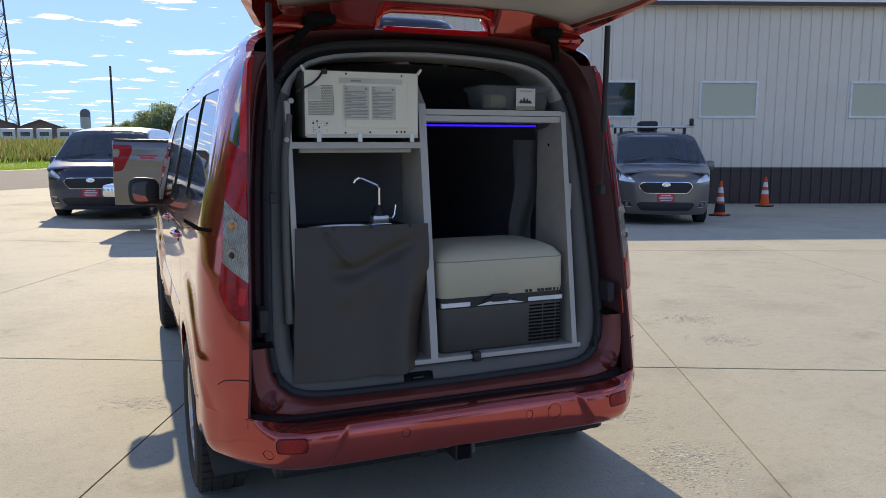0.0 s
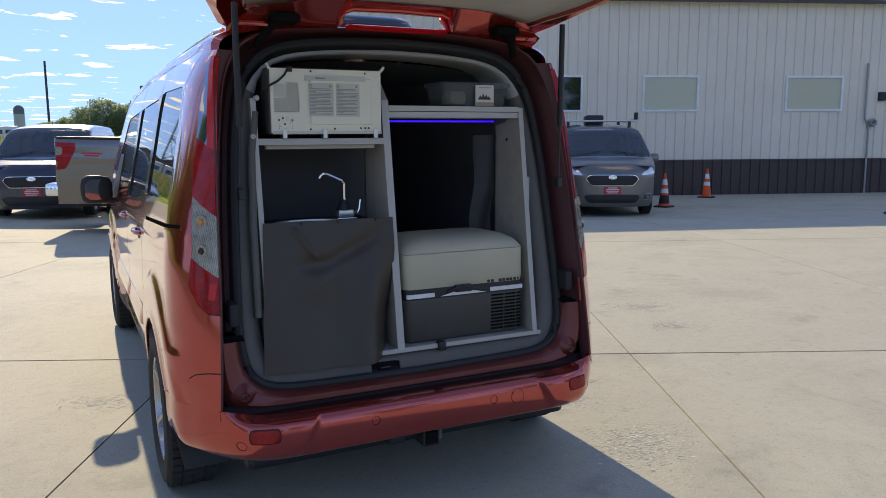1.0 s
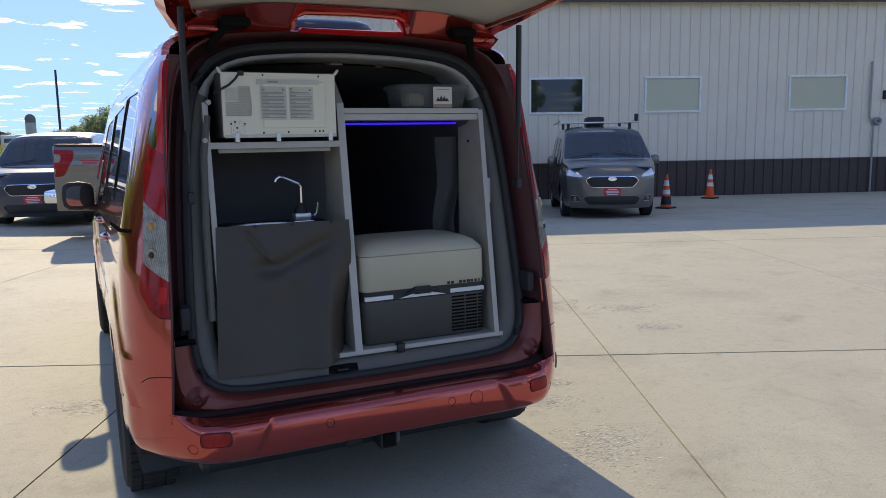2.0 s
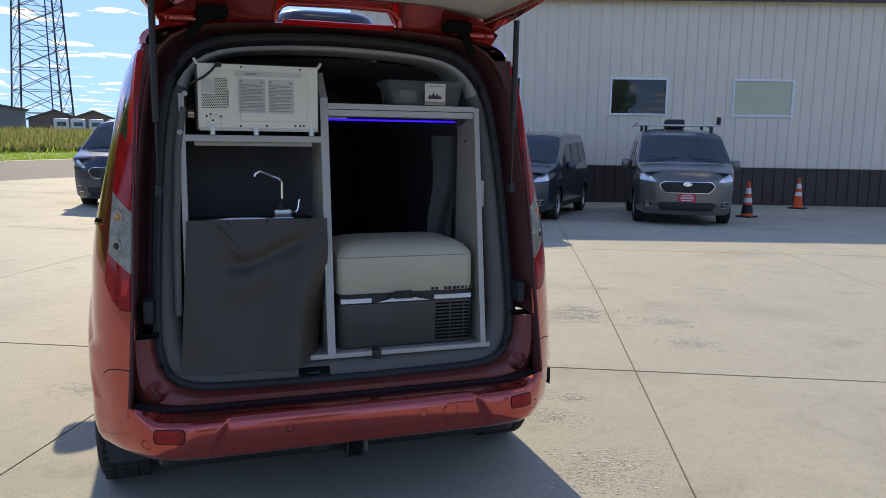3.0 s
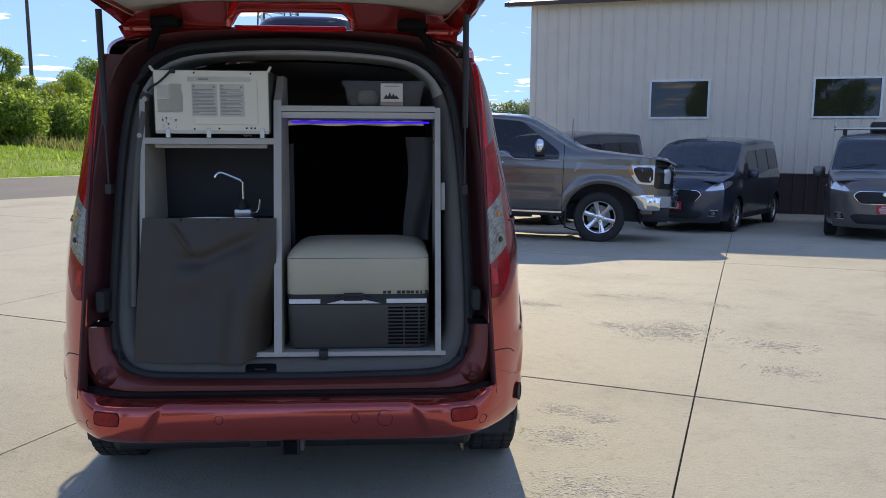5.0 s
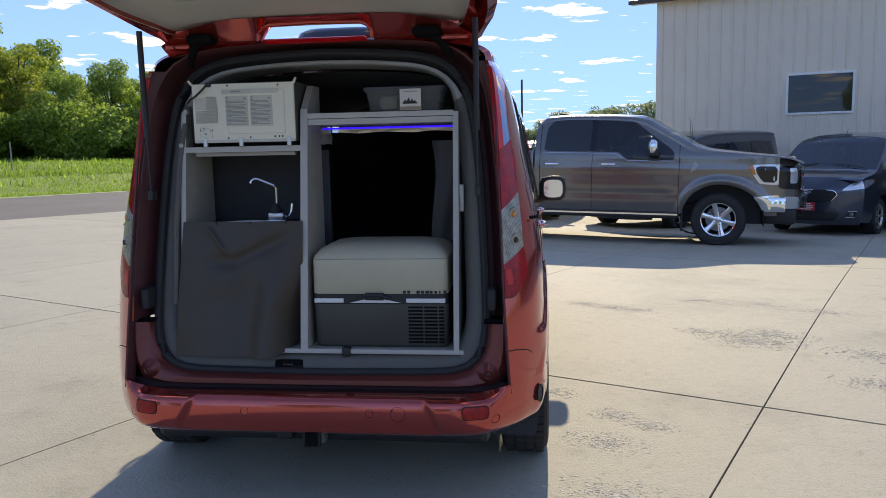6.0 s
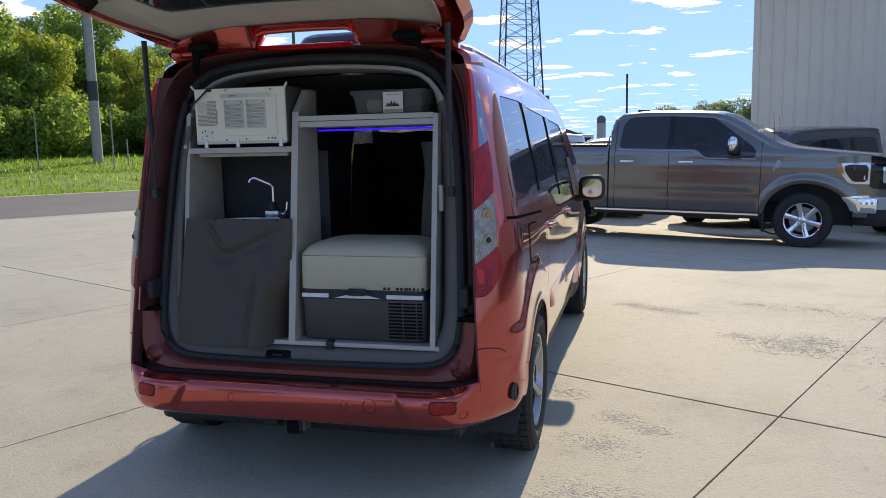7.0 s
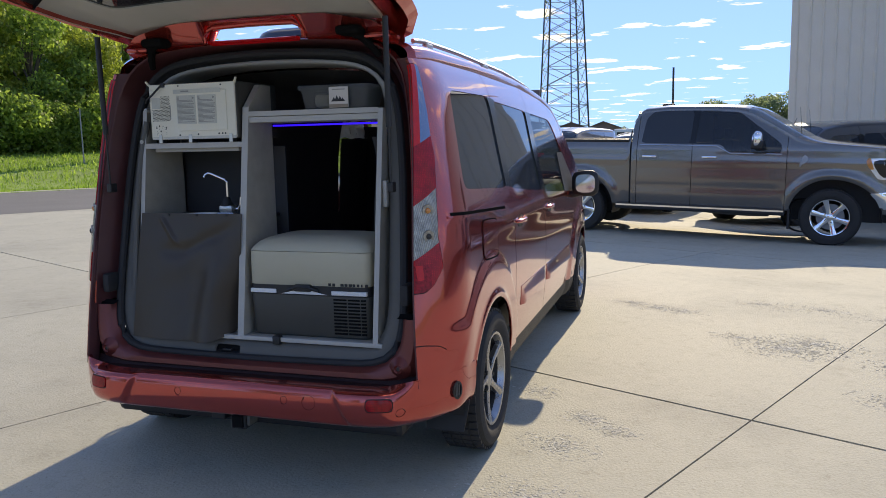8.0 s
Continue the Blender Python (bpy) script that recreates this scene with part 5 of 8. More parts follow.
        part("bed_rail", box(B(), -0.07, 0.06, 0.07, 2.03, 1.525, 1.56, 0.012, Matrix.Translation((sx * 0.93, 0, 0))), BLACKPL, v, "black bed rail cap", smooth=True)
        for hy in (T_REAR, T_FRONT):
            rows = [[(sx * x, hy + 0.555 * math.cos(a), 0.44 + 0.555 * math.sin(a)) for a in lin(-0.2, math.pi + 0.2, 20)] for x in (0.55, 0.985)]
            bm = B()
            loft(bm, rows, closed=False)
            bm.faces.new([bm.verts.new(p) for p in rows[0]])
            part("wheel_well", bm, BLACKPL, v, smooth=True)
            wheel(v, sx * 0.86, hy, 0.42, 0.42, 0.27, 0.28, sx, spokes=6, spoke_mat=CHROME)
    def top(y, w):
        zr = truck_rail(y)
        hx = truck_x(min(y, 5.62), zr)
        if y > 5.62:
            hx *= max(0.02, 1 - ((y - 5.62) / 0.42) ** 3) ** 0.4
        a = w * math.pi / 2
        return Vector((hx * math.copysign(abs(math.sin(a)) ** 0.7, a), y, zr + (TMID(y) - zr) * max(0, math.cos(a)) ** 0.6))
    polys = grid_polys(lin(2.08, 5.91, 80), lin(-1, 1, 32))
    screen, rest = split(polys, lambda y, w: max(3.72 + 0.08 * (1 - w * w) - y, y - 4.40 - 0.24 * (1 - w * w), abs(w) - 0.935))
    roof, bonnet = split(rest, lambda y, w: y - (4.1 + 0.30 * sstep(1.0, 0.8, abs(w))))
    panel("roof_panel", roof, top, paint, v, flip=True)
    panel("bonnet", bonnet, top, paint, v, flip=True)
    panel("windscreen", screen, top, SKYDUSTGLASS, v, "raked dusty windscreen glass, paled for sky reflection", flip=True, offset=-0.004, rim=0.02)
    # rear of the cab, bed and tailgate
    bm = B()
    bm.faces.new([bm.verts.new(p) for p in [(-0.97, 2.09, 0.55), (0.97, 2.09, 0.55), (0.97, 2.09, 1.5), (0.74, 2.11, 2.02), (-0.74, 2.11, 2.02), (-0.97, 2.09, 1.5)]])
    part("cab_back", bm, paint, v)
    # added filler that keeps sunlight from passing between cab and bed
    part("cab_gap_seal", box(B(), -0.955, 0.955, 2.035, 2.088, 0.55, 1.52, 0.004), BLACKPL, v)
    part("rear_window", box(B(), -0.66, 0.66, 2.07, 2.085, 1.55, 1.95, 0.004), PGLASS, v)
    part("bed_floor", box(B(), -0.9, 0.9, 0.08, 2.04, 0.80, 0.86, 0.01), BLACKPL, v)
    part("tailgate", box(B(), -0.90, 0.90, 0.03, 0.09, 0.80, 1.53, 0.015), paint, v, smooth=True)
    part("rear_bumper", box(B(), -0.98, 0.98, -0.10, 0.14, 0.62, 0.82, 0.04), CHROME, v, "chrome rear bumper", smooth=True)
    for z, y0, y1 in ((1.30, 0.36, 0.62), (1.265, 0.40, 0.58)):
        part("bedside_decal", box(B(), -0.001, 0.001, y0, y1, z - 0.012, z + 0.012, 0, Matrix.Translation((truck_x(0.5, z) + 0.003, 0, 0))), PLATE, v, "small red bedside decal")
    # nose
    def nose(s, z):
        hx = truck_x(5.60, z)
        return Vector((s * hx, 5.60 + 0.36 * (1 - abs(s) ** 4) - 0.10 * max(0, (z - 1.15) / 0.25) ** 2, z))
    polys = grid_polys(lin(-1, 1, 40), lin(0.62, 1.42, 26))
    polys, _ = split(polys, lambda s, z: z - (1.42 - 0.04 * s * s))
    gr, polys = split(polys, convex([(-0.62, 0.92), (-0.55, 0.80), (0.55, 0.80), (0.62, 0.92), (0.62, 1.27), (0.55, 1.34), (-0.55, 1.34), (-0.62, 1.27)], 0.01))
    for k in (1, -1):
        pts = [(0.64, 0.90), (0.985, 0.93), (0.995, 1.28), (0.64, 1.30)]
        if k < 0: pts = [(-a, b) for a, b in reversed(pts)]
        l, polys = split(polys, convex(pts, 0.01))
        inner, frame_ = split(l, lambda s, z: max(abs(abs(s) - 0.80) - 0.065, abs(z - 1.13) - 0.12))
        hl = panel("headlamp", frame_, nose, GLOSSBLACK, v, "dark headlamp housing with a bright lens", flip=True, offset=0.004)
        panel("lamp_lens", inner, nose, HEADLENS, hl, "bright headlamp lens", flip=True)
    bump, polys = split(polys, lambda s, z: z - 0.80)
    panel("nose_panel", polys, nose, paint, v, flip=True)
    panel("front_bumper", bump, nose, CHROME, v, "deep chrome front bumper", flip=True, offset=0.05, rim=0.06)
    gp = panel("grille", gr, nose, DARKMETAL, v, "dark grille with chrome bars", flip=True, offset=-0.02)
    for z in (0.92, 1.03, 1.14, 1.25):
        bar, _ = split(gr, lambda s, zz, z=z: abs(zz - z) - 0.018)
        panel("grille_bar", bar, nose, CHROME, gp, flip=True, offset=0.012)
    part("air_dam", box(B(), -0.82, 0.82, 5.45, 5.86, 0.36, 0.64, 0.05), BLACKPL, v, smooth=True)
    for sx in (1, -1):
        part("bumper_side", box(B(), sx * 0.955 - 0.05, sx * 0.955 + 0.05, 5.46, 5.72, 0.56, 0.80, 0.03), CHROME, v, smooth=True)
        part("tow_hook", tube(B(), [(sx * 0.5, 5.85, 0.5), (sx * 0.5, 5.96, 0.5), (sx * 0.5, 5.96, 0.55)], 0.018), DARKMETAL, v)
    part("chassis", box(B(), -0.5, 0.5, 0.2, 5.5, 0.42, 0.62, 0.02), BLACKPL, v)
    part("axle", cyl(B(), (-0.75, T_REAR, 0.42), (0.75, T_REAR, 0.42), 0.06), BLACKPL, v)
    part("dashboard", box(B(), -0.85, 0.85, 3.8, 4.35, 1.1, 1.42, 0.06), DARKTRIM, v, smooth=True)
    for y in (2.5, 3.35):
        for x in (-0.42, 0.42):
            seat = part("seat_back", box(B(), x - 0.27, x + 0.27, y - 0.1, y + 0.1, 0.8, 1.55, 0.06), DARKTRIM, v, smooth=True)
            part("headrest", box(B(), x - 0.14, x + 0.14, y - 0.12, y, 1.57, 1.75, 0.04), DARKTRIM, seat, smooth=True)
    part("aerial", tube(B(), [(-0.82, 4.5, 1.5), (-0.82, 4.45, 2.05)], [0.006, 0.003], 6), BLACKPL, v)
    part("aerial", tube(B(), [(0.82, 4.5, 1.5), (0.82, 4.45, 2.05)], [0.006, 0.003], 6), BLACKPL, v)
    part("roof_fin", box(B(), -0.03, 0.03, 2.3, 2.5, 2.1, 2.16, 0.012), BLACKPL, v)
    part("steering_wheel", tube(B(), [(-0.42 + 0.18 * math.cos(a), 3.72, 1.36 + 0.18 * math.sin(a)) for a in lin(0, 2 * math.pi, 20)[:-1]], 0.015, 6, closed=True), BLACKPL, v)
    # lengths fitted to the camera's view: bed and cab stretched back from the front axle, nose drawn out before it
    def along(y):
        return y + (0.05 if y < T_FRONT else 0.25) * (y - T_FRONT) + 0.16 * min(0.0, y - T_REAR + 0.5)
    for ob in v.children_recursive:
        if ob.name.split(".")[0] == "wheel":
            ob.location.y = along(ob.location.y)
        elif ob.type == "MESH" and ob.parent.name.split(".")[0] != "wheel" and ob.matrix_basis == Matrix.Identity(4):
            for q in ob.data.vertices:
                q.co.y = along(q.co.y)
            ob.data.update()
    return v


build_truck()
# ---- the copper-red camper van ----
def loop_pts(half):
    """A closed loop, mirrored in x, from its right half given bottom to top."""
    return [(x, z) for x, z in half] + [(-x, z) for x, z in reversed(half) if x > 1e-6]


def resample(half, n=44):
    p = [Vector(q) for q in half]
    d = [0.0]
    for a, b in zip(p, p[1:]):
        d.append(d[-1] + (b - a).length)
    t = np.linspace(0, d[-1], n)
    x, z = np.interp(t, d, [q.x for q in p]), np.interp(t, d, [q.y for q in p])
    for _ in range(3):
        x[1:-1] = (x[:-2] + 2 * x[1:-1] + x[2:]) / 4
        z[1:-1] = (z[:-2] + 2 * z[1:-1] + z[2:]) / 4
    x[0] = x[-1] = 0.0
    return list(zip(x.tolist(), z.tolist()))


RING_OUT = resample([(0, 0.500), (0.45, 0.500), (0.66, 0.503), (0.745, 0.53), (0.772, 0.65), (0.768, 0.85), (0.755, 1.10), (0.737, 1.35), (0.714, 1.55), (0.686, 1.72), (0.635, 1.812), (0.5, 1.855), (0.2, 1.874), (0, 1.878)])
RING_SEAL = resample([(0, 0.525), (0.2, 0.527), (0.45, 0.531), (0.60, 0.536), (0.655, 0.552), (0.686, 0.60), (0.695, 0.70), (0.695, 0.76), (0.69, 0.91), (0.68, 1.13), (0.668, 1.34), (0.648, 1.53), (0.616, 1.68), (0.555, 1.772), (0.45, 1.808), (0.2, 1.83), (0, 1.835)])
RING_IN = resample([(0, 0.552), (0.2, 0.554), (0.45, 0.559), (0.575, 0.566), (0.628, 0.588), (0.655, 0.64), (0.662, 0.72), (0.663, 0.78), (0.658, 0.91), (0.652, 1.13), (0.642, 1.34), (0.620, 1.52), (0.585, 1.66), (0.52, 1.738), (0.42, 1.768), (0.2, 1.788), (0, 1.792)])


def seal_y(z):
    return 0.145 + 0.215 * max(0.0, (z - 0.55) / 1.2)


def shift(half, d):
    """Move a half loop in (positive) or out along its normal."""
    out = []
    for i, (x, z) in enumerate(half):
        a, b = half[max(0, i - 1)], half[min(len(half) - 1, i + 1)]
        t = Vector((b[0] - a[0], b[1] - a[1])).normalized()
        n = Vector((-t.y, t.x))
        out.append((0.0 if i in (0, len(half) - 1) else max(0.0, x + n.x * d), z + n.y * d))
    return out


def ring3(half, yf):
    return [(x, yf(z), z) for x, z in loop_pts(half)]


def mix_half(a, b, t):
    return [(p[0] + (q[0] - p[0]) * t, p[1] + (q[1] - p[1]) * t) for p, q in zip(a, b)]


def sub_ring(name, loops, material, parent, label=""):
    bm = B()
    loft(bm, loops)
    return part(name, bm, material, parent, label, smooth=True, angle=50)


def bumper_curve():
    """The bumper's plan, right half, from the middle to the wheel arch, evenly spaced and smoothed."""
    p = [(0, -0.050), (0.3, -0.050), (0.5, -0.050), (0.61, -0.046), (0.70, -0.022), (0.765, 0.030)] + [(side_x(y, 0.513), y) for y in lin(0.12, 0.392, 12)]
    d = np.concatenate([[0], np.cumsum([math.hypot(b[0] - a[0], b[1] - a[1]) for a, b in zip(p, p[1:])])])
    t = np.linspace(0, d[-1], 161)
    x, y = np.interp(t, d, [q[0] for q in p]), np.interp(t, d, [q[1] for q in p])
    for _ in range(26):
        x[1:-1] = (x[:-2] + 2 * x[1:-1] + x[2:]) / 4
        y[1:-1] = (y[:-2] + 2 * y[1:-1] + y[2:]) / 4
        y[0] = y[1]
    return x, y


BUMP_X, BUMP_Y = bumper_curve()
BUMP_NX, BUMP_NY = np.gradient(BUMP_Y), -np.gradient(BUMP_X)
BUMP_S = np.linspace(0, 1, 161)
# the cross-section: height and setback, in the middle and at the corner
SEC_Z = [0.322, 0.330, 0.342, 0.358, 0.380, 0.405, 0.430, 0.452, 0.464, 0.471, 0.476, 0.480, 0.483]
SEC_IN = [0.060, 0.036, 0.018, 0.007, 0.001, 0.000, 0.002, 0.006, 0.011, 0.019, 0.032, 0.055, 0.078]
CORNER_Z = [0.322, 0.332, 0.346, 0.366, 0.390, 0.415, 0.440, 0.462, 0.478, 0.490, 0.500, 0.508, 0.5145]
CORNER_IN = [0.050, 0.034, 0.020, 0.011, 0.005, 0.002, 0.0, 0.0, 0.0, 0.0, 0.0, 0.0, 0.0]


def bumper_plan(s):
    """s from -1 to 1 along the bumper's plan curve."""
    return math.copysign(float(np.interp(abs(s), BUMP_S, BUMP_X)), s), float(np.interp(abs(s), BUMP_S, BUMP_Y))


def bumper_fn(s, w):
    """w runs up the section by the heights of its middle."""
    x, y = bumper_plan(s)
    a = abs(s)
    n = Vector((float(np.interp(a, BUMP_S, BUMP_NX)), float(np.interp(a, BUMP_S, BUMP_NY)))).normalized()
    q = sstep(0.585, 0.69, a)
    z = (1 - q) * w + q * float(np.interp(w, SEC_Z, CORNER_Z))
    inn = (1 - q) * float(np.interp(w, SEC_Z, SEC_IN)) + q * float(np.interp(w, SEC_Z, CORNER_IN))
    # recessed middle with slanting, crisp ends
    edge = min(1.0, max(0.0, (abs(x) - 0.46 - (0.46 - z) * 0.55) / 0.018))
    inn += 0.015 * (1 - edge) * sstep(0.480, 0.468, w) * sstep(0.33, 0.36, w)
    return Vector((x - math.copysign(n.x, s) * inn, y - n.y * inn, z))


SUPER = [(math.copysign(abs(math.cos(a)) ** 0.45, math.cos(a)), math.copysign(abs(math.sin(a)) ** 0.45, math.sin(a))) for a in lin(0, 2 * math.pi, 48)[:-1]]


def door_handle(v, fn, y0, sx):
    """A slim pull bar in front of a shallow dark cup."""
    h = new("door_handle")
    h.parent = v
    h["label"] = "body-colour door handle over a dark cup"
    cup, _ = split(grid_polys(lin(y0, y0 + 0.17, 16), lin(0.965, 1.045, 10)), lambda y, z: math.hypot((y - y0 - 0.085) / 0.080, (z - 1.003) / 0.033) - 1)
    panel("cup", cup, fn, BLACKPL, h, flip=sx < 0, offset=0.0015, rim=0)
    pts = []
    for k in range(9):
        t = k / 8
        p = fn(y0 - 0.012 + 0.195 * t, 1.006)
        out = 0.026 * math.sin(math.pi * t) ** 0.5
        pts.append((p.x + sx * (out - 0.004), p.y, p.z))
    part("grip", tube(B(), pts, [0.010, 0.012, 0.012, 0.012, 0.012, 0.012, 0.012, 0.012, 0.010], 8), RED, h, smooth=True)


def build_red_van():
    v = thing("camper_van", "copper-red camper van with its tailgate raised", "van", pose(0, 0, 0))
    van_sides(v, RED, PGLASS, FGLASS)
    van_face(v, RED, False)
    van_roof(v, RED, FGLASS, 0.34)
    # body ring round the load opening
    step2 = mix_half(RING_OUT, RING_SEAL, 0.62)
    def deep(d):
        def f(z):
            k = sstep(0.60, 0.74, z)
            return rear_y(z) * (1 - k) + (seal_y(z) + d) * k + 0.03 * (1 - k)
        return f
    loops = [ring3(shift(RING_OUT, -0.012), lambda z: rear_y(z) + 0.03), ring3(RING_OUT, lambda z: rear_y(z) - 0.004), ring3(mix_half(RING_OUT, RING_SEAL, 0.10), lambda z: rear_y(z) + 0.002), ring3(mix_half(RING_OUT, RING_SEAL, 0.20), deep(0.05)), ring3(step2, deep(0.080)), ring3(mix_half(RING_OUT, RING_SEAL, 0.86), deep(0.075)), ring3(RING_SEAL, lambda z: seal_y(z) + 0.022), ring3(shift(RING_SEAL, 0.01), lambda z: seal_y(z) + 0.05)]
    bm = B()
    rows = loft(bm, loops)
    order = {vv: k for k, row in enumerate(rows) for vv in row}
    bm.faces.index_update()
    inner = {f.index for f in bm.faces if (min(order[vv] for vv in f.verts) >= 2 and f.calc_center_median().z > 0.70 or min(order[vv] for vv in f.verts) >= 1 and f.calc_center_median().z > 0.86)}
    jamb = bm.copy()
    bmesh.ops.delete(bm, geom=[f for f in bm.faces if f.index in inner], context="FACES")
    jamb.faces.ensure_lookup_table()
    bmesh.ops.delete(jamb, geom=[f for f in jamb.faces if f.index not in inner], context="FACES")
    for b_ in (bm, jamb):
        bmesh.ops.bisect_plane(b_, geom=b_.verts[:] + b_.edges[:] + b_.faces[:], plane_co=(0, 0, 0.744), plane_no=(0, 0, 1), clear_inner=True)
    part("rear_body_ring", bm, RED, v, smooth=True, angle=50)
    # the channel's darker red holds the shade under the tailgate
    part("jamb_channel", jamb, JAMB, v, "dull red rain channel round the opening, darkened for shade", smooth=True, angle=50)
    # returns from the side panels to the ring, coloured dark for the shade there
    for sx in (1, -1):
        ro = sorted((z, x) for x, z in RING_OUT if x > 0.55)
        rx = lambda z: float(np.interp(z, [q[0] for q in ro], [q[1] for q in ro]))
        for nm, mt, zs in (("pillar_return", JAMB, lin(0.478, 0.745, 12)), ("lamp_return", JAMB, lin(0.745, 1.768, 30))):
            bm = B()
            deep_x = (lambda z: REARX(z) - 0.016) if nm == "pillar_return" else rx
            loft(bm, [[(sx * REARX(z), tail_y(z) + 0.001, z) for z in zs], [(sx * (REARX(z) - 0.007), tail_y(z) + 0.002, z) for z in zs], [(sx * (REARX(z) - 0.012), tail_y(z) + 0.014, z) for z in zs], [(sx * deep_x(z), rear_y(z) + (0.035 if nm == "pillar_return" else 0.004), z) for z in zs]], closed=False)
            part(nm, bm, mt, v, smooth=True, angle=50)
    # the foot of the jamb and the body sill: one band round the bottom of the opening, shade in its colour
    low_out = resample([(0, 0.486), (0.45, 0.486), (0.69, 0.486), (0.755, 0.498), (0.768, 0.56), (0.770, 0.65), (0.769, 0.85), (0.755, 1.10), (0.737, 1.35), (0.714, 1.55), (0.686, 1.72), (0.635, 1.812), (0.5, 1.855), (0.2, 1.874), (0, 1.878)])
    band = [ring3(shift(low_out, -0.030), lambda z: rear_y(z) + 0.050), ring3(low_out, lambda z: rear_y(z) + 0.020), ring3(mix_half(low_out, RING_SEAL, 0.10), lambda z: rear_y(z) + 0.012), ring3(mix_half(low_out, RING_SEAL, 0.55), lambda z: rear_y(z) + 0.014), ring3(mix_half(low_out, RING_SEAL, 0.80), lambda z: rear_y(z) + 0.030), ring3(RING_SEAL, lambda z: seal_y(z) + 0.020)]
    bm = B()
    loft(bm, band)
    bmesh.ops.bisect_plane(bm, geom=bm.verts[:] + bm.edges[:] + bm.faces[:], plane_co=(0, 0, 0.738), plane_no=(0, 0, 1), clear_outer=True)
    for sx in (1, -1):
        # black strip paints the shadow line at the jamb's step
        shelf = B()
        loft(shelf, [[(sx * x, rear_y(0.74) + d, z) for x in lin(0.684, 0.790, 6)] for d, z in ((0.016, 0.7385), (0.040, 0.740), (0.060, 0.750))], closed=False)
        part("jamb_step", shelf, HOLE, v, "step across the jamb, coloured black for its shadow line")
    part("lower_jamb", bm, JAMBRED, v, "copper-red sill and lower jamb round the opening, darkened for shade", smooth=True, angle=40)
    # bridge from the roof's rear edge to the ring
    bm = B()
    a = [crown(0.34, w) for w in lin(-1, 1, 36)]
    b = []
    for w in lin(-1, 1, 36):
        c = crown(0.34, w)
        zz = min(c.z - 0.010, 1.878)
        b.append(Vector((c.x * 0.97, rear_y(zz) + 0.0, zz)))
    loft(bm, [a, b], closed=False)
    part("roof_edge", bm, RED, v, smooth=True)
    # weather seal and inner trim
    bm = B()
    tube(bm, [(x, seal_y(z) + 0.004, z) for x, z in loop_pts(shift(RING_SEAL, 0.002))], 0.017, 8, closed=True)
    part("weather_seal", bm, RUBBER, v, "black rubber weather seal", smooth=True)
    sub_ring("seal_channel", [ring3(shift(RING_SEAL, 0.012), lambda z: seal_y(z) + 0.012), ring3(mix_half(RING_SEAL, RING_IN, 0.42), lambda z: seal_y(z) + 0.02), ring3(mix_half(RING_SEAL, RING_IN, 0.82), lambda z: seal_y(z) + 0.035)], BLACKPL, v)
    first = min(i for i, p in enumerate(RING_IN) if p[1] > 0.585)
    up = lambda half: half[first:]
    def arch(half, yf):
        h = up(half)
        return [(x, yf(z), z) for x, z in h] + [(-x, yf(z), z) for x, z in reversed(h) if x > 1e-6]
    def wider(d):
        """The inner outline drawn in by d at the sides, less under the roof."""
        full, slim = shift(RING_IN, d), shift(RING_IN, d * 0.15)
        return [(a[0] + (b[0] - a[0]) * sstep(1.50, 1.72, a[1]), a[1] + (b[1] - a[1]) * sstep(1.50, 1.72, a[1])) for a, b in zip(full, slim)]
    bm = B()
    i0 = [(a[0] + (b[0] - a[0]) * t, a[1] + (b[1] - a[1]) * t) for a, b, t in ((a, b, 0.42 + 0.34 * sstep(1.55, 1.72, a[1])) for a, b in zip(RING_SEAL, RING_IN))]
    loft(bm, [arch(i0, lambda z: seal_y(z) + 0.018), arch(shift(RING_IN, -0.004), lambda z: seal_y(z) + 0.014), arch(wider(0.020), lambda z: seal_y(z) + 0.018), arch(wider(0.046), lambda z: seal_y(z) + 0.034), arch(wider(0.056), lambda z: seal_y(z) + 0.06), arch(wider(0.060), lambda z: seal_y(z) + 0.22)], closed=False)
    bm.faces.ensure_lookup_table()
    high = bm.copy()
    bmesh.ops.delete(bm, geom=[f for f in bm.faces if f.calc_center_median().z >= 1.64], context="FACES")
    bmesh.ops.delete(high, geom=[f for f in high.faces if f.calc_center_median().z < 1.64], context="FACES")
    for sx in (1, -1):
        one = bm.copy()
        bmesh.ops.delete(one, geom=[f for f in one.faces if f.calc_center_median().x * sx < 0], context="FACES")
        part("opening_trim", one, GREYTRIM, v, "grey moulded opening trim", smooth=True, angle=60)
    bm.free()
    # upper part of the trim, its bounced light given by a paler colour
    part("headliner_edge", high, HEADEDGE, v, "headliner edge over the opening, paled for bounced light", smooth=True, angle=60)
    # cabin lining behind, darkened for shade and shutting out the windows, with a chink of daylight at one window blind
    lining = [(x * 1.04, z) for x, z in shift(RING_IN, 0.02)]
    bm = B()
    loft(bm, [arch(lining, lambda z, k=k: (seal_y(z) + 0.2) * (1 - k) + 2.47 * k) for k in (0, 0.3, 0.65, 1.0)], closed=False)
    part("cabin_lining", bm, HEADLINER, v, "cabin lining darkened for shade, closing off the side windows", smooth=True)
    bm = B()
    loft(bm, [arch(lining, lambda z, y=y: y) for y in (2.465, 3.05)], closed=False)
    bm.faces.ensure_lookup_table()
    # the silver blind high in the near-side window lets daylight through
    bmesh.ops.delete(bm, geom=[f for f in bm.faces if f.calc_center_median().x < -0.5 and 1.46 < f.calc_center_median().z < 1.60], context="FACES")
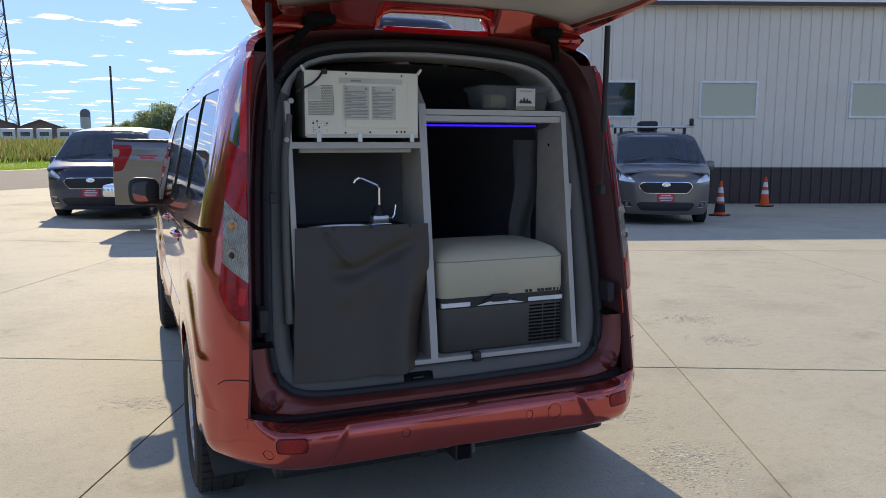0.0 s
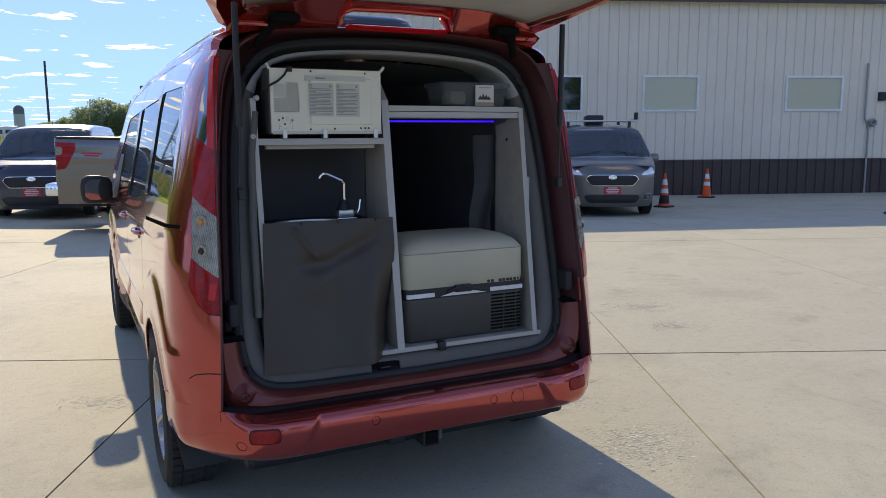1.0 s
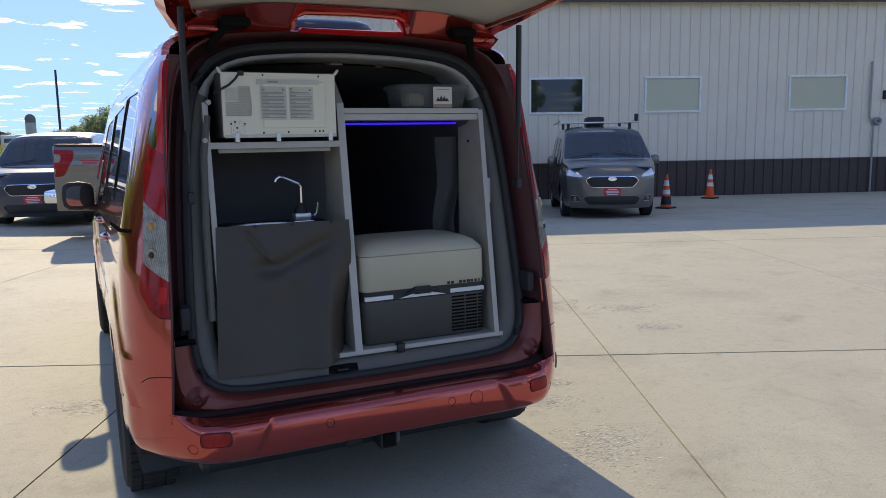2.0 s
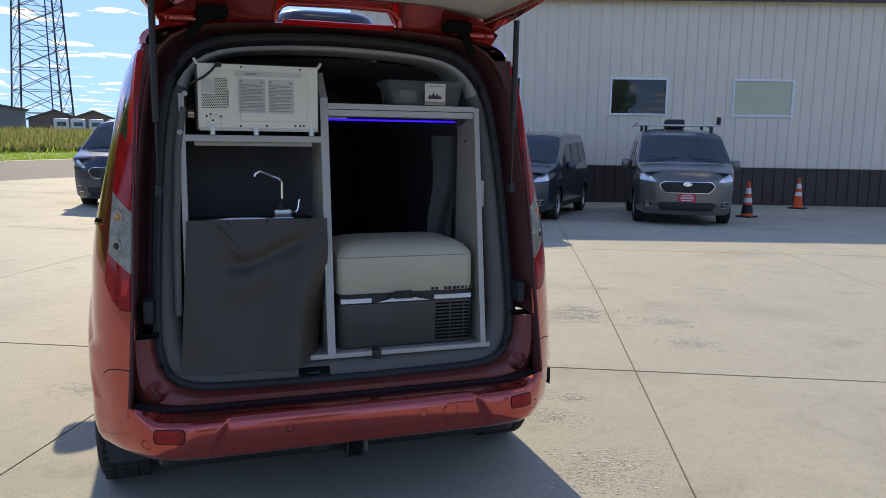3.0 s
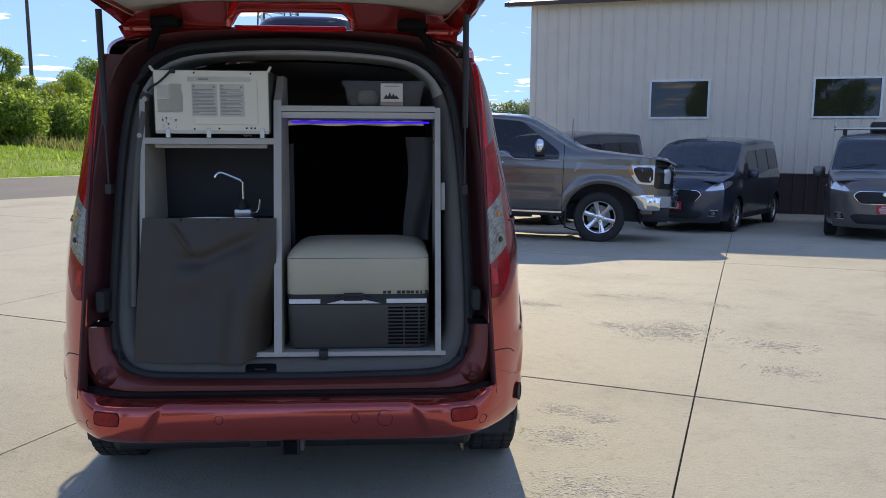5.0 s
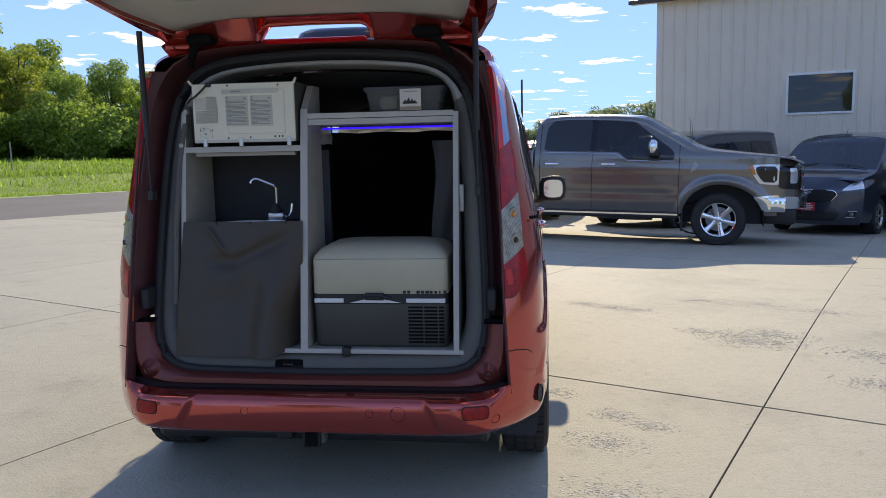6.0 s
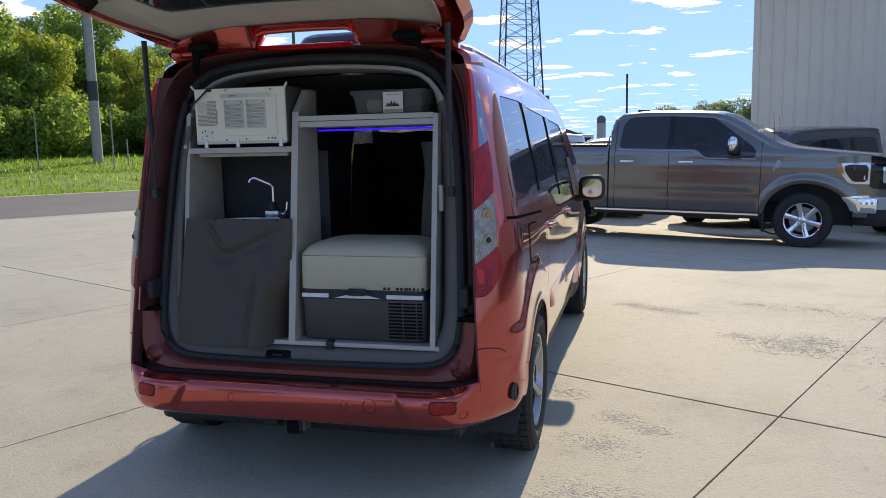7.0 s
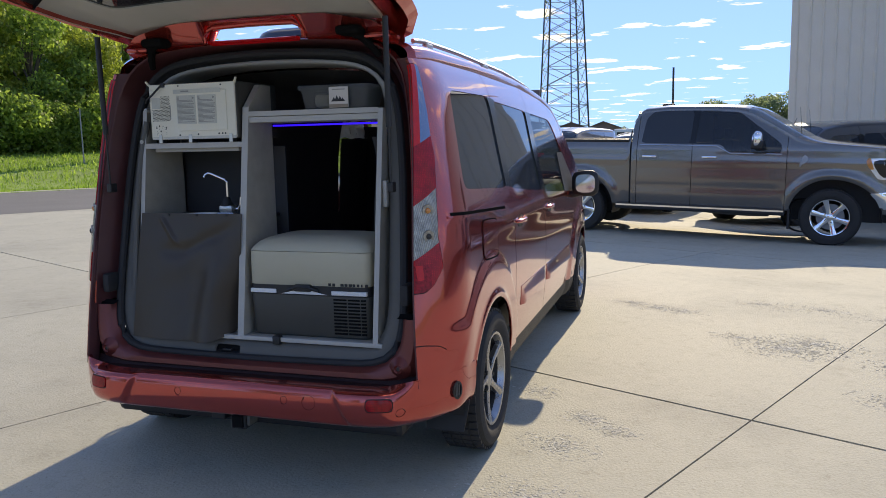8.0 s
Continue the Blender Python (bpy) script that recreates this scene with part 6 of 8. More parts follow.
    # one narrow slit where the blind does not quite close
    for f in [f for f in bm.faces if f.calc_center_median().x < -0.6 and 1.0 < f.calc_center_median().z < 1.5]:
        for q in f.verts:
            if q.co.y < 2.5:
                q.co.y = 2.500
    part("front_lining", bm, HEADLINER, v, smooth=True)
    part("window_blind", box(B(), -0.72, -0.69, 2.1, 2.478, 0.6, 1.75, 0.004), CURTAIN, v, "black window blind")
    part("window_blind", box(B(), 0.69, 0.72, 2.1, 2.56, 0.6, 1.75, 0.004), CURTAIN, v, "black window blind")
    # added panel: hides the windscreen above the curtain and stops its light
    part("front_bulkhead", box(B(), -0.72, 0.72, 3.06, 3.09, 1.61, 1.80, 0.004), HEADLINER, v, "added dark panel that blocks windscreen light")
    part("load_floor", box(B(), -0.74, 0.74, 0.33, 3.3, 0.50, 0.60, 0.01), DARKTRIM, v)
    part("underbody", box(B(), -0.70, 0.70, 0.12, 4.6, 0.24, 0.46, 0.03), BLACKPL, v)
    # grey scuff plate over the sill
    def scuff(s, t):
        x = s * 0.64
        dip = 0.016 * (1 - sstep(0.10, 0.17, abs(x + 0.13)))
        z = np.interp(t, [0, 0.1, 0.5, 0.62, 0.72, 1.0], [0.528, 0.536, 0.578, 0.592, 0.600, 0.606]) - dip * (1 - sstep(0.45, 0.75, t))
        y = np.interp(t, [0, 0.1, 0.5, 0.62, 0.72, 1.0], [0.150, 0.158, 0.170, 0.182, 0.205, 0.34])
        edge = 0.02 * abs(s) ** 8
        return Vector((x, float(y), float(z) + edge + 0.0))
    sc = grid_polys(lin(-1, 1, 90), lin(0, 1, 24))
    pocket, sc = split(sc, convex([(-0.295, 0.16), (-0.105, 0.16), (-0.105, 0.56), (-0.295, 0.56)], 0.010))
    panel("scuff_plate", sc, scuff, GREYTRIM, v, "grey plastic sill cover", rim=0.01)
    lat = panel("latch_pocket", pocket, scuff, HOLE, v, "black latch pocket", offset=-0.012, rim=0)
    part("latch_loop", tube(B(), [(-0.15, 0.185, 0.552), (-0.15, 0.166, 0.552), (-0.11, 0.166, 0.552), (-0.11, 0.185, 0.552)], 0.005), DARKMETAL, lat)
    # bumper
    polys = grid_polys(lin(-1, 1, 380), [0.322, 0.326, 0.330, 0.336, 0.342, 0.35, 0.358, 0.368, 0.38, 0.392, 0.405, 0.418, 0.43, 0.441, 0.452, 0.458, 0.464, 0.468, 0.471, 0.4735, 0.476, 0.478, 0.480, 0.483])
    rest = polys
    def in_x(x0, x1, z0, z1, soft=0.006):
        def f(s, z):
            x = bumper_plan(s)[0]
            return convex([(x0, z0), (x1, z0), (x1, z1), (x0, z1)], soft)(x, z)
        return f
    for x0, x1 in ((0.606, 0.712), (-0.712, -0.606)):
        l, rest = split(rest, in_x(x0, x1, 0.402, 0.455))
        core, rim_ = split(l, in_x(x0 + 0.004, x1 - 0.004, 0.406, 0.451))
        panel("reflector_frame", rim_, bumper_fn, BLACKPL, v, offset=-0.004)
        panel("reflector", core, bumper_fn, REDLENS, v, "red rear reflector", offset=0.002)
    eye = lambda cx, cz, r: (lambda s, z: math.hypot(bumper_plan(s)[0] - cx, z - cz) - r)
    for cx in (0.735, -0.735, 0.25, -0.25):
        cz = 0.392 if abs(cx) > 0.5 else 0.42
        l, rest = split(rest, eye(cx, cz, 0.017))
        a, b = split(l, eye(cx, cz, 0.0148))
        panel("sensor_ring", b, bumper_fn, BLACKPL, v, offset=-0.004)
        panel("parking_sensor", a, bumper_fn, RED, v, "round parking sensor", offset=-0.001)
    l, rest = split(rest, eye(0.36, 0.418, 0.030))
    a, b = split(l, eye(0.36, 0.418, 0.0282))
    panel("tow_cover_gap", b, bumper_fn, BLACKPL, v, offset=-0.005)
    panel("tow_eye_cover", a, bumper_fn, RED, v, "round tow-eye cover", offset=0.0)
    panel("rear_bumper", rest, bumper_fn, RED, v, rim=0.02)
    # gap behind the bumper's ledge, its shade painted in, and the body sill above it
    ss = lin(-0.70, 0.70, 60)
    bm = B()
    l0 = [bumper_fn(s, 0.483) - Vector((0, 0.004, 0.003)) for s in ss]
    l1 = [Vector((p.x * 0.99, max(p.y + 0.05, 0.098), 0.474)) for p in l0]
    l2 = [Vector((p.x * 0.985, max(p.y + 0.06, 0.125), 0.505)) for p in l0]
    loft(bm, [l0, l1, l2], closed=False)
    part("bumper_gap", bm, JAMBDARK, v, "gap behind the bumper ledge, shade in its colour", smooth=True)
    ss = lin(-1, 1, 90)
    bm = B()
    l0 = [bumper_fn(s, 0.322) for s in ss]
    l1 = [Vector((p.x * 0.97, p.y + 0.06, 0.335)) for p in l0]
    l2 = [Vector((p.x * 0.9, max(p.y, 0.25) + 0.05, 0.42)) for p in l0]
    loft(bm, [l0, l1, l2], closed=False)
    part("bumper_underside", bm, BLACKPL, v, smooth=True)
    # round bump stops
    for sx in (1, -1):
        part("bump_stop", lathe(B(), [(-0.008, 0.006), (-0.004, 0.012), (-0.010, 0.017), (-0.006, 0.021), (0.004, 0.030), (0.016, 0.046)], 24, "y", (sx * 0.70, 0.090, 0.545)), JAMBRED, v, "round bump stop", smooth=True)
        part("stop_screw", cyl(B(), (sx * 0.70, 0.083, 0.545), (sx * 0.70, 0.10, 0.545), 0.009, seg=10), BLACKPL, v)
        part("side_buffer", box(B(), sx * 0.716 - 0.018, sx * 0.716 + 0.018, rear_y(0.83) + 0.004, rear_y(0.83) + 0.09, 0.79, 0.875, 0.012), RUBBER, v, "black rubber side buffer", smooth=True)
    # pull-out vent cap behind the wheel
    vm = Matrix.Translation((side_x(0.219, 0.513) + 0.001, 0.217, 0.434)) @ pose(0, 0, 0, 0, 0, -26) @ Matrix.Diagonal((0.4, 0.80, 1.12, 1))
    vent = part("side_vent", lathe(B(), [(-0.02, 0.028), (0.012, 0.034), (0.014, 0.026), (-0.012, 0.024), (-0.012, 0.001)], 24, "x"), BLACKPL, v, "oval black vent in the bumper end", smooth=True)
    vent.matrix_basis = vm
    for dy in (-0.012, 0.0, 0.012):
        hz = math.sqrt(0.025 ** 2 - dy * dy)
        part("vent_slat", box(B(), -0.010, 0.010, dy - 0.0022, dy + 0.0022, -hz, hz, 0.001), GREYTRIM, vent)
    # tow bar
    tow = part("tow_receiver", box(B(), -0.035, 0.035, 0.02, 0.30, 0.255, 0.325, 0.006), DARKMETAL, v, "black tow-bar receiver")
    part("receiver_mouth", box(B(), -0.025, 0.025, 0.012, 0.03, 0.265, 0.315, 0.002), HOLE, tow)
    part("tow_crossbar", cyl(B(), (-0.55, 0.30, 0.30), (0.55, 0.30, 0.30), 0.03), DARKMETAL, v, smooth=True)
    part("tow_socket", box(B(), -0.16, -0.09, 0.06, 0.14, 0.27, 0.33, 0.01), BLACKPL, v)
    part("tow_tag", box(B(), 0.036, 0.05, 0.03, 0.09, 0.27, 0.32, 0.002), GREYTRIM, v, "small grey tag")
    # short mud flaps behind the wheels
    for sx in (1, -1):
        for hy in HUBS:
            bm = B()
            rows = []
            for t in lin(0, 1, 6):
                z, y = 0.47 - 0.27 * t, hy - 0.372 - 0.02 * t + 0.012 * math.sin(3 * t)
                rows.append([(sx * 0.715, y, z), (sx * (0.914 - 0.030 * t * t), y, z), (sx * (0.914 - 0.030 * t * t), y + 0.010, z), (sx * 0.715, y + 0.010, z)])
            loft(bm, rows)
            part("mud_flap", bm, BLACKPL, v, "short black mud flap")
    # slide-door track, fuel door, handles, rub strips
    for sx in (1, -1):
        fn = (lambda y, z: Vector((side_x(y, z), y, z))) if sx > 0 else (lambda y, z: Vector((-side_x(y, z), y, z)))
        tr = grid_polys(lin(0.29, 1.10, 40), lin(-0.0065, 0.0065, 3))
        panel("door_track", tr, lambda y, z: fn(y, z + 1.142 - 0.050 * (y - 0.284)), HOLE, v, "black slide-door track", flip=sx < 0, offset=0.0025, rim=0.004)
        panel("track_lip", grid_polys(lin(0.27, 1.12, 40), lin(-0.0165, -0.0075, 2)), lambda y, z: fn(y, z + 1.142 - 0.050 * (y - 0.284)), RED, v, flip=sx < 0, offset=0.006, rim=0.006)
        for y0 in (1.34, 2.26):
            door_handle(v, fn, y0, sx)
        panel("rub_strip", grid_polys(lin(1.42, 2.15, 24), lin(0.535, 0.640, 7)), lambda y, z: fn(y, z) + Vector((sx * (0.002 + 0.016 * sstep(0.645, 0.540, z) * sstep(1.42, 1.42 + 0.05, y) * sstep(2.15, 2.15 - 0.04, y)), 0, 0)), RED, v, "body-colour side rub strip", flip=sx < 0, rim=0.010, inward=lambda c: Vector((-sx, 0, 0)))
        panel("rub_strip", grid_polys(lin(2.22, 3.22, 24), lin(0.535, 0.640, 7)), lambda y, z: fn(y, z) + Vector((sx * (0.002 + 0.016 * sstep(0.645, 0.540, z) * sstep(2.22, 2.22 + 0.05, y) * sstep(3.22, 3.22 - 0.04, y)), 0, 0)), RED, v, "body-colour side rub strip", flip=sx < 0, rim=0.010, inward=lambda c: Vector((-sx, 0, 0)))
        if sx > 0:
            fp = grid_polys(lin(0.57, 0.95, 16), lin(0.87, 1.10, 12))
            fo = convex([(0.61, 0.90), (0.90, 0.89), (0.90, 1.072), (0.625, 1.085)], 0.018)
            a, _ = split(fp, fo)
            a, gap = split(a, lambda y, z: fo(y, z) + 0.006)
            panel("fuel_flap_gap", gap, fn, HOLE, v, flip=False, offset=0.003, rim=0)
            panel("fuel_flap", a, fn, RED, v, "flush fuel flap", flip=False, offset=0.004, rim=0.003)
    for hy in HUBS:
        wheel_wells(v, hy)
        for sx in (1, -1):
            wheel(v, sx * 0.835, hy, 0.325, 0.325, 0.218, 0.215, sx)
    for sx in (1, -1):
        door_mirror(v, BLACKPL, sx, 3.33, 1.06, 0.87)
    roof_rails(v, ALU)
    part("dashboard", box(B(), -0.78, 0.78, 3.5, 4.0, 0.75, 1.10, 0.06), DARKTRIM, v, smooth=True)
    bm = B()
    rows = []
    for x in lin(-0.212, 0.212, 30):
        k = 1 - abs(x / 0.212) ** 5
        rows.append([(x, 0.318, 1.866), (x, 0.318, 1.882), (x, 0.286 - 0.004 * k, 1.882), (x, 0.278 - 0.006 * k, 1.878), (x, 0.276 - 0.006 * k, 1.875 - 0.006 * k), (x, 0.288, 1.873 - 0.012 * k)])
    loft(bm, rows)
    bm.faces.new(list(bm.verts)[:6]); bm.faces.new(list(bm.verts)[-6:])
    part("third_stop_lamp", bm, STOPLENS, v, "long red third stop lamp lit through by the sun", smooth=True, angle=40)
    vent = new("roof_vent")
    vent.parent = v
    vent["label"] = "dark smoked roof vent lid behind the tailgate"
    part("vent_base", box(B(), -0.20, 0.24, 0.60, 1.02, 1.875, 1.915, 0.012), BLACKPL, vent, smooth=True)
    bm = B()
    loft(bm, [[(0.02 + (0.215 - i) * c[0], 0.81 + (0.215 - i) * c[1], z) for c in SUPER] for z, i in ((1.914, 0.004), (1.930, 0.0), (1.955, 0.012), (1.972, 0.040), (1.980, 0.09), (1.983, 0.16))])
    bm.faces.new(list(bm.verts)[-len(SUPER):])
    part("vent_lid", bm, NAVY, vent, "glossy dark lid", smooth=True, angle=60)
    return v


VAN = build_red_van()


# ---- the raised tailgate ----
HINGE = Vector((0, 0.40, 1.895))
RAISE = 11.0


def gate_pt(x, b, d):
    """x across, b metres from the hinge towards the tip, d metres above the inner face."""
    c, s = math.cos(radians(RAISE)), math.sin(radians(RAISE))
    return HINGE + Vector((x, -b * c - d * (-s) * -1 * 0 - d * s * 0, b * s + d * c))


def gate_half(b):
    return float(np.interp(b, [0, 0.06, 0.18, 0.45, 0.8, 1.15, 1.28, 1.33], [0.60, 0.645, 0.665, 0.680, 0.700, 0.700, 0.675, 0.61]))


def build_tailgate():
    g = new("tailgate")
    g.parent = VAN
    g["label"] = "raised tailgate, copper red outside with pale inner trim"
    bs, ws = lin(0.0, 1.33, 40), lin(-1, 1, 44)
    def outer(b, w):
        hx = gate_half(b) + 0.045
        return gate_pt(hx * w, b, 0.135 - 0.12 * abs(w) ** 8 - 0.05 * (b / 1.33) ** 6 - 0.05 * (1 - b / 0.1) ** 2 * (b < 0.1))
    panel("outer_skin", grid_polys(bs, ws), outer, RED, g, rim=0.05, flip=True)
    def inner(b, w):
        hx = gate_half(b)
        bow = 0.03 * (1 - w * w)
        droop = (0.012 + 0.045 * min(b, 0.7)) * sstep(0.90, 1.0, abs(w))
        return gate_pt(hx * w, b, bow - droop)
    polys = grid_polys(bs, ws)
    # notch for the third stop lamp
    notch = lambda b, w: convex([(-0.265, -0.2), (0.265, -0.2), (0.265, 0.055), (0.225, 0.085), (-0.225, 0.085), (-0.265, 0.055)], 0.008)(gate_half(b) * w, b)
    _, polys = split(polys, notch)
    trim, flange = split(polys, lambda b, w: convex([(-0.60, 0.085), (0.60, 0.085), (0.668, 0.40), (0.690, 0.8), (0.690, 1.25), (-0.690, 1.25), (-0.690, 0.8), (-0.668, 0.40)], 0.012)(gate_half(b) * w, b))
    glass, trim = split(trim, lambda b, w: convex([(-0.45, 0.41), (0.45, 0.41), (0.56, 0.86), (-0.56, 0.86)], 0.02)(gate_half(b) * w, b))
    panel("inner_flange", flange, inner, RED, g, rim=0.06, inward=lambda c: Vector((0, 0, 1)))
    trim, upper = split(trim, lambda b, w: b - 0.60)
    panel("upper_trim", upper, inner, BLACKPL, g, "black upper trim beside the glass", offset=0.014, rim=0.02)
    panel("inner_trim", trim, inner, CREAMTRIM, g, "pale moulded inner trim", offset=0.014, rim=0.02)
    panel("tailgate_glass", glass, inner, PGLASS, g, "dark tinted tailgate glass", offset=0.0, rim=0.0)
    # rolled lip round the notch and along the hinge edge
    def lip_low(x):
        return 1.872 - 0.045 * sstep(0.42, 0.66, abs(x))
    bm = B()
    xs = lin(-0.648, 0.648, 80)
    rows = []
    for x in xs:
        hole = 1 - sstep(0.19, 0.24, abs(x))
        zb = lip_low(x) + 0.068 * hole ** 0.6
        zt = max(zb + 0.012, 1.915 + 0.045 * (1 - sstep(0.3, 0.62, abs(x))) - 0.05 * sstep(0.55, 0.67, abs(x)))
        y = 0.345 - 0.04 * sstep(0.5, 0.67, abs(x)) * -1
        rows.append([(x, y + 0.015, zb + 0.004), (x, y - 0.012, zb - 0.001), (x, y - 0.03, zb + 0.004), (x, y - 0.036, zb + 0.010), (x, y - 0.07, zb * 0.45 + zt * 0.55), (x, y - 0.105, zt), (x, y + 0.02, zt + 0.02), (x, y + 0.025, zb + 0.010)])
    loft(bm, rows)
    part("hinge_flange", bm, RED, g, "red rolled flange at the hinge edge", smooth=True, angle=50)
    # rolled rim round the stop-lamp notch
    pts = [(-0.238, 1.878), (-0.236, 1.905), (-0.222, 1.928), (-0.19, 1.941), (0.0, 1.946), (0.19, 1.941), (0.222, 1.928), (0.236, 1.905), (0.238, 1.878)]
    part("notch_rim", tube(B(), [(x, 0.302 - 0.12 * (z - 1.878), z) for x, z in pts], 0.010, 8), RED, g, smooth=True)
    for sx in (1, -1):
        part("hinge_pod", box(B(), sx * 0.465 - 0.055, sx * 0.465 + 0.055, 0.225, 0.31, 1.866, 1.905, 0.016), HOLE, g, "black hinge cover", smooth=True)
        part("hinge_arm", tube(B(), [(sx * 0.555, 0.350, 1.790), (sx * 0.535, 0.32, 1.825), (sx * 0.505, 0.285, 1.862), (sx * 0.475, 0.262, 1.882), (sx * 0.435, 0.262, 1.884)], [0.013, 0.016, 0.018, 0.024, 0.012], 8), HOLE, g, "black hinge arm", smooth=True)
        part("spoiler_end", box(B(), sx * 0.575 - 0.055, sx * 0.575 + 0.055, 0.27, 0.40, 1.852, 1.875, 0.010), RED, g, smooth=True)
        st = new("gas_strut")
        st.parent = g
        a, b = Vector((sx * 0.667, 0.15, 1.26)), Vector((sx * 0.667, 0.14, 1.91))
        midp = a.lerp(b, 0.36)
        part("strut_rod", cyl(B(), a, b, 0.004, seg=10), DARKMETAL, st, smooth=True)
        part("strut_body", cyl(B(), midp, b, 0.0115, seg=12), BLACKPL, st, "black gas strut body", smooth=True)
        part("strut_joint", box(B(), a.x - 0.012, a.x + 0.012, a.y - 0.012, a.y + 0.03, a.z - 0.02, a.z + 0.02, 0.005), BLACKPL, st)
    return g


build_tailgate()
# ---- the camp kitchen inside the van ----
def cab_y(z):
    return 0.172 + 0.135 * (z - 0.62) / 0.95


def slant_panel(bm, x0, x1, z0, z1, back, y_off=0.0, top_back=None):
    """An upright board whose front edge leans with the van's tail."""
    tb = z1 if top_back is None else top_back
    prof = [(cab_y(z0) + y_off, z0), (cab_y(z1) + y_off, z1), (cab_y(z1) + 0.10, tb), (back, tb), (back, z0)]
    a = [bm.verts.new((x0, y, z)) for y, z in prof]
    b = [bm.verts.new((x1, y, z)) for y, z in prof]
    bm.faces.new(a); bm.faces.new(list(reversed(b)))
    n = len(prof)
    for i in range(n):
        bm.faces.new((a[i], b[i], b[(i + 1) % n], a[(i + 1) % n]))
    return bm


def front_edge(bm, x0, x1, z0, z1):
    a = [(x0, cab_y(z0) - 0.003, z0), (x1, cab_y(z0) - 0.003, z0), (x1, cab_y(z1) - 0.003, z1), (x0, cab_y(z1) - 0.003, z1)]
    f = [bm.verts.new(p) for p in a]
    g = [bm.verts.new((p[0], p[1] + 0.002, p[2])) for p in a]
    bm.faces.new(f)
    for i in range(4):
        bm.faces.new((f[i], f[(i + 1) % 4], g[(i + 1) % 4], g[i]))
    return bm


def build_kitchen():
    c = thing("camper_cabinet", "grey laminate camper cabinet with open bays", "cabinet", pose(0, 0, 0))
    part("base_board", box(B(), -0.64, 0.60, 0.185, 1.0, 0.600, 0.618, 0.002), LAMINATE, c)
    part("base_edge", box(B(), -0.20, 0.60, 0.168, 0.186, 0.600, 0.619, 0.003), EDGE, c, "pale edge strip")
    part("base_knob", box(B(), 0.10, 0.135, 0.155, 0.19, 0.590, 0.628, 0.006), BLACKPL, c, "black latch knob", smooth=True)
    for nm, x0, x1, z1, tb in (("left_panel", -0.590, -0.572, 1.60, None), ("middle_panel", -0.074, -0.046, 1.60, 1.70), ("right_panel", 0.560, 0.580, 1.575, None)):
        part(nm, slant_panel(B(), x0, x1, 0.618, z1, 0.55 if x0 < -0.5 else 0.50, 0.0, tb), LAMINATE, c)
        part("edge_band", front_edge(B(), x0 - 0.001, x1 + 0.001, 0.618, z1), EDGE, c, "pale edge banding")
    y = cab_y(1.44)
    part("left_shelf", box(B(), -0.572, -0.074, y, 0.50, 1.428, 1.452, 0.001), LAMINATE, c)
    part("edge_band", box(B(), -0.571, -0.075, y - 0.003, y - 0.001, 1.4285, 1.4515), EDGE, c, "pale edge banding")
    part("shelf_batten", box(B(), -0.54, -0.105, y + 0.02, y + 0.04, 1.412, 1.428, 0.002), LAMINATE, c)
    y = cab_y(1.56)
    for z0, z1, off in ((1.558, 1.580, 0.0), (1.532, 1.556, 0.004)):
        part("right_shelf", box(B(), -0.046, 0.560, y + off, 0.52, z0, z1, 0.001), LAMINATE, c)
        part("edge_band", box(B(), -0.045, 0.559, y + off - 0.003, y + off - 0.001, z0 + 0.0005, z1 - 0.0005), EDGE, c, "pale edge banding")
    part("bay_back", box(B(), -0.60, -0.04, 0.60, 0.61, 0.62, 1.43, 0.001), DARKTRIM, c, "dark back board")
    part("counter", box(B(), -0.571, -0.076, 0.25, 0.59, 1.100, 1.118, 0.003), BLACKPL, c, "dark counter round the basin")
    part("side_hook", box(B(), 0.582, 0.60, 0.27, 0.30, 1.17, 1.28, 0.004), EDGE, c, "small grey wall plate")
    for yy, zz in ((0.40, 1.44),):
        part("screw_hole", cyl(B(), (0.5575, yy, zz), (0.561, yy, zz), 0.006, seg=10), HOLE, c)
    # basin and pump tap
    s = thing("sink_basin", "steel basin let into the dark counter", "sink", pose(0, 0, 0))
    bm = B()
    rows = []
    for r, z in ((0.15, 1.119), (0.148, 1.125), (0.135, 1.124), (0.13, 1.10), (0.11, 1.02), (0.02, 1.01)):
        rows.append([(-0.36 + r * 1.0 * math.cos(a), 0.37 + r * 0.72 * math.sin(a), z) for a in lin(0, 2 * math.pi, 32)[:-1]])
    loft(bm, rows)
    part("bowl", bm, ALU, s, smooth=True)
    t = thing("pump_tap", "chrome hand-pump tap with a bent spout", "tap", pose(0, 0, 0))
    bx, by = -0.216, 0.37
    part("foot", box(B(), bx - 0.042, bx + 0.042, by - 0.03, by + 0.03, 1.1185, 1.136, 0.003), CHROME, t)
    part("body", box(B(), bx - 0.034, bx + 0.034, by - 0.026, by + 0.026, 1.136, 1.168, 0.008), ALU, t, smooth=True)
    part("neck", lathe(B(), [(1.166, 0.03), (1.18, 0.024), (1.205, 0.012), (1.21, 0.0)], 16, "z", (bx - 0.004, by, 0)), BLACKPL, t, smooth=True)
    part("spout", tube(B(), [(bx, by, 1.20), (bx, by, 1.272), (bx - 0.008, by, 1.283), (bx - 0.075, by - 0.01, 1.312), (bx - 0.088, by - 0.012, 1.314), (bx - 0.102, by - 0.014, 1.306), (bx - 0.108, by - 0.015, 1.295)], 0.0055, 10), CHROME, t, smooth=True)
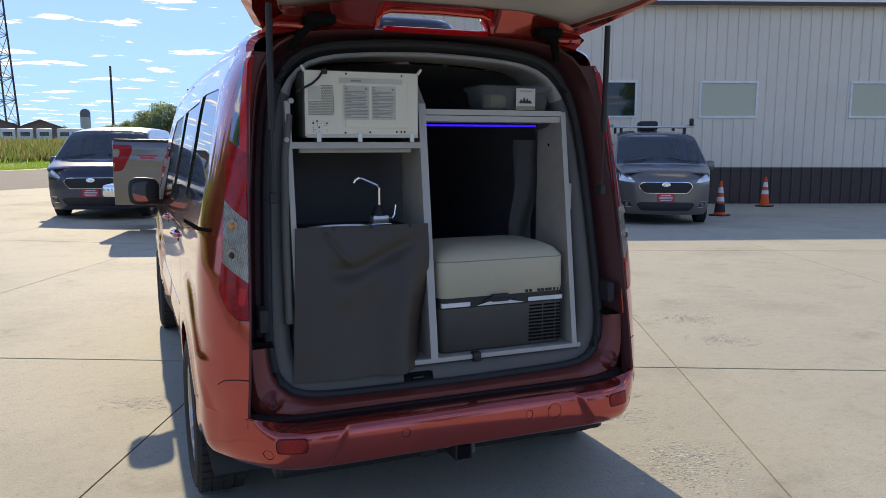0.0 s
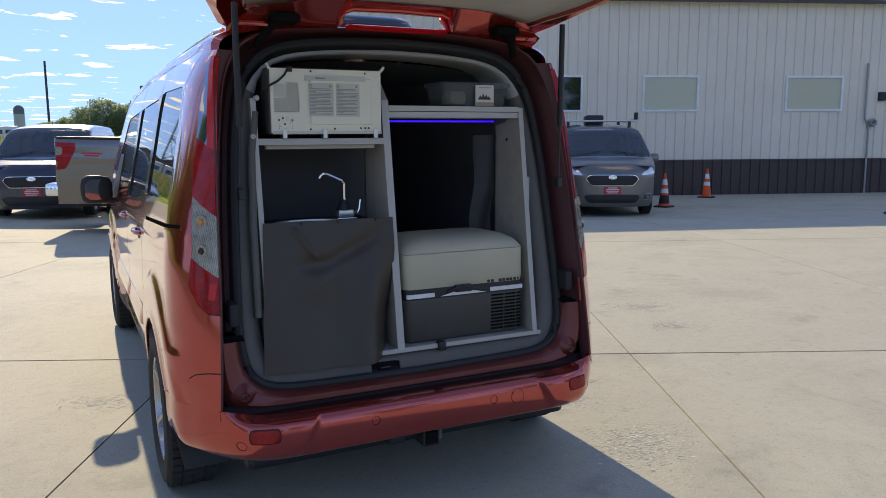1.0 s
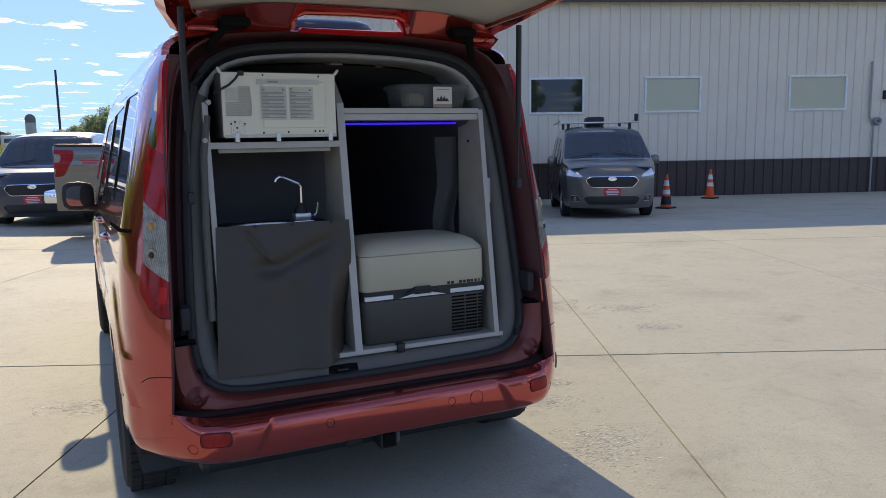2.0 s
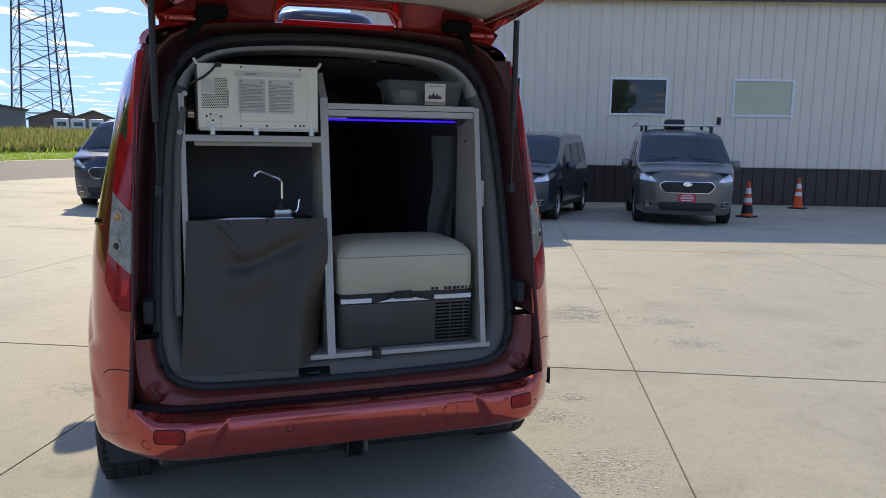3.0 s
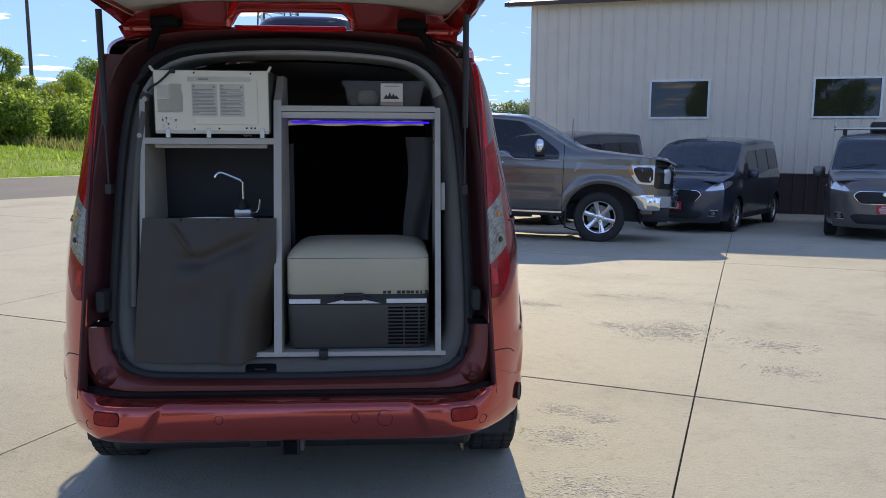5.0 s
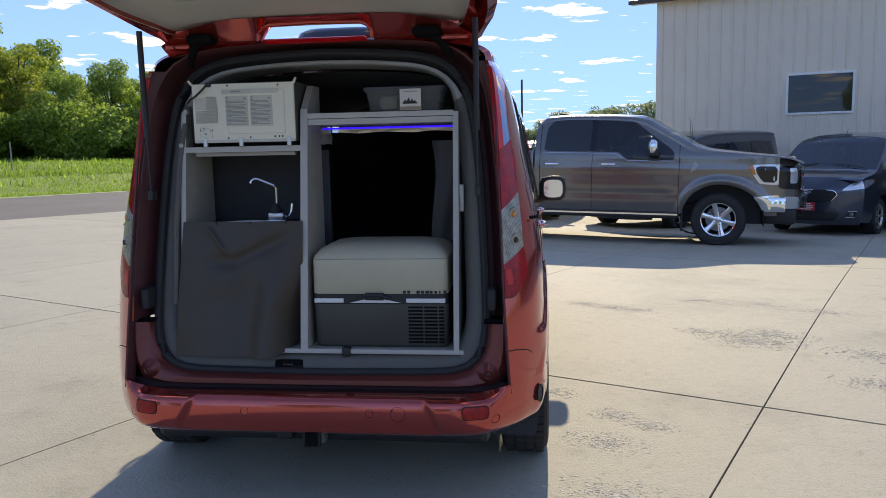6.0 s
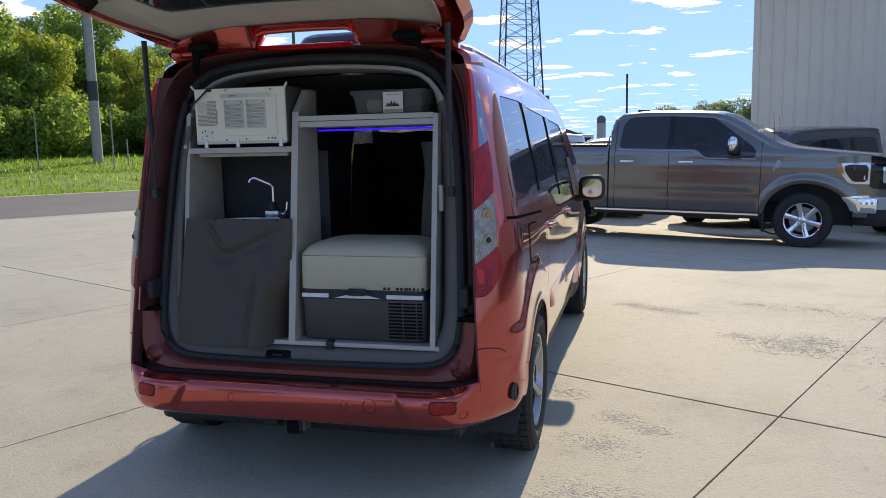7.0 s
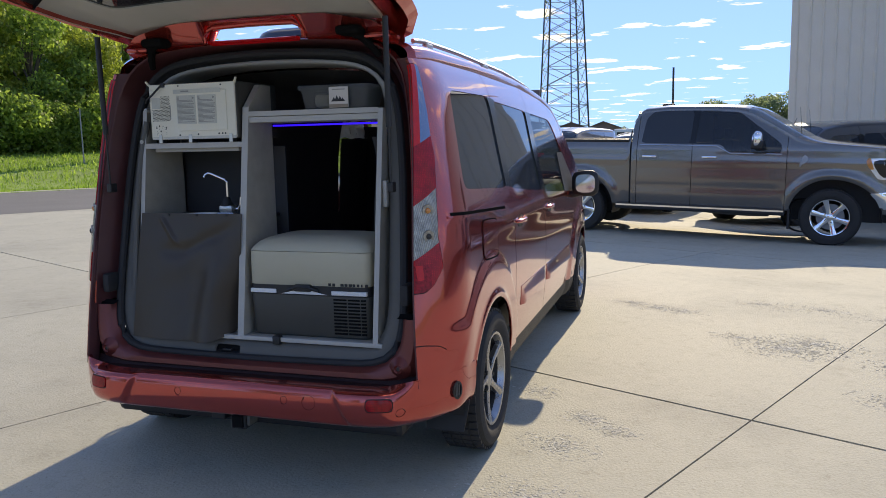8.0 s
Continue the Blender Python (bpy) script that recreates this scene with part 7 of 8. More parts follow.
    part("handle", tube(B(), [(bx + 0.034, by, 1.152), (bx + 0.052, by, 1.152), (bx + 0.062, by, 1.165), (bx + 0.068, by, 1.205)], 0.005, 8), CHROME, t, smooth=True)
    # vinyl skirt in front of the wash bay
    cur = thing("vinyl_skirt", "dark creased vinyl skirt hanging below the counter", "curtain", pose(0, 0, 0))
    def skirt(u, w):
        z = 1.142 - w * (1.142 - 0.590)
        xl = -0.578 - 0.034 * w
        xr = -0.064 - 0.034 * sstep(0.2, 0.95, w)
        x = xl + (xr - xl) * u
        yy = cab_y(z) - 0.012 - 0.026 * math.sin(math.pi * u) * w ** 1.5
        # one broad soft fold down the free edge, with a shallow trough beside it
        yy -= 0.034 * math.exp(-((u - 0.79) / 0.12) ** 2) * sstep(0.18, 0.6, w)
        yy += 0.014 * math.exp(-((u - 0.58) / 0.12) ** 2) * sstep(0.2, 0.6, w)
        # the free edge curls back into the bay
        yy += 0.085 * max(0.0, (u - 0.80) / 0.20) ** 1.7 * sstep(0.15, 0.85, w)
        # a sharp crease drawn down from the hung edge
        c = (u - (0.18 + 0.80 * w)) / 0.024
        yy -= 0.011 * math.exp(-c * c) * sstep(0.02, 0.07, w) * (1 - sstep(0.20, 0.28, w))
        # a dent below it that rises to the free corner
        c = (w - (0.30 - 0.42 * max(0.0, u - 0.45))) / 0.055
        yy += 0.0125 * math.exp(-c * c) * sstep(0.16, 0.36, u) * sstep(1.0, 0.78, u)
        yy -= 0.006 * math.exp(-((u - 0.38) / 0.12) ** 2 - ((w - 0.44) / 0.09) ** 2)
        yy += 0.006 * noise.noise(Vector((u * 2.3, w * 2.6, 1.3))) + 0.002 * noise.noise(Vector((u * 8, w * 7, 3.3)))
        return Vector((x, yy, z))
    polys = grid_polys(lin(0, 1, 84), lin(0, 1, 84))
    # the free lower corner is cut round
    polys, _ = split(polys, lambda u, w: max(0.0, (u - 0.68) / 0.32) ** 2.4 + max(0.0, (w - 0.87) / 0.13) ** 2.4 - 1.002)
    panel("sheet", polys, skirt, VINYL, cur, rim=0.004, flip=True)
    for u in (0.28, 0.56, 0.86):
        p = skirt(u, 0.012)
        part("stud", lathe(B(), [(-0.004, 0.001), (-0.003, 0.005), (0.002, 0.006)], 10, "y", (p.x, p.y - 0.002, p.z)), DARKMETAL, cur, smooth=True)
    # microwave, its back towards the tail
    mw = thing("microwave", "cream microwave with its vented back showing, on a shelf", "microwave", pose(0, 0, 0))
    x0, x1, z0, z1, yb = -0.530, -0.085, 1.468, 1.712, 0.272
    part("case", box(B(), x0, x1, yb + 0.006, 0.62, z0, z1, 0.006), BASEGREY, mw, "dark metal case")
    bm = box(B(), x0 + 0.006, x1 - 0.004, yb, yb + 0.012, z0 + 0.004, z1 - 0.003, 0.003)
    part("back_plate", bm, CREAM, mw, "cream enamelled back plate")
    part("pressed_panel", box(B(), x0 + 0.155, x1 - 0.045, yb - 0.004, yb + 0.002, z0 + 0.035, z1 - 0.035, 0.0035), CREAM, mw, "raised cream pressing")
    part("label_strip", box(B(), x0 + 0.135, x1 - 0.07, yb - 0.0055, yb - 0.0035, z1 - 0.046, z1 - 0.028), PALEINK, mw, "long grey rating label")
    part("label_print", box(B(), x0 + 0.175, x0 + 0.215, yb - 0.0062, yb - 0.0052, z1 - 0.040, z1 - 0.034), INK, mw)
    for cx0, cx1 in ((x0 + 0.150, x0 + 0.246), (x0 + 0.256, x0 + 0.350)):
        lab = part("text_label", box(B(), cx0, cx1, yb - 0.0052, yb - 0.0035, z0 + 0.066, z1 - 0.054), PALEINK, mw, "grey printed safety label")
        z = z1 - 0.060
        k = 0
        while z > z0 + 0.07:
            full = 1.0 if k % 5 else 0.3
            full *= 0.82 + 0.18 * random.random()
            if z > z1 - 0.075:
                full = 0.12
            part("print_bar", box(B(), cx0 + 0.003, cx0 + 0.003 + (cx1 - cx0 - 0.006) * full, yb - 0.0058, yb - 0.0051, z - 0.0016, z + 0.0012), INK, lab)
            z -= 0.0052
            k += 1
        part("warning_mark", lathe(B(), [(0, 0.0005), (-0.0006, 0.006), (0, 0.0072)], 3, "y", (cx1 - 0.012, yb - 0.0056, z1 - 0.066)), INK, lab)
    part("side_text", box(B(), x0 + 0.110, x0 + 0.114, yb - 0.001, yb, z0 + 0.09, z0 + 0.15), INK, mw)
    # vent perforations
    bm = B()
    for i in range(14):
        for j in range(19):
            px = x0 + 0.020 + i * 0.0066 + (j % 2) * 0.0033
            pz = z0 + 0.083 + j * 0.0058
            if px < x0 + 0.064 and pz > z0 + 0.135:
                continue
            bmesh.ops.create_circle(bm, cap_ends=True, segments=6, radius=0.0023, matrix=Matrix.Translation((px, yb - 0.0006, pz)) @ Matrix.Rotation(math.pi / 2, 4, "X"))
    for f in bm.faces:
        f.normal_flip() if f.normal.y > 0 else None
    tagged(part("vent_holes", bm, HOLE, mw, "hexagonal rows of small vent holes"), kind="stuff")
    part("vent_label", box(B(), x0 + 0.018, x0 + 0.062, yb - 0.002, yb, z0 + 0.136, z0 + 0.184), PALEINK, mw, "small grey sticker")
    bm = B()
    for i in range(8):
        for j in range(6):
            if random.random() < 0.5:
                bmesh.ops.create_circle(bm, cap_ends=True, segments=6, radius=0.0016 + 0.0024 * (random.random() < 0.2), matrix=Matrix.Translation((x0 + 0.035 + i * 0.0072, yb - 0.0006, z0 + 0.022 + j * 0.0075)) @ Matrix.Rotation(math.pi / 2, 4, "X"))
    tagged(part("lower_vent_holes", bm, HOLE, mw, "cluster of punched holes"), kind="stuff")
    for px, pz in ((x0 + 0.155, z0 + 0.018), (x0 + 0.25, z0 + 0.02), (x1 - 0.09, z0 + 0.022), (x1 - 0.072, z0 + 0.022), (x1 - 0.058, z0 + 0.022), (x0 + 0.16, z1 - 0.012), (x1 - 0.07, z1 - 0.014)):
        part("screw", lathe(B(), [(-0.0015, 0.0004), (-0.001, 0.0035), (0.0, 0.004)], 8, "y", (px, yb - 0.001, pz)), DARKMETAL, mw)
    for px, sx in ((x0 + 0.006, -1), (x1 - 0.004, 1)):
        part("corner_tab", tube(B(), [(px, yb + 0.004, z1 - 0.006), (px + sx * 0.012, yb - 0.004, z1 + 0.012)], [0.006, 0.005], 6), CREAM, mw, "bent cream corner tab")
    part("cord", tube(B(), [(x0 + 0.075, yb - 0.002, z1 - 0.004), (x0 + 0.055, yb - 0.016, z1 - 0.03), (x0 + 0.03, yb - 0.018, z1 - 0.052), (x0 + 0.0, yb - 0.012, z1 - 0.068), (x0 - 0.02, yb + 0.01, z1 - 0.08)], 0.0045, 8), BLACKPL, mw, "black mains cord", smooth=True)
    part("cord_entry", box(B(), x0 + 0.068, x0 + 0.09, yb - 0.006, yb + 0.006, z1 - 0.016, z1 + 0.003, 0.003), BLACKPL, mw)
    for i, px in enumerate((x0 + 0.055, x0 + 0.21, x1 - 0.03)):
        part("bracket", box(B(), px - 0.008, px + 0.008, yb - 0.006, yb - 0.003, 1.4525, z0 + 0.02, 0.001), ALU, mw, "bright fixing bracket")
        part("foot", box(B(), px - 0.012, px + 0.012, yb - 0.004, yb + 0.03, 1.4522, z0, 0.001), BLACKPL, mw)
    part("base_rail", box(B(), x0 + 0.01, x1 - 0.005, yb - 0.003, yb + 0.002, z0 + 0.0, z0 + 0.012, 0.001), PALEINK, mw)
    # clear bin
    b = thing("storage_bin", "clear plastic storage bin with a printed card, on the shelf", "storage bin", pose(0, 0, 0))
    bm = B()
    def rr(x0, x1, y0, y1, z, r=0.02):
        pts = []
        for cx, cy, a0 in ((x1 - r, y1 - r, 0), (x0 + r, y1 - r, 90), (x0 + r, y0 + r, 180), (x1 - r, y0 + r, 270)):
            for k in range(5):
                a = radians(a0 + k * 22.5)
                pts.append((cx + r * math.cos(a), cy + r * math.sin(a), z))
        return pts
    loft(bm, [rr(0.215, 0.50, 0.325, 0.47, 1.585), rr(0.213, 0.502, 0.322, 0.472, 1.583), rr(0.20, 0.515, 0.310, 0.485, 1.662)])
    bm.faces.new([v for v in bm.verts][:20])
    part("tub", bm, CLEARPL, b, smooth=True)
    bm = B()
    loft(bm, [rr(0.192, 0.523, 0.303, 0.492, 1.660), rr(0.190, 0.525, 0.301, 0.494, 1.668), rr(0.192, 0.523, 0.303, 0.492, 1.678), rr(0.205, 0.51, 0.315, 0.48, 1.679)])
    bm.faces.new([v for v in bm.verts][-20:])
    part("lid", bm, CLEARPL, b, "clear snap-on lid", smooth=True)
    card = part("card", box(B(), 0.345, 0.432, 0.296, 0.2985, 1.583, 1.668, 0.0005), PAPER, b, "pale card with a small picture")
    part("card_band", box(B(), 0.346, 0.431, 0.2948, 0.2962, 1.584, 1.597), BROWNPAPER, card)
    part("card_print", box(B(), 0.36, 0.418, 0.2948, 0.2962, 1.655, 1.659), INK, card)
    bm = B()
    for k, (dx, hgt) in enumerate(((-0.022, 0.018), (-0.008, 0.026), (0.006, 0.022), (0.018, 0.015))):
        f = [bm.verts.new(p) for p in ((0.389 + dx - 0.012, 0.2955, 1.608), (0.389 + dx + 0.012, 0.2955, 1.608), (0.389 + dx, 0.2955, 1.608 + hgt))]
        bm.faces.new(f)
    part("card_picture", bm, DARKTRIM, card)
    part("contents", box(B(), 0.25, 0.33, 0.34, 0.44, 1.586, 1.645, 0.02), BROWNPAPER, b, "brown packet inside", smooth=True)
    # violet strip light
    l = thing("led_strip", "glowing violet LED strip under the shelf", "strip light", pose(0, 0, 0))
    part("tape", box(B(), -0.035, 0.545, 0.487, 0.493, 1.517, 1.525, 0.002), LED, l)
    # cool box
    f = thing("cool_box", "pale-lidded charcoal electric cool box", "cool box", pose(0, 0, 0))
    X0, X1, Y0, Y1 = -0.028, 0.535, 0.205, 0.60
    def body_loop(z, inset, r=0.035, y_in=0.0):
        return rr(X0 + inset, X1 - inset, Y0 + inset + y_in, Y1 - inset, z, r)
    bm = B()
    loft(bm, [body_loop(0.620, 0.012), body_loop(0.628, 0.004), body_loop(0.80, 0.0), body_loop(0.803, 0.006)])
    bm.faces.new([v for v in bm.verts][:20])
    base = part("base", bm, BASEGREY, f, "charcoal ribbed base", smooth=True, angle=60)
    bm = B()
    loft(bm, [body_loop(0.801, 0.004), body_loop(0.803, 0.0), body_loop(0.842, 0.0), body_loop(0.844, 0.004)])
    part("latch_band", bm, BLACKPL, f, "dark band round the middle", smooth=True, angle=60)
    bm = B()
    loft(bm, [body_loop(0.841, 0.003), body_loop(0.844, 0.0), body_loop(0.985, 0.002)])
    part("lid_skirt", bm, LIDGREY, f, "pale grey lid", smooth=True, angle=60)
    bm = B()
    dome = [(0.9855, 0.006, 0.035), (0.987, 0.002, 0.035), (1.00, 0.006, 0.05), (1.02, 0.022, 0.06), (1.035, 0.05, 0.06), (1.043, 0.09, 0.06), (1.045, 0.14, 0.04)]
    loft(bm, [body_loop(z, i, r) for z, i, r in dome])
    bm.faces.new([v for v in bm.verts][-20:])
    part("lid_top", bm, LIDGREY, f, "pale domed lid top", smooth=True, angle=60)
    for x0_, x1_ in ((X0 + 0.01, 0.105), (0.365, X1 - 0.01)):
        part("white_inlay", box(B(), x0_, x1_, Y0 - 0.004, Y0 + 0.01, 0.806, 0.824, 0.002), WHITEPL, f, "white trim inlay")
    bm = B()
    n = [bm.verts.new((x, Y0 - 0.004, z)) for x, z in ((0.13, 0.806), (0.345, 0.806), (0.28, 0.820), (0.19, 0.820))]
    bm.faces.new(n)
    part("white_inlay", bm, WHITEPL, f, "white trim inlay")
    lat = part("latch", box(B(), 0.195, 0.275, Y0 - 0.016, Y0 + 0.01, 0.818, 0.848, 0.006), BLACKPL, f, "black sprung latch", smooth=True)
    part("latch_grip", tube(B(), [(0.165, Y0 - 0.006, 0.822), (0.21, Y0 - 0.014, 0.838), (0.26, Y0 - 0.014, 0.838), (0.305, Y0 - 0.006, 0.822)], 0.006, 8), BLACKPL, lat, smooth=True)
    # slotted air outlet
    for k in range(11):
        z = 0.642 + k * 0.0145
        for a, b_ in ((0.372, 0.432), (0.438, 0.492), (0.497, 0.518)):
            part("vent_slot", box(B(), a, b_, Y0 - 0.0015, Y0 + 0.006, z - 0.0036, z + 0.0036, 0.001), HOLE, base)
    for k, w in enumerate((0.012, 0.012, 0.0, 0.014, 0.013, 0.016, 0.011, 0.011, 0.006, 0.012)):
        if w:
            part("brand_bar", box(B(), 0.352 + k * 0.0185, 0.352 + k * 0.0185 + w, Y0 - 0.0018, Y0 + 0.004, 0.8445, 0.856), BLACKPL, f)
    # rolled fabric strap beside the right panel
    s = thing("fabric_roll", "grey fabric strip hanging at the back of the bay", "fabric", pose(0, 0, 0))
    def strip(u, w):
        x = 0.445 + 0.11 * u
        z = 1.46 - 0.44 * w
        return Vector((x + 0.012 * math.sin(w * 5), 0.505 + 0.012 * math.sin(u * 6 + w * 3) + 0.01 * math.sin(w * 9), z))
    panel("strip", grid_polys(lin(0, 1, 10), lin(0, 1, 18)), strip, PLASTGREY, s, rim=0.006, flip=True)
    # blackout curtain and silver screen shade at the front of the cabin
    k = thing("blackout_curtain", "black blackout curtain across the cabin", "curtain", pose(0, 0, 0))
    def fold(u, w):
        return Vector((-0.706 + 1.386 * u, 2.95 + 0.02 * math.sin(u * 40) + 0.01 * math.sin(u * 17), 0.6 + 0.957 * w + 0.004 * math.sin(u * 23)))
    panel("cloth", grid_polys(lin(0, 1, 80), lin(0, 1, 4)), fold, CURTAIN, k, rim=0.004)
    sh = thing("screen_shade", "crumpled silver windscreen shade above the curtain", "sunshade", pose(0, 0, 0))
    def foil(u, w):
        return Vector((-0.62 + 1.24 * u, 3.02 + 0.05 * w + 0.02 * noise.noise(Vector((u * 14, w * 4, 0))), 1.54 + 0.08 * w + 0.008 * noise.noise(Vector((u * 9, w * 3, 5)))))
    panel("foil", grid_polys(lin(0, 1, 60), lin(0, 1, 8)), foil, FOIL, sh, rim=0.002)
    def blind(u, w):
        return Vector((-0.648 + 0.05 * w * -0.4 + 0.012 * noise.noise(Vector((u * 7, w * 3, 2))), 2.44 + 0.56 * u, 1.475 + 0.125 * w + 0.01 * noise.noise(Vector((u * 5, 0, 9)))))
    sb = thing("silver_blind", "crumpled silver blind in the cab side window", "blind", pose(0, 0, 0))
    panel("sheet", grid_polys(lin(0, 1, 30), lin(0, 1, 8)), blind, FOIL, sb, rim=0.002)
    # side grip rails by the opening
    g = thing("grab_rail", "grey tubular rail beside the cabinet", "rail", pose(0, 0, 0))
    part("tube", tube(B(), [(-0.615, 0.20, 0.80), (-0.612, 0.24, 1.14), (-0.598, 0.285, 1.40), (-0.575, 0.31, 1.55)], 0.014, 10), GREYTRIM, g, smooth=True)
    for z, x, y in ((1.46, -0.59, 0.285), (1.60, -0.568, 0.30)):
        part("rail_stud", lathe(B(), [(-0.006, 0.001), (-0.005, 0.009), (0.004, 0.011), (0.02, 0.011)], 12, "y", (x, y, z)), EDGE, g, "pale rail stud", smooth=True)


build_kitchen()
# ---- trees, grass and the far things ----
def leaf_mesh(name, blobs, count, size, material, seed):
    """Many small leaf quads scattered through a set of ellipsoid clumps."""
    rng = np.random.default_rng(seed)
    vol = np.array([b[3] * b[4] * b[5] for b in blobs]) ** 0.75
    pick = rng.choice(len(blobs), count, p=vol / vol.sum())
    bl = np.array(blobs)[pick]
    d = rng.normal(size=(count, 3))
    d /= np.linalg.norm(d, axis=1)[:, None]
    r = rng.random(count)[:, None] ** 0.28
    c = bl[:, :3] + d * r * bl[:, 3:6] * (0.86 + 0.28 * rng.random((count, 1)))
    n = d * 0.7 + rng.normal(size=(count, 3)) * 0.6 + np.array([0, 0, 0.25])
    n /= np.linalg.norm(n, axis=1)[:, None]
    t = np.cross(n, rng.normal(size=(count, 3)))
    t /= np.linalg.norm(t, axis=1)[:, None]
    b = np.cross(n, t)
    s = size * (0.55 + 0.9 * rng.random((count, 1)))
    v = np.stack([c - t * s * 0.5, c + b * s * 0.32, c + t * s * 0.5, c - b * s * 0.32], axis=1).reshape(-1, 3)
    f = np.arange(count * 4).reshape(-1, 4)
    me = bpy.data.meshes.new(name)
    me.from_pydata(v.tolist(), [], f.tolist())
    me.materials.append(material)
    return me


def make_tree(name, label, h, spread, seed, leaves=6500, leaf=0.30, material=None, low=0.18, group="trees beyond the road"):
    rng = random.Random(seed)
    t = thing(name, label, "tree", pose(0, 0, 0), group)
    bm = B()
    r0 = 0.028 * h
    trunk = [(0, 0, 0), (0.02 * h * (rng.random() - 0.5), 0.02 * h * (rng.random() - 0.5), h * 0.3), (0.05 * h * (rng.random() - 0.5), 0.05 * h * (rng.random() - 0.5), h * 0.62), (0.06 * h * (rng.random() - 0.5), 0.05 * h * (rng.random() - 0.5), h * 0.9)]
    tube(bm, trunk, [r0, r0 * 0.75, r0 * 0.45, r0 * 0.12], 7)
    blobs = []
    for k in range(26):
        a = k * 2.4 + rng.random()
        z = h * (low + (0.96 - low) * ((k + 0.5) / 26))
        prof = math.sin(math.pi * min(1.0, max(0.0, (z / h - low * 0.6) / (1.08 - low * 0.6)))) ** 0.6
        rr = spread * prof * (0.35 + 0.60 * rng.random())
        c = (rr * math.cos(a), rr * math.sin(a), z)
        s = spread * (0.20 + 0.19 * rng.random()) * (0.7 + 0.5 * prof)
        blobs.append((*c, s, s, s * 0.72))
        tube(bm, [(trunk[1][0], trunk[1][1], z * 0.55), (c[0] * 0.5, c[1] * 0.5, z * 0.8), c], [r0 * 0.4, r0 * 0.22, r0 * 0.06], 5)
    part("trunk", bm, BARK, t, "brown trunk and limbs", smooth=True)
    put("crown", leaf_mesh("crown", blobs, leaves, leaf, material or LEAF, seed), t, "leafy crown with gaps")
    return t


def polar(az, d, ox=1.0, oy=-2.8):
    return ox + d * math.sin(radians(az)), oy + d * math.cos(radians(az))


def build_trees():
    kinds = [make_tree("broadleaf_tree", "dense green broadleaf tree at the field edge", 11.5, 3.9, 11, 17000, 0.25, LEAF, 0.03),
             make_tree("broadleaf_tree", "dense green broadleaf tree at the field edge", 10.0, 4.2, 12, 17000, 0.25, LEAF, 0.02),
             make_tree("yellowing_tree", "yellow-green broadleaf tree at the field edge", 10.5, 3.4, 13, 15000, 0.24, LEAFY, 0.06),
             make_tree("broadleaf_tree", "tall green broadleaf tree at the field edge", 13.0, 3.6, 14, 17000, 0.25, LEAF, 0.10)]
    far = make_tree("distant_tree", "green tree on the horizon, haze mixed into its leaf colour", 9.0, 4.6, 21, 6000, 0.42, LEAFFAR, 0.10, "trees on the horizon")
    shrub = make_tree("shrub", "dense green shrub below the trees", 3.4, 3.0, 31, 9000, 0.22, LEAF, 0.0, "shrubs below the trees")
    rng = random.Random(5)
    used = set()
    def place(src, az, d, sc, dz=0.0):
        x, y = polar(az, d)
        m = pose(x, y, land_z(x, y) - 0.15 + dz, 0, 0, rng.random() * 360)
        if id(src) in used:
            o = copy_thing(src, m)
        else:
            used.add(id(src))
            o = src
            o.matrix_basis = m
        o.scale = (sc, sc, sc * (0.92 + 0.16 * rng.random()))
        return o
    az = -62.0
    i = 0
    while az < -22.5:
        f = (az + 62) / 40.0
        d = 50 + 18 * f + rng.uniform(-3, 4)
        top = (d * math.tan(radians(float(np.interp(az, [-62, -43, -40, -35, -33, -28, -22], [13.5, 10.2, 8.8, 7.3, 5.9, 5.0, 3.6])))) + 1.0) / 11.2
        src = kinds[(i * 7 + 3) % 4] if not (-43 < az < -39) else kinds[2]
        place(src, az, d, top * rng.uniform(0.84, 1.02))
        place(kinds[(i + 1) % 2], az + 1.2, d + 9, top * rng.uniform(0.95, 1.12))
        place(shrub, az + 0.4, d - 2.5, rng.uniform(0.75, 1.25))
        place(shrub, az + 1.9, d + 3.0, rng.uniform(0.9, 1.4))
        az += 2.7 + rng.uniform(-0.4, 0.6)
        i += 1
    for az, d, sc in ((-22.0, 84, 0.74), (-20.6, 92, 0.94), (-19.0, 95, 0.98), (-17.9, 97, 0.80), (-16.9, 100, 0.50), (-15.9, 104, 0.40)):
        place(kinds[1], az, d, sc)
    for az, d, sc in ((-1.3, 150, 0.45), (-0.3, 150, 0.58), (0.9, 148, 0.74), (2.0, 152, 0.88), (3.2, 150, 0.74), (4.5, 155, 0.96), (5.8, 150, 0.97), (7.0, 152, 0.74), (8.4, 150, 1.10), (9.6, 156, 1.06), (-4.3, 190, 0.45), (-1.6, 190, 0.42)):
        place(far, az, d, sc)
    # a belt of trees behind, which the hall's panes reflect
    for k in range(13):
        az = 120 + k * 13
        place(kinds[k % 4], az, 54 + rng.uniform(-4, 6), 1.0 + 0.2 * rng.random())


build_trees()


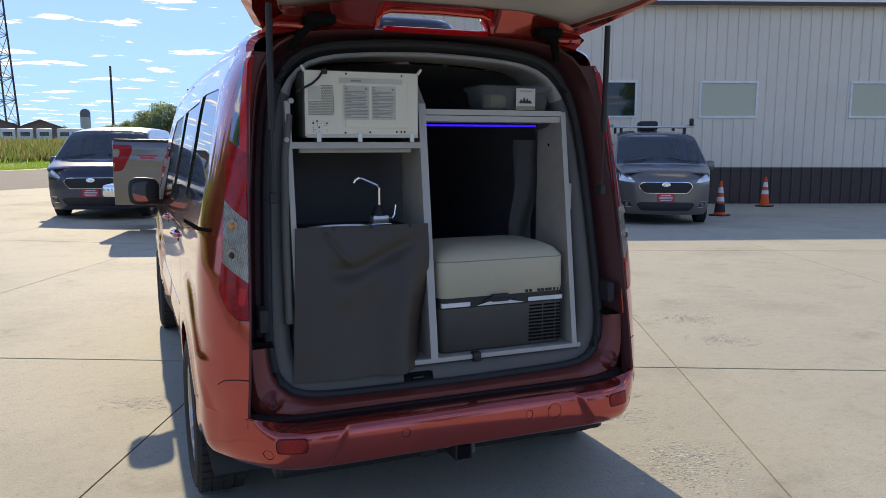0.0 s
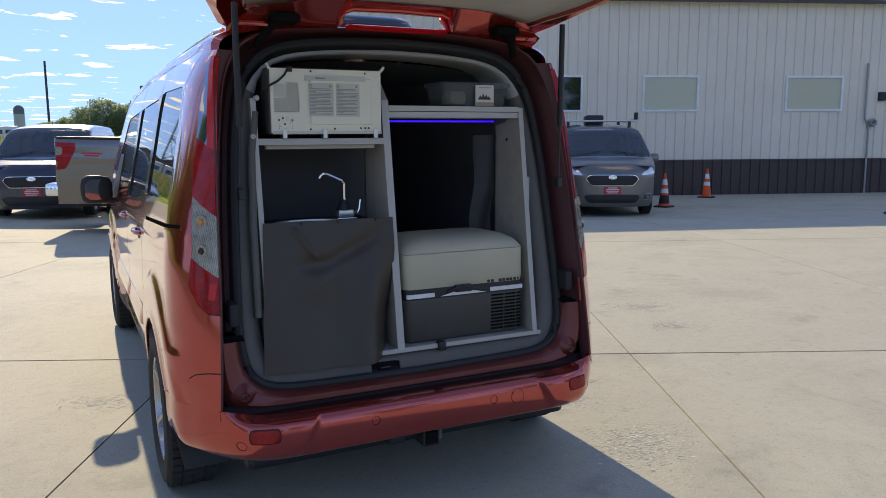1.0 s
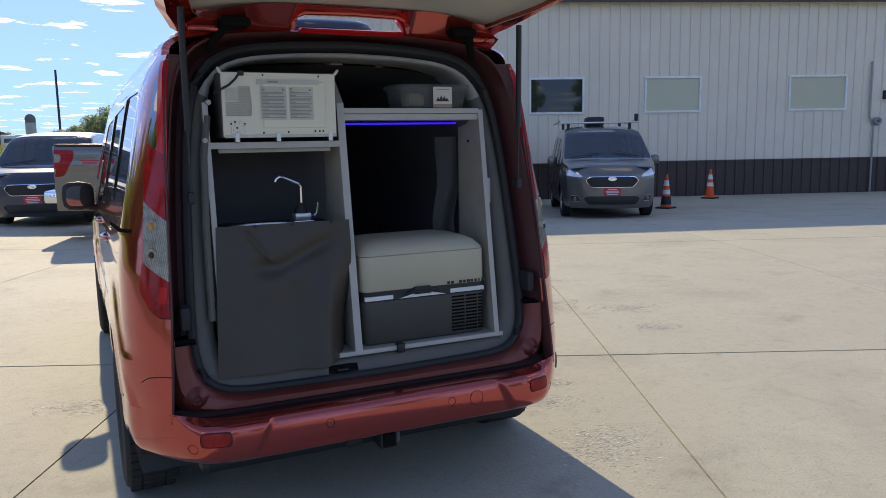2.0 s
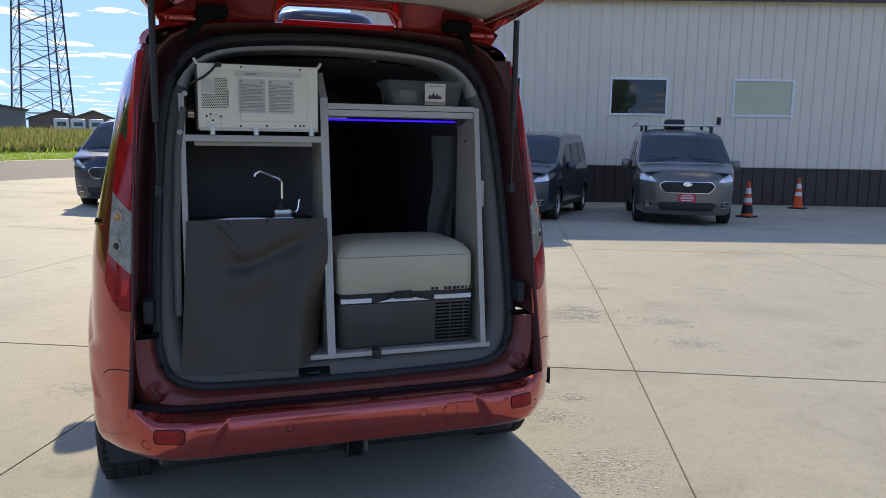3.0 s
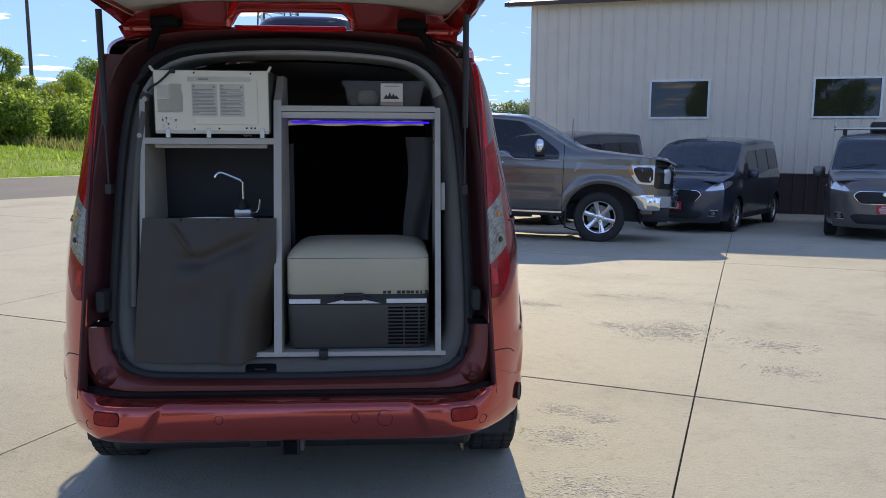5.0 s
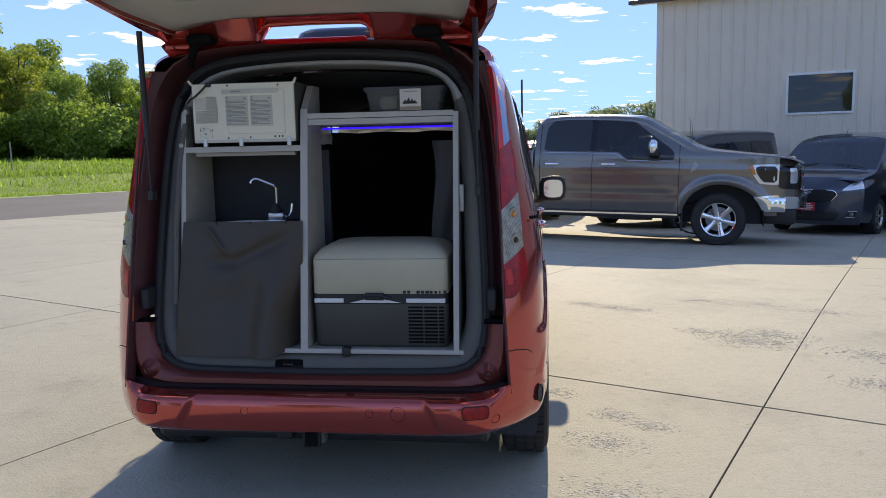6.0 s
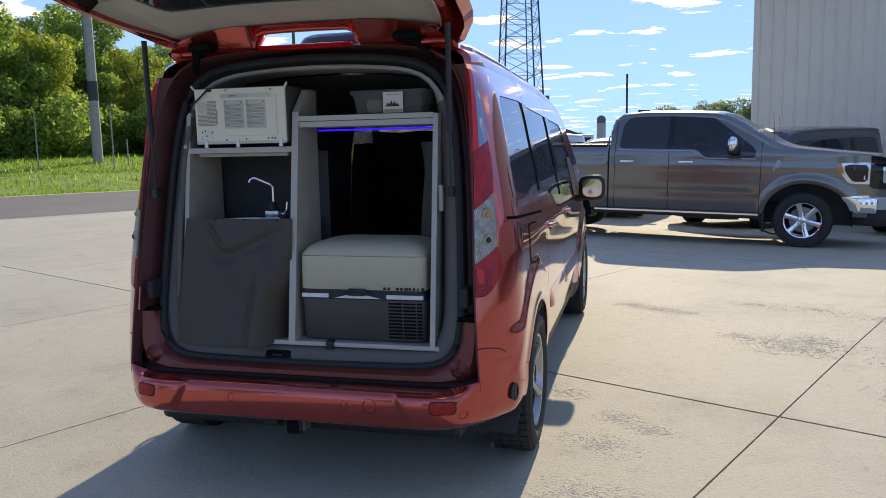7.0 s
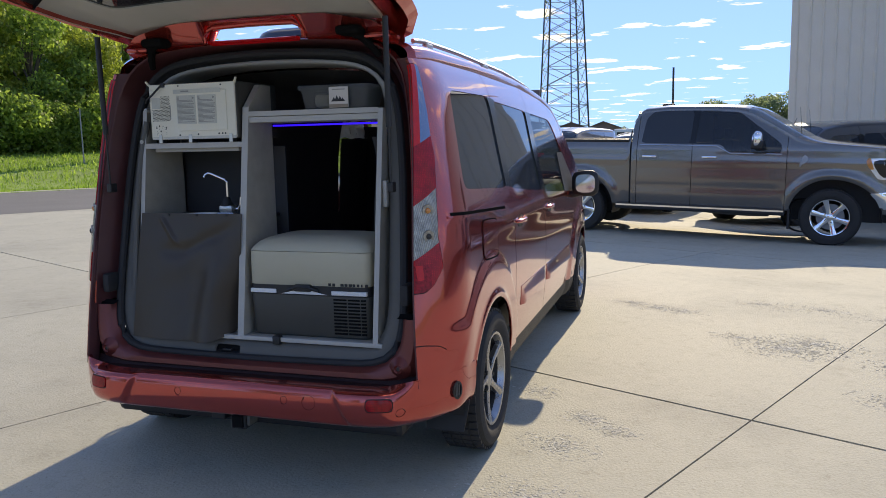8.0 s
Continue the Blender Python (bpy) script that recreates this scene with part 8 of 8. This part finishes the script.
def blades(name, label, count, n0, n1, s0, s1, h0, h1, width, material, seed, az_lo=-90, az_hi=90):
    """Upright grass or weed blades on the verge, along the road."""
    rng = np.random.default_rng(seed)
    s = rng.uniform(s0, s1, count)
    n = n0 + (n1 - n0) * rng.random(count) ** 1.5
    x, y = 0.6 * s - 0.8 * n, 0.8 * s + 0.6 * n
    z = np.array([land_z(a, b) for a, b in zip(x, y)])
    a = rng.uniform(0, 2 * np.pi, count)
    h = rng.uniform(h0, h1, count)
    clump = np.array([noise.noise(Vector((a_ * 0.33, b_ * 0.33, seed))) + 0.6 * noise.noise(Vector((a_ * 1.3, b_ * 1.3, seed + 5))) for a_, b_ in zip(x, y)])
    h = h * np.clip(1.0 + 0.9 * clump, 0.25, 1.9)
    w = width * (0.6 + 0.8 * rng.random(count))
    lean = rng.normal(size=(count, 2)) * 0.25 * h[:, None]
    base = np.stack([x, y, z], 1)
    side = np.stack([np.cos(a) * w, np.sin(a) * w, np.zeros(count)], 1)
    tip = base + np.stack([lean[:, 0], lean[:, 1], h], 1)
    v = np.stack([base - side, base + side, tip + side * 0.25, tip - side * 0.25], 1).reshape(-1, 3)
    me = bpy.data.meshes.new(name)
    me.from_pydata(v.tolist(), [], np.arange(count * 4).reshape(-1, 4).tolist())
    me.materials.append(material)
    return tagged(put(name, me), label, "grass", kind="stuff")


blades("verge_grass", "bright green uncut grass along the road verge", 75000, 28.4, 46, -14, 60, 0.04, 0.12, 0.018, GRASSBLADE, 3)
blades("field_grass", "green meadow grass before the trees", 45000, 38, 62, -20, 70, 0.06, 0.17, 0.028, GRASSBLADE, 4)
blades("dry_weeds", "tall dry brown weeds behind the verge", 34000, 35, 74, 25, 95, 0.15, 0.72, 0.035, WEED, 6)
blades("leafy_weeds", "leafy green weeds among the grass", 7000, 34, 66, -12, 90, 0.08, 0.30, 0.04, LEAF, 7)
blades("bushy_weeds", "bushy olive-green weeds between the dry stalks", 26000, 35, 72, 25, 95, 0.12, 0.62, 0.07, OLIVEWEED, 8)


def build_tower():
    t = thing("lattice_tower", "grey steel lattice radio tower", "tower", pose(*polar(-8.55, 230), -0.6, 0, 0, 20))
    h, w0, w1 = 95.0, 6.3, 2.2
    corners = [(1, 1), (-1, 1), (-1, -1), (1, -1)]
    wz = lambda z: w0 + (w1 - w0) * z / h
    P = lambda k, z: Vector((corners[k % 4][0] * wz(z), corners[k % 4][1] * wz(z), z))
    for k in range(4):
        part("leg", tube(B(), [P(k, 0), P(k, h)], [0.26, 0.2], 5), POLEBLACK, t)
    zs = [0]
    while zs[-1] < 60:
        zs.append(zs[-1] + wz(zs[-1]) * 0.95)
    for k in range(4):
        for a, b in zip(zs, zs[1:]):
            part("brace", tube(B(), [P(k, a), P(k + 1, b)], 0.10, 4), GALV, t)
            part("brace", tube(B(), [P(k + 1, a), P(k, b)], 0.10, 4), GALV, t)
            part("girt", tube(B(), [P(k, b), P(k + 1, b)], 0.09, 4), GALV, t)
    part("cable_ladder", tube(B(), [(wz(0) * 0.2, -wz(0), 0), (wz(h) * 0.2, -wz(h), h)], 0.16, 4), POLEBLACK, t)


build_tower()


def simple_pole(name, label, az, d, h, r0, r1, material, arms=(), ox=1.0):
    x, y = polar(az, d, ox)
    p = thing(name, label, "pole", pose(x, y, land_z(x, y) - 0.2, 0, 0, -az))
    part("shaft", tube(B(), [(0, 0, 0), (0, 0, h)], [r0, r1], 10), material, p, smooth=True)
    for z, w in arms:
        part("crossarm", box(B(), -w, w, -0.06, 0.06, z - 0.07, z + 0.07, 0.01), WOODPOLE, p)
        for k in (-0.9, -0.45, 0.45, 0.9):
            part("insulator", cyl(B(), (k * w, 0, z + 0.07), (k * w, 0, z + 0.25), 0.05, seg=6), GALV, p)
    return p


simple_pole("steel_mast", "dark slim mast on the horizon", -1.0, 300, 26.5, 0.42, 0.36, POLEBLACK)
np_ = simple_pole("lamp_post", "pale grey post with a dark band beside the verge", -37.9, 47, 17, 0.27, 0.21, POLEGREY)
part("band", cyl(B(), (0, 0, 3.6), (0, 0, 4.65), 0.268, seg=12), POLEBLACK, np_, "dark band")
simple_pole("utility_pole", "wooden utility pole with a crossarm", -24.6, 82, 15.2, 0.20, 0.14, WOODPOLE, ((14.6, 1.6),))
simple_pole("utility_pole", "wooden utility pole with a crossarm", -15.4, 125, 8.0, 0.22, 0.16, WOODPOLE, ((7.6, 1.2),), -0.37)
simple_pole("utility_pole", "wooden utility pole with a crossarm", -14.4, 140, 6.8, 0.2, 0.15, WOODPOLE, ((6.4, 1.1),), -0.37)
for az, d, h in ((-36.9, 43, 3.2), (-36.0, 45, 1.7), (-41.5, 44, 3.0)):
    simple_pole("marker_post", "thin white marker post before the trees", az, d, h, 0.035, 0.03, POLEGREY)


def far_building(name, label, az, d, w, depth, h, ridge, wall_m, roof_m, ox=-0.37, yaw=None, doors=()):
    x, y = polar(az, d, ox)
    b = thing(name, label, "building", pose(x, y, land_z(x, y) - 0.2, 0, 0, -az if yaw is None else yaw))
    part("wall", box(B(), -w / 2, w / 2, 0, depth, 0, h), wall_m, b)
    bm = B()
    e = 0.4
    pr = [(-w / 2 - e, h - 0.05), (0, h + ridge), (w / 2 + e, h - 0.05), (w / 2 + e, h - 0.25), (0, h + ridge - 0.2), (-w / 2 - e, h - 0.25)]
    a = [bm.verts.new((px, -e, pz)) for px, pz in pr]
    c = [bm.verts.new((px, depth + e, pz)) for px, pz in pr]
    bm.faces.new(a); bm.faces.new(list(reversed(c)))
    for i in range(6):
        bm.faces.new((a[i], c[i], c[(i + 1) % 6], a[(i + 1) % 6]))
    part("roof", bm, roof_m, b)
    bm = B()
    g = [bm.verts.new(q) for q in ((-w / 2, 0, h), (w / 2, 0, h), (0, 0, h + ridge - 0.1))]
    bm.faces.new(g)
    part("gable", bm, wall_m, b)
    for x0, x1, z1, m in doors:
        part("door", box(B(), x0, x1, -0.06, 0.0, 0, z1), m, b)
    return b


far_building("equipment_shed", "grey metal shed beside the tower", -11.35, 115, 8.4, 7, 3.6, 0.75, FARGREY, FARROOF, doors=((-0.6, 1.1, 2.6, TEAL), (-2.4, -1.3, 2.2, TEAL)))
far_building("grain_bin", "tall grey grain bin behind the trees", -16.5, 140, 3.4, 3.4, 7.0, 0.15, FARGREY, FARGREY)
far_building("low_annexe", "low grey annexe beside the shed", -14.6, 118, 3.6, 5, 2.6, 0.2, FARGREY, FARROOF)
far_building("brick_house", "brown brick building with a low gable roof", -7.3, 185, 10, 9, 3.4, 1.9, BRICK, FARROOF, -1.1)
far_building("brick_house", "brown brick building with a low gable roof", -5.0, 180, 9, 9, 3.4, 1.8, BRICK, FARROOF, -1.1)
for az in (-6.9, -5.9, -4.8, -3.6, -2.9):
    x, y = polar(az, 150, -1.1)
    r = thing("camping_trailer", "white camping trailer parked in a far lot", "trailer", pose(x, y, land_z(x, y) - 0.1, 0, 0, -az))
    part("body", box(B(), -1.2, 1.2, 0, 5.5, 0.5, 2.9, 0.18), RVWHITE, r, smooth=True)
    part("window", box(B(), -0.7, 0.7, -0.03, 0.0, 1.6, 2.3), PGLASS, r)
    part("skirt", box(B(), -1.1, 1.1, 0.1, 5.4, 0.1, 0.5), BASEGREY, r)
x, y = polar(-2.3, 260, -1.1)
s = thing("farm_silo", "grey stave silo with a domed cap", "silo", pose(x, y, -0.5))
part("barrel", lathe(B(), [(0, 1.45), (9.6, 1.45)], 24, "z"), SILO, s, smooth=True)
part("dome", lathe(B(), [(9.6, 1.5), (10.4, 1.2), (10.9, 0.6), (11.0, 0.01)], 24, "z"), SILO, s, smooth=True)
part("hoops", lathe(B(), [(k * 1.2 + dz, r) for k in range(1, 8) for dz, r in ((-0.06, 1.46), (-0.05, 1.5), (0.05, 1.5), (0.06, 1.46))], 24, "z"), GALV, s)
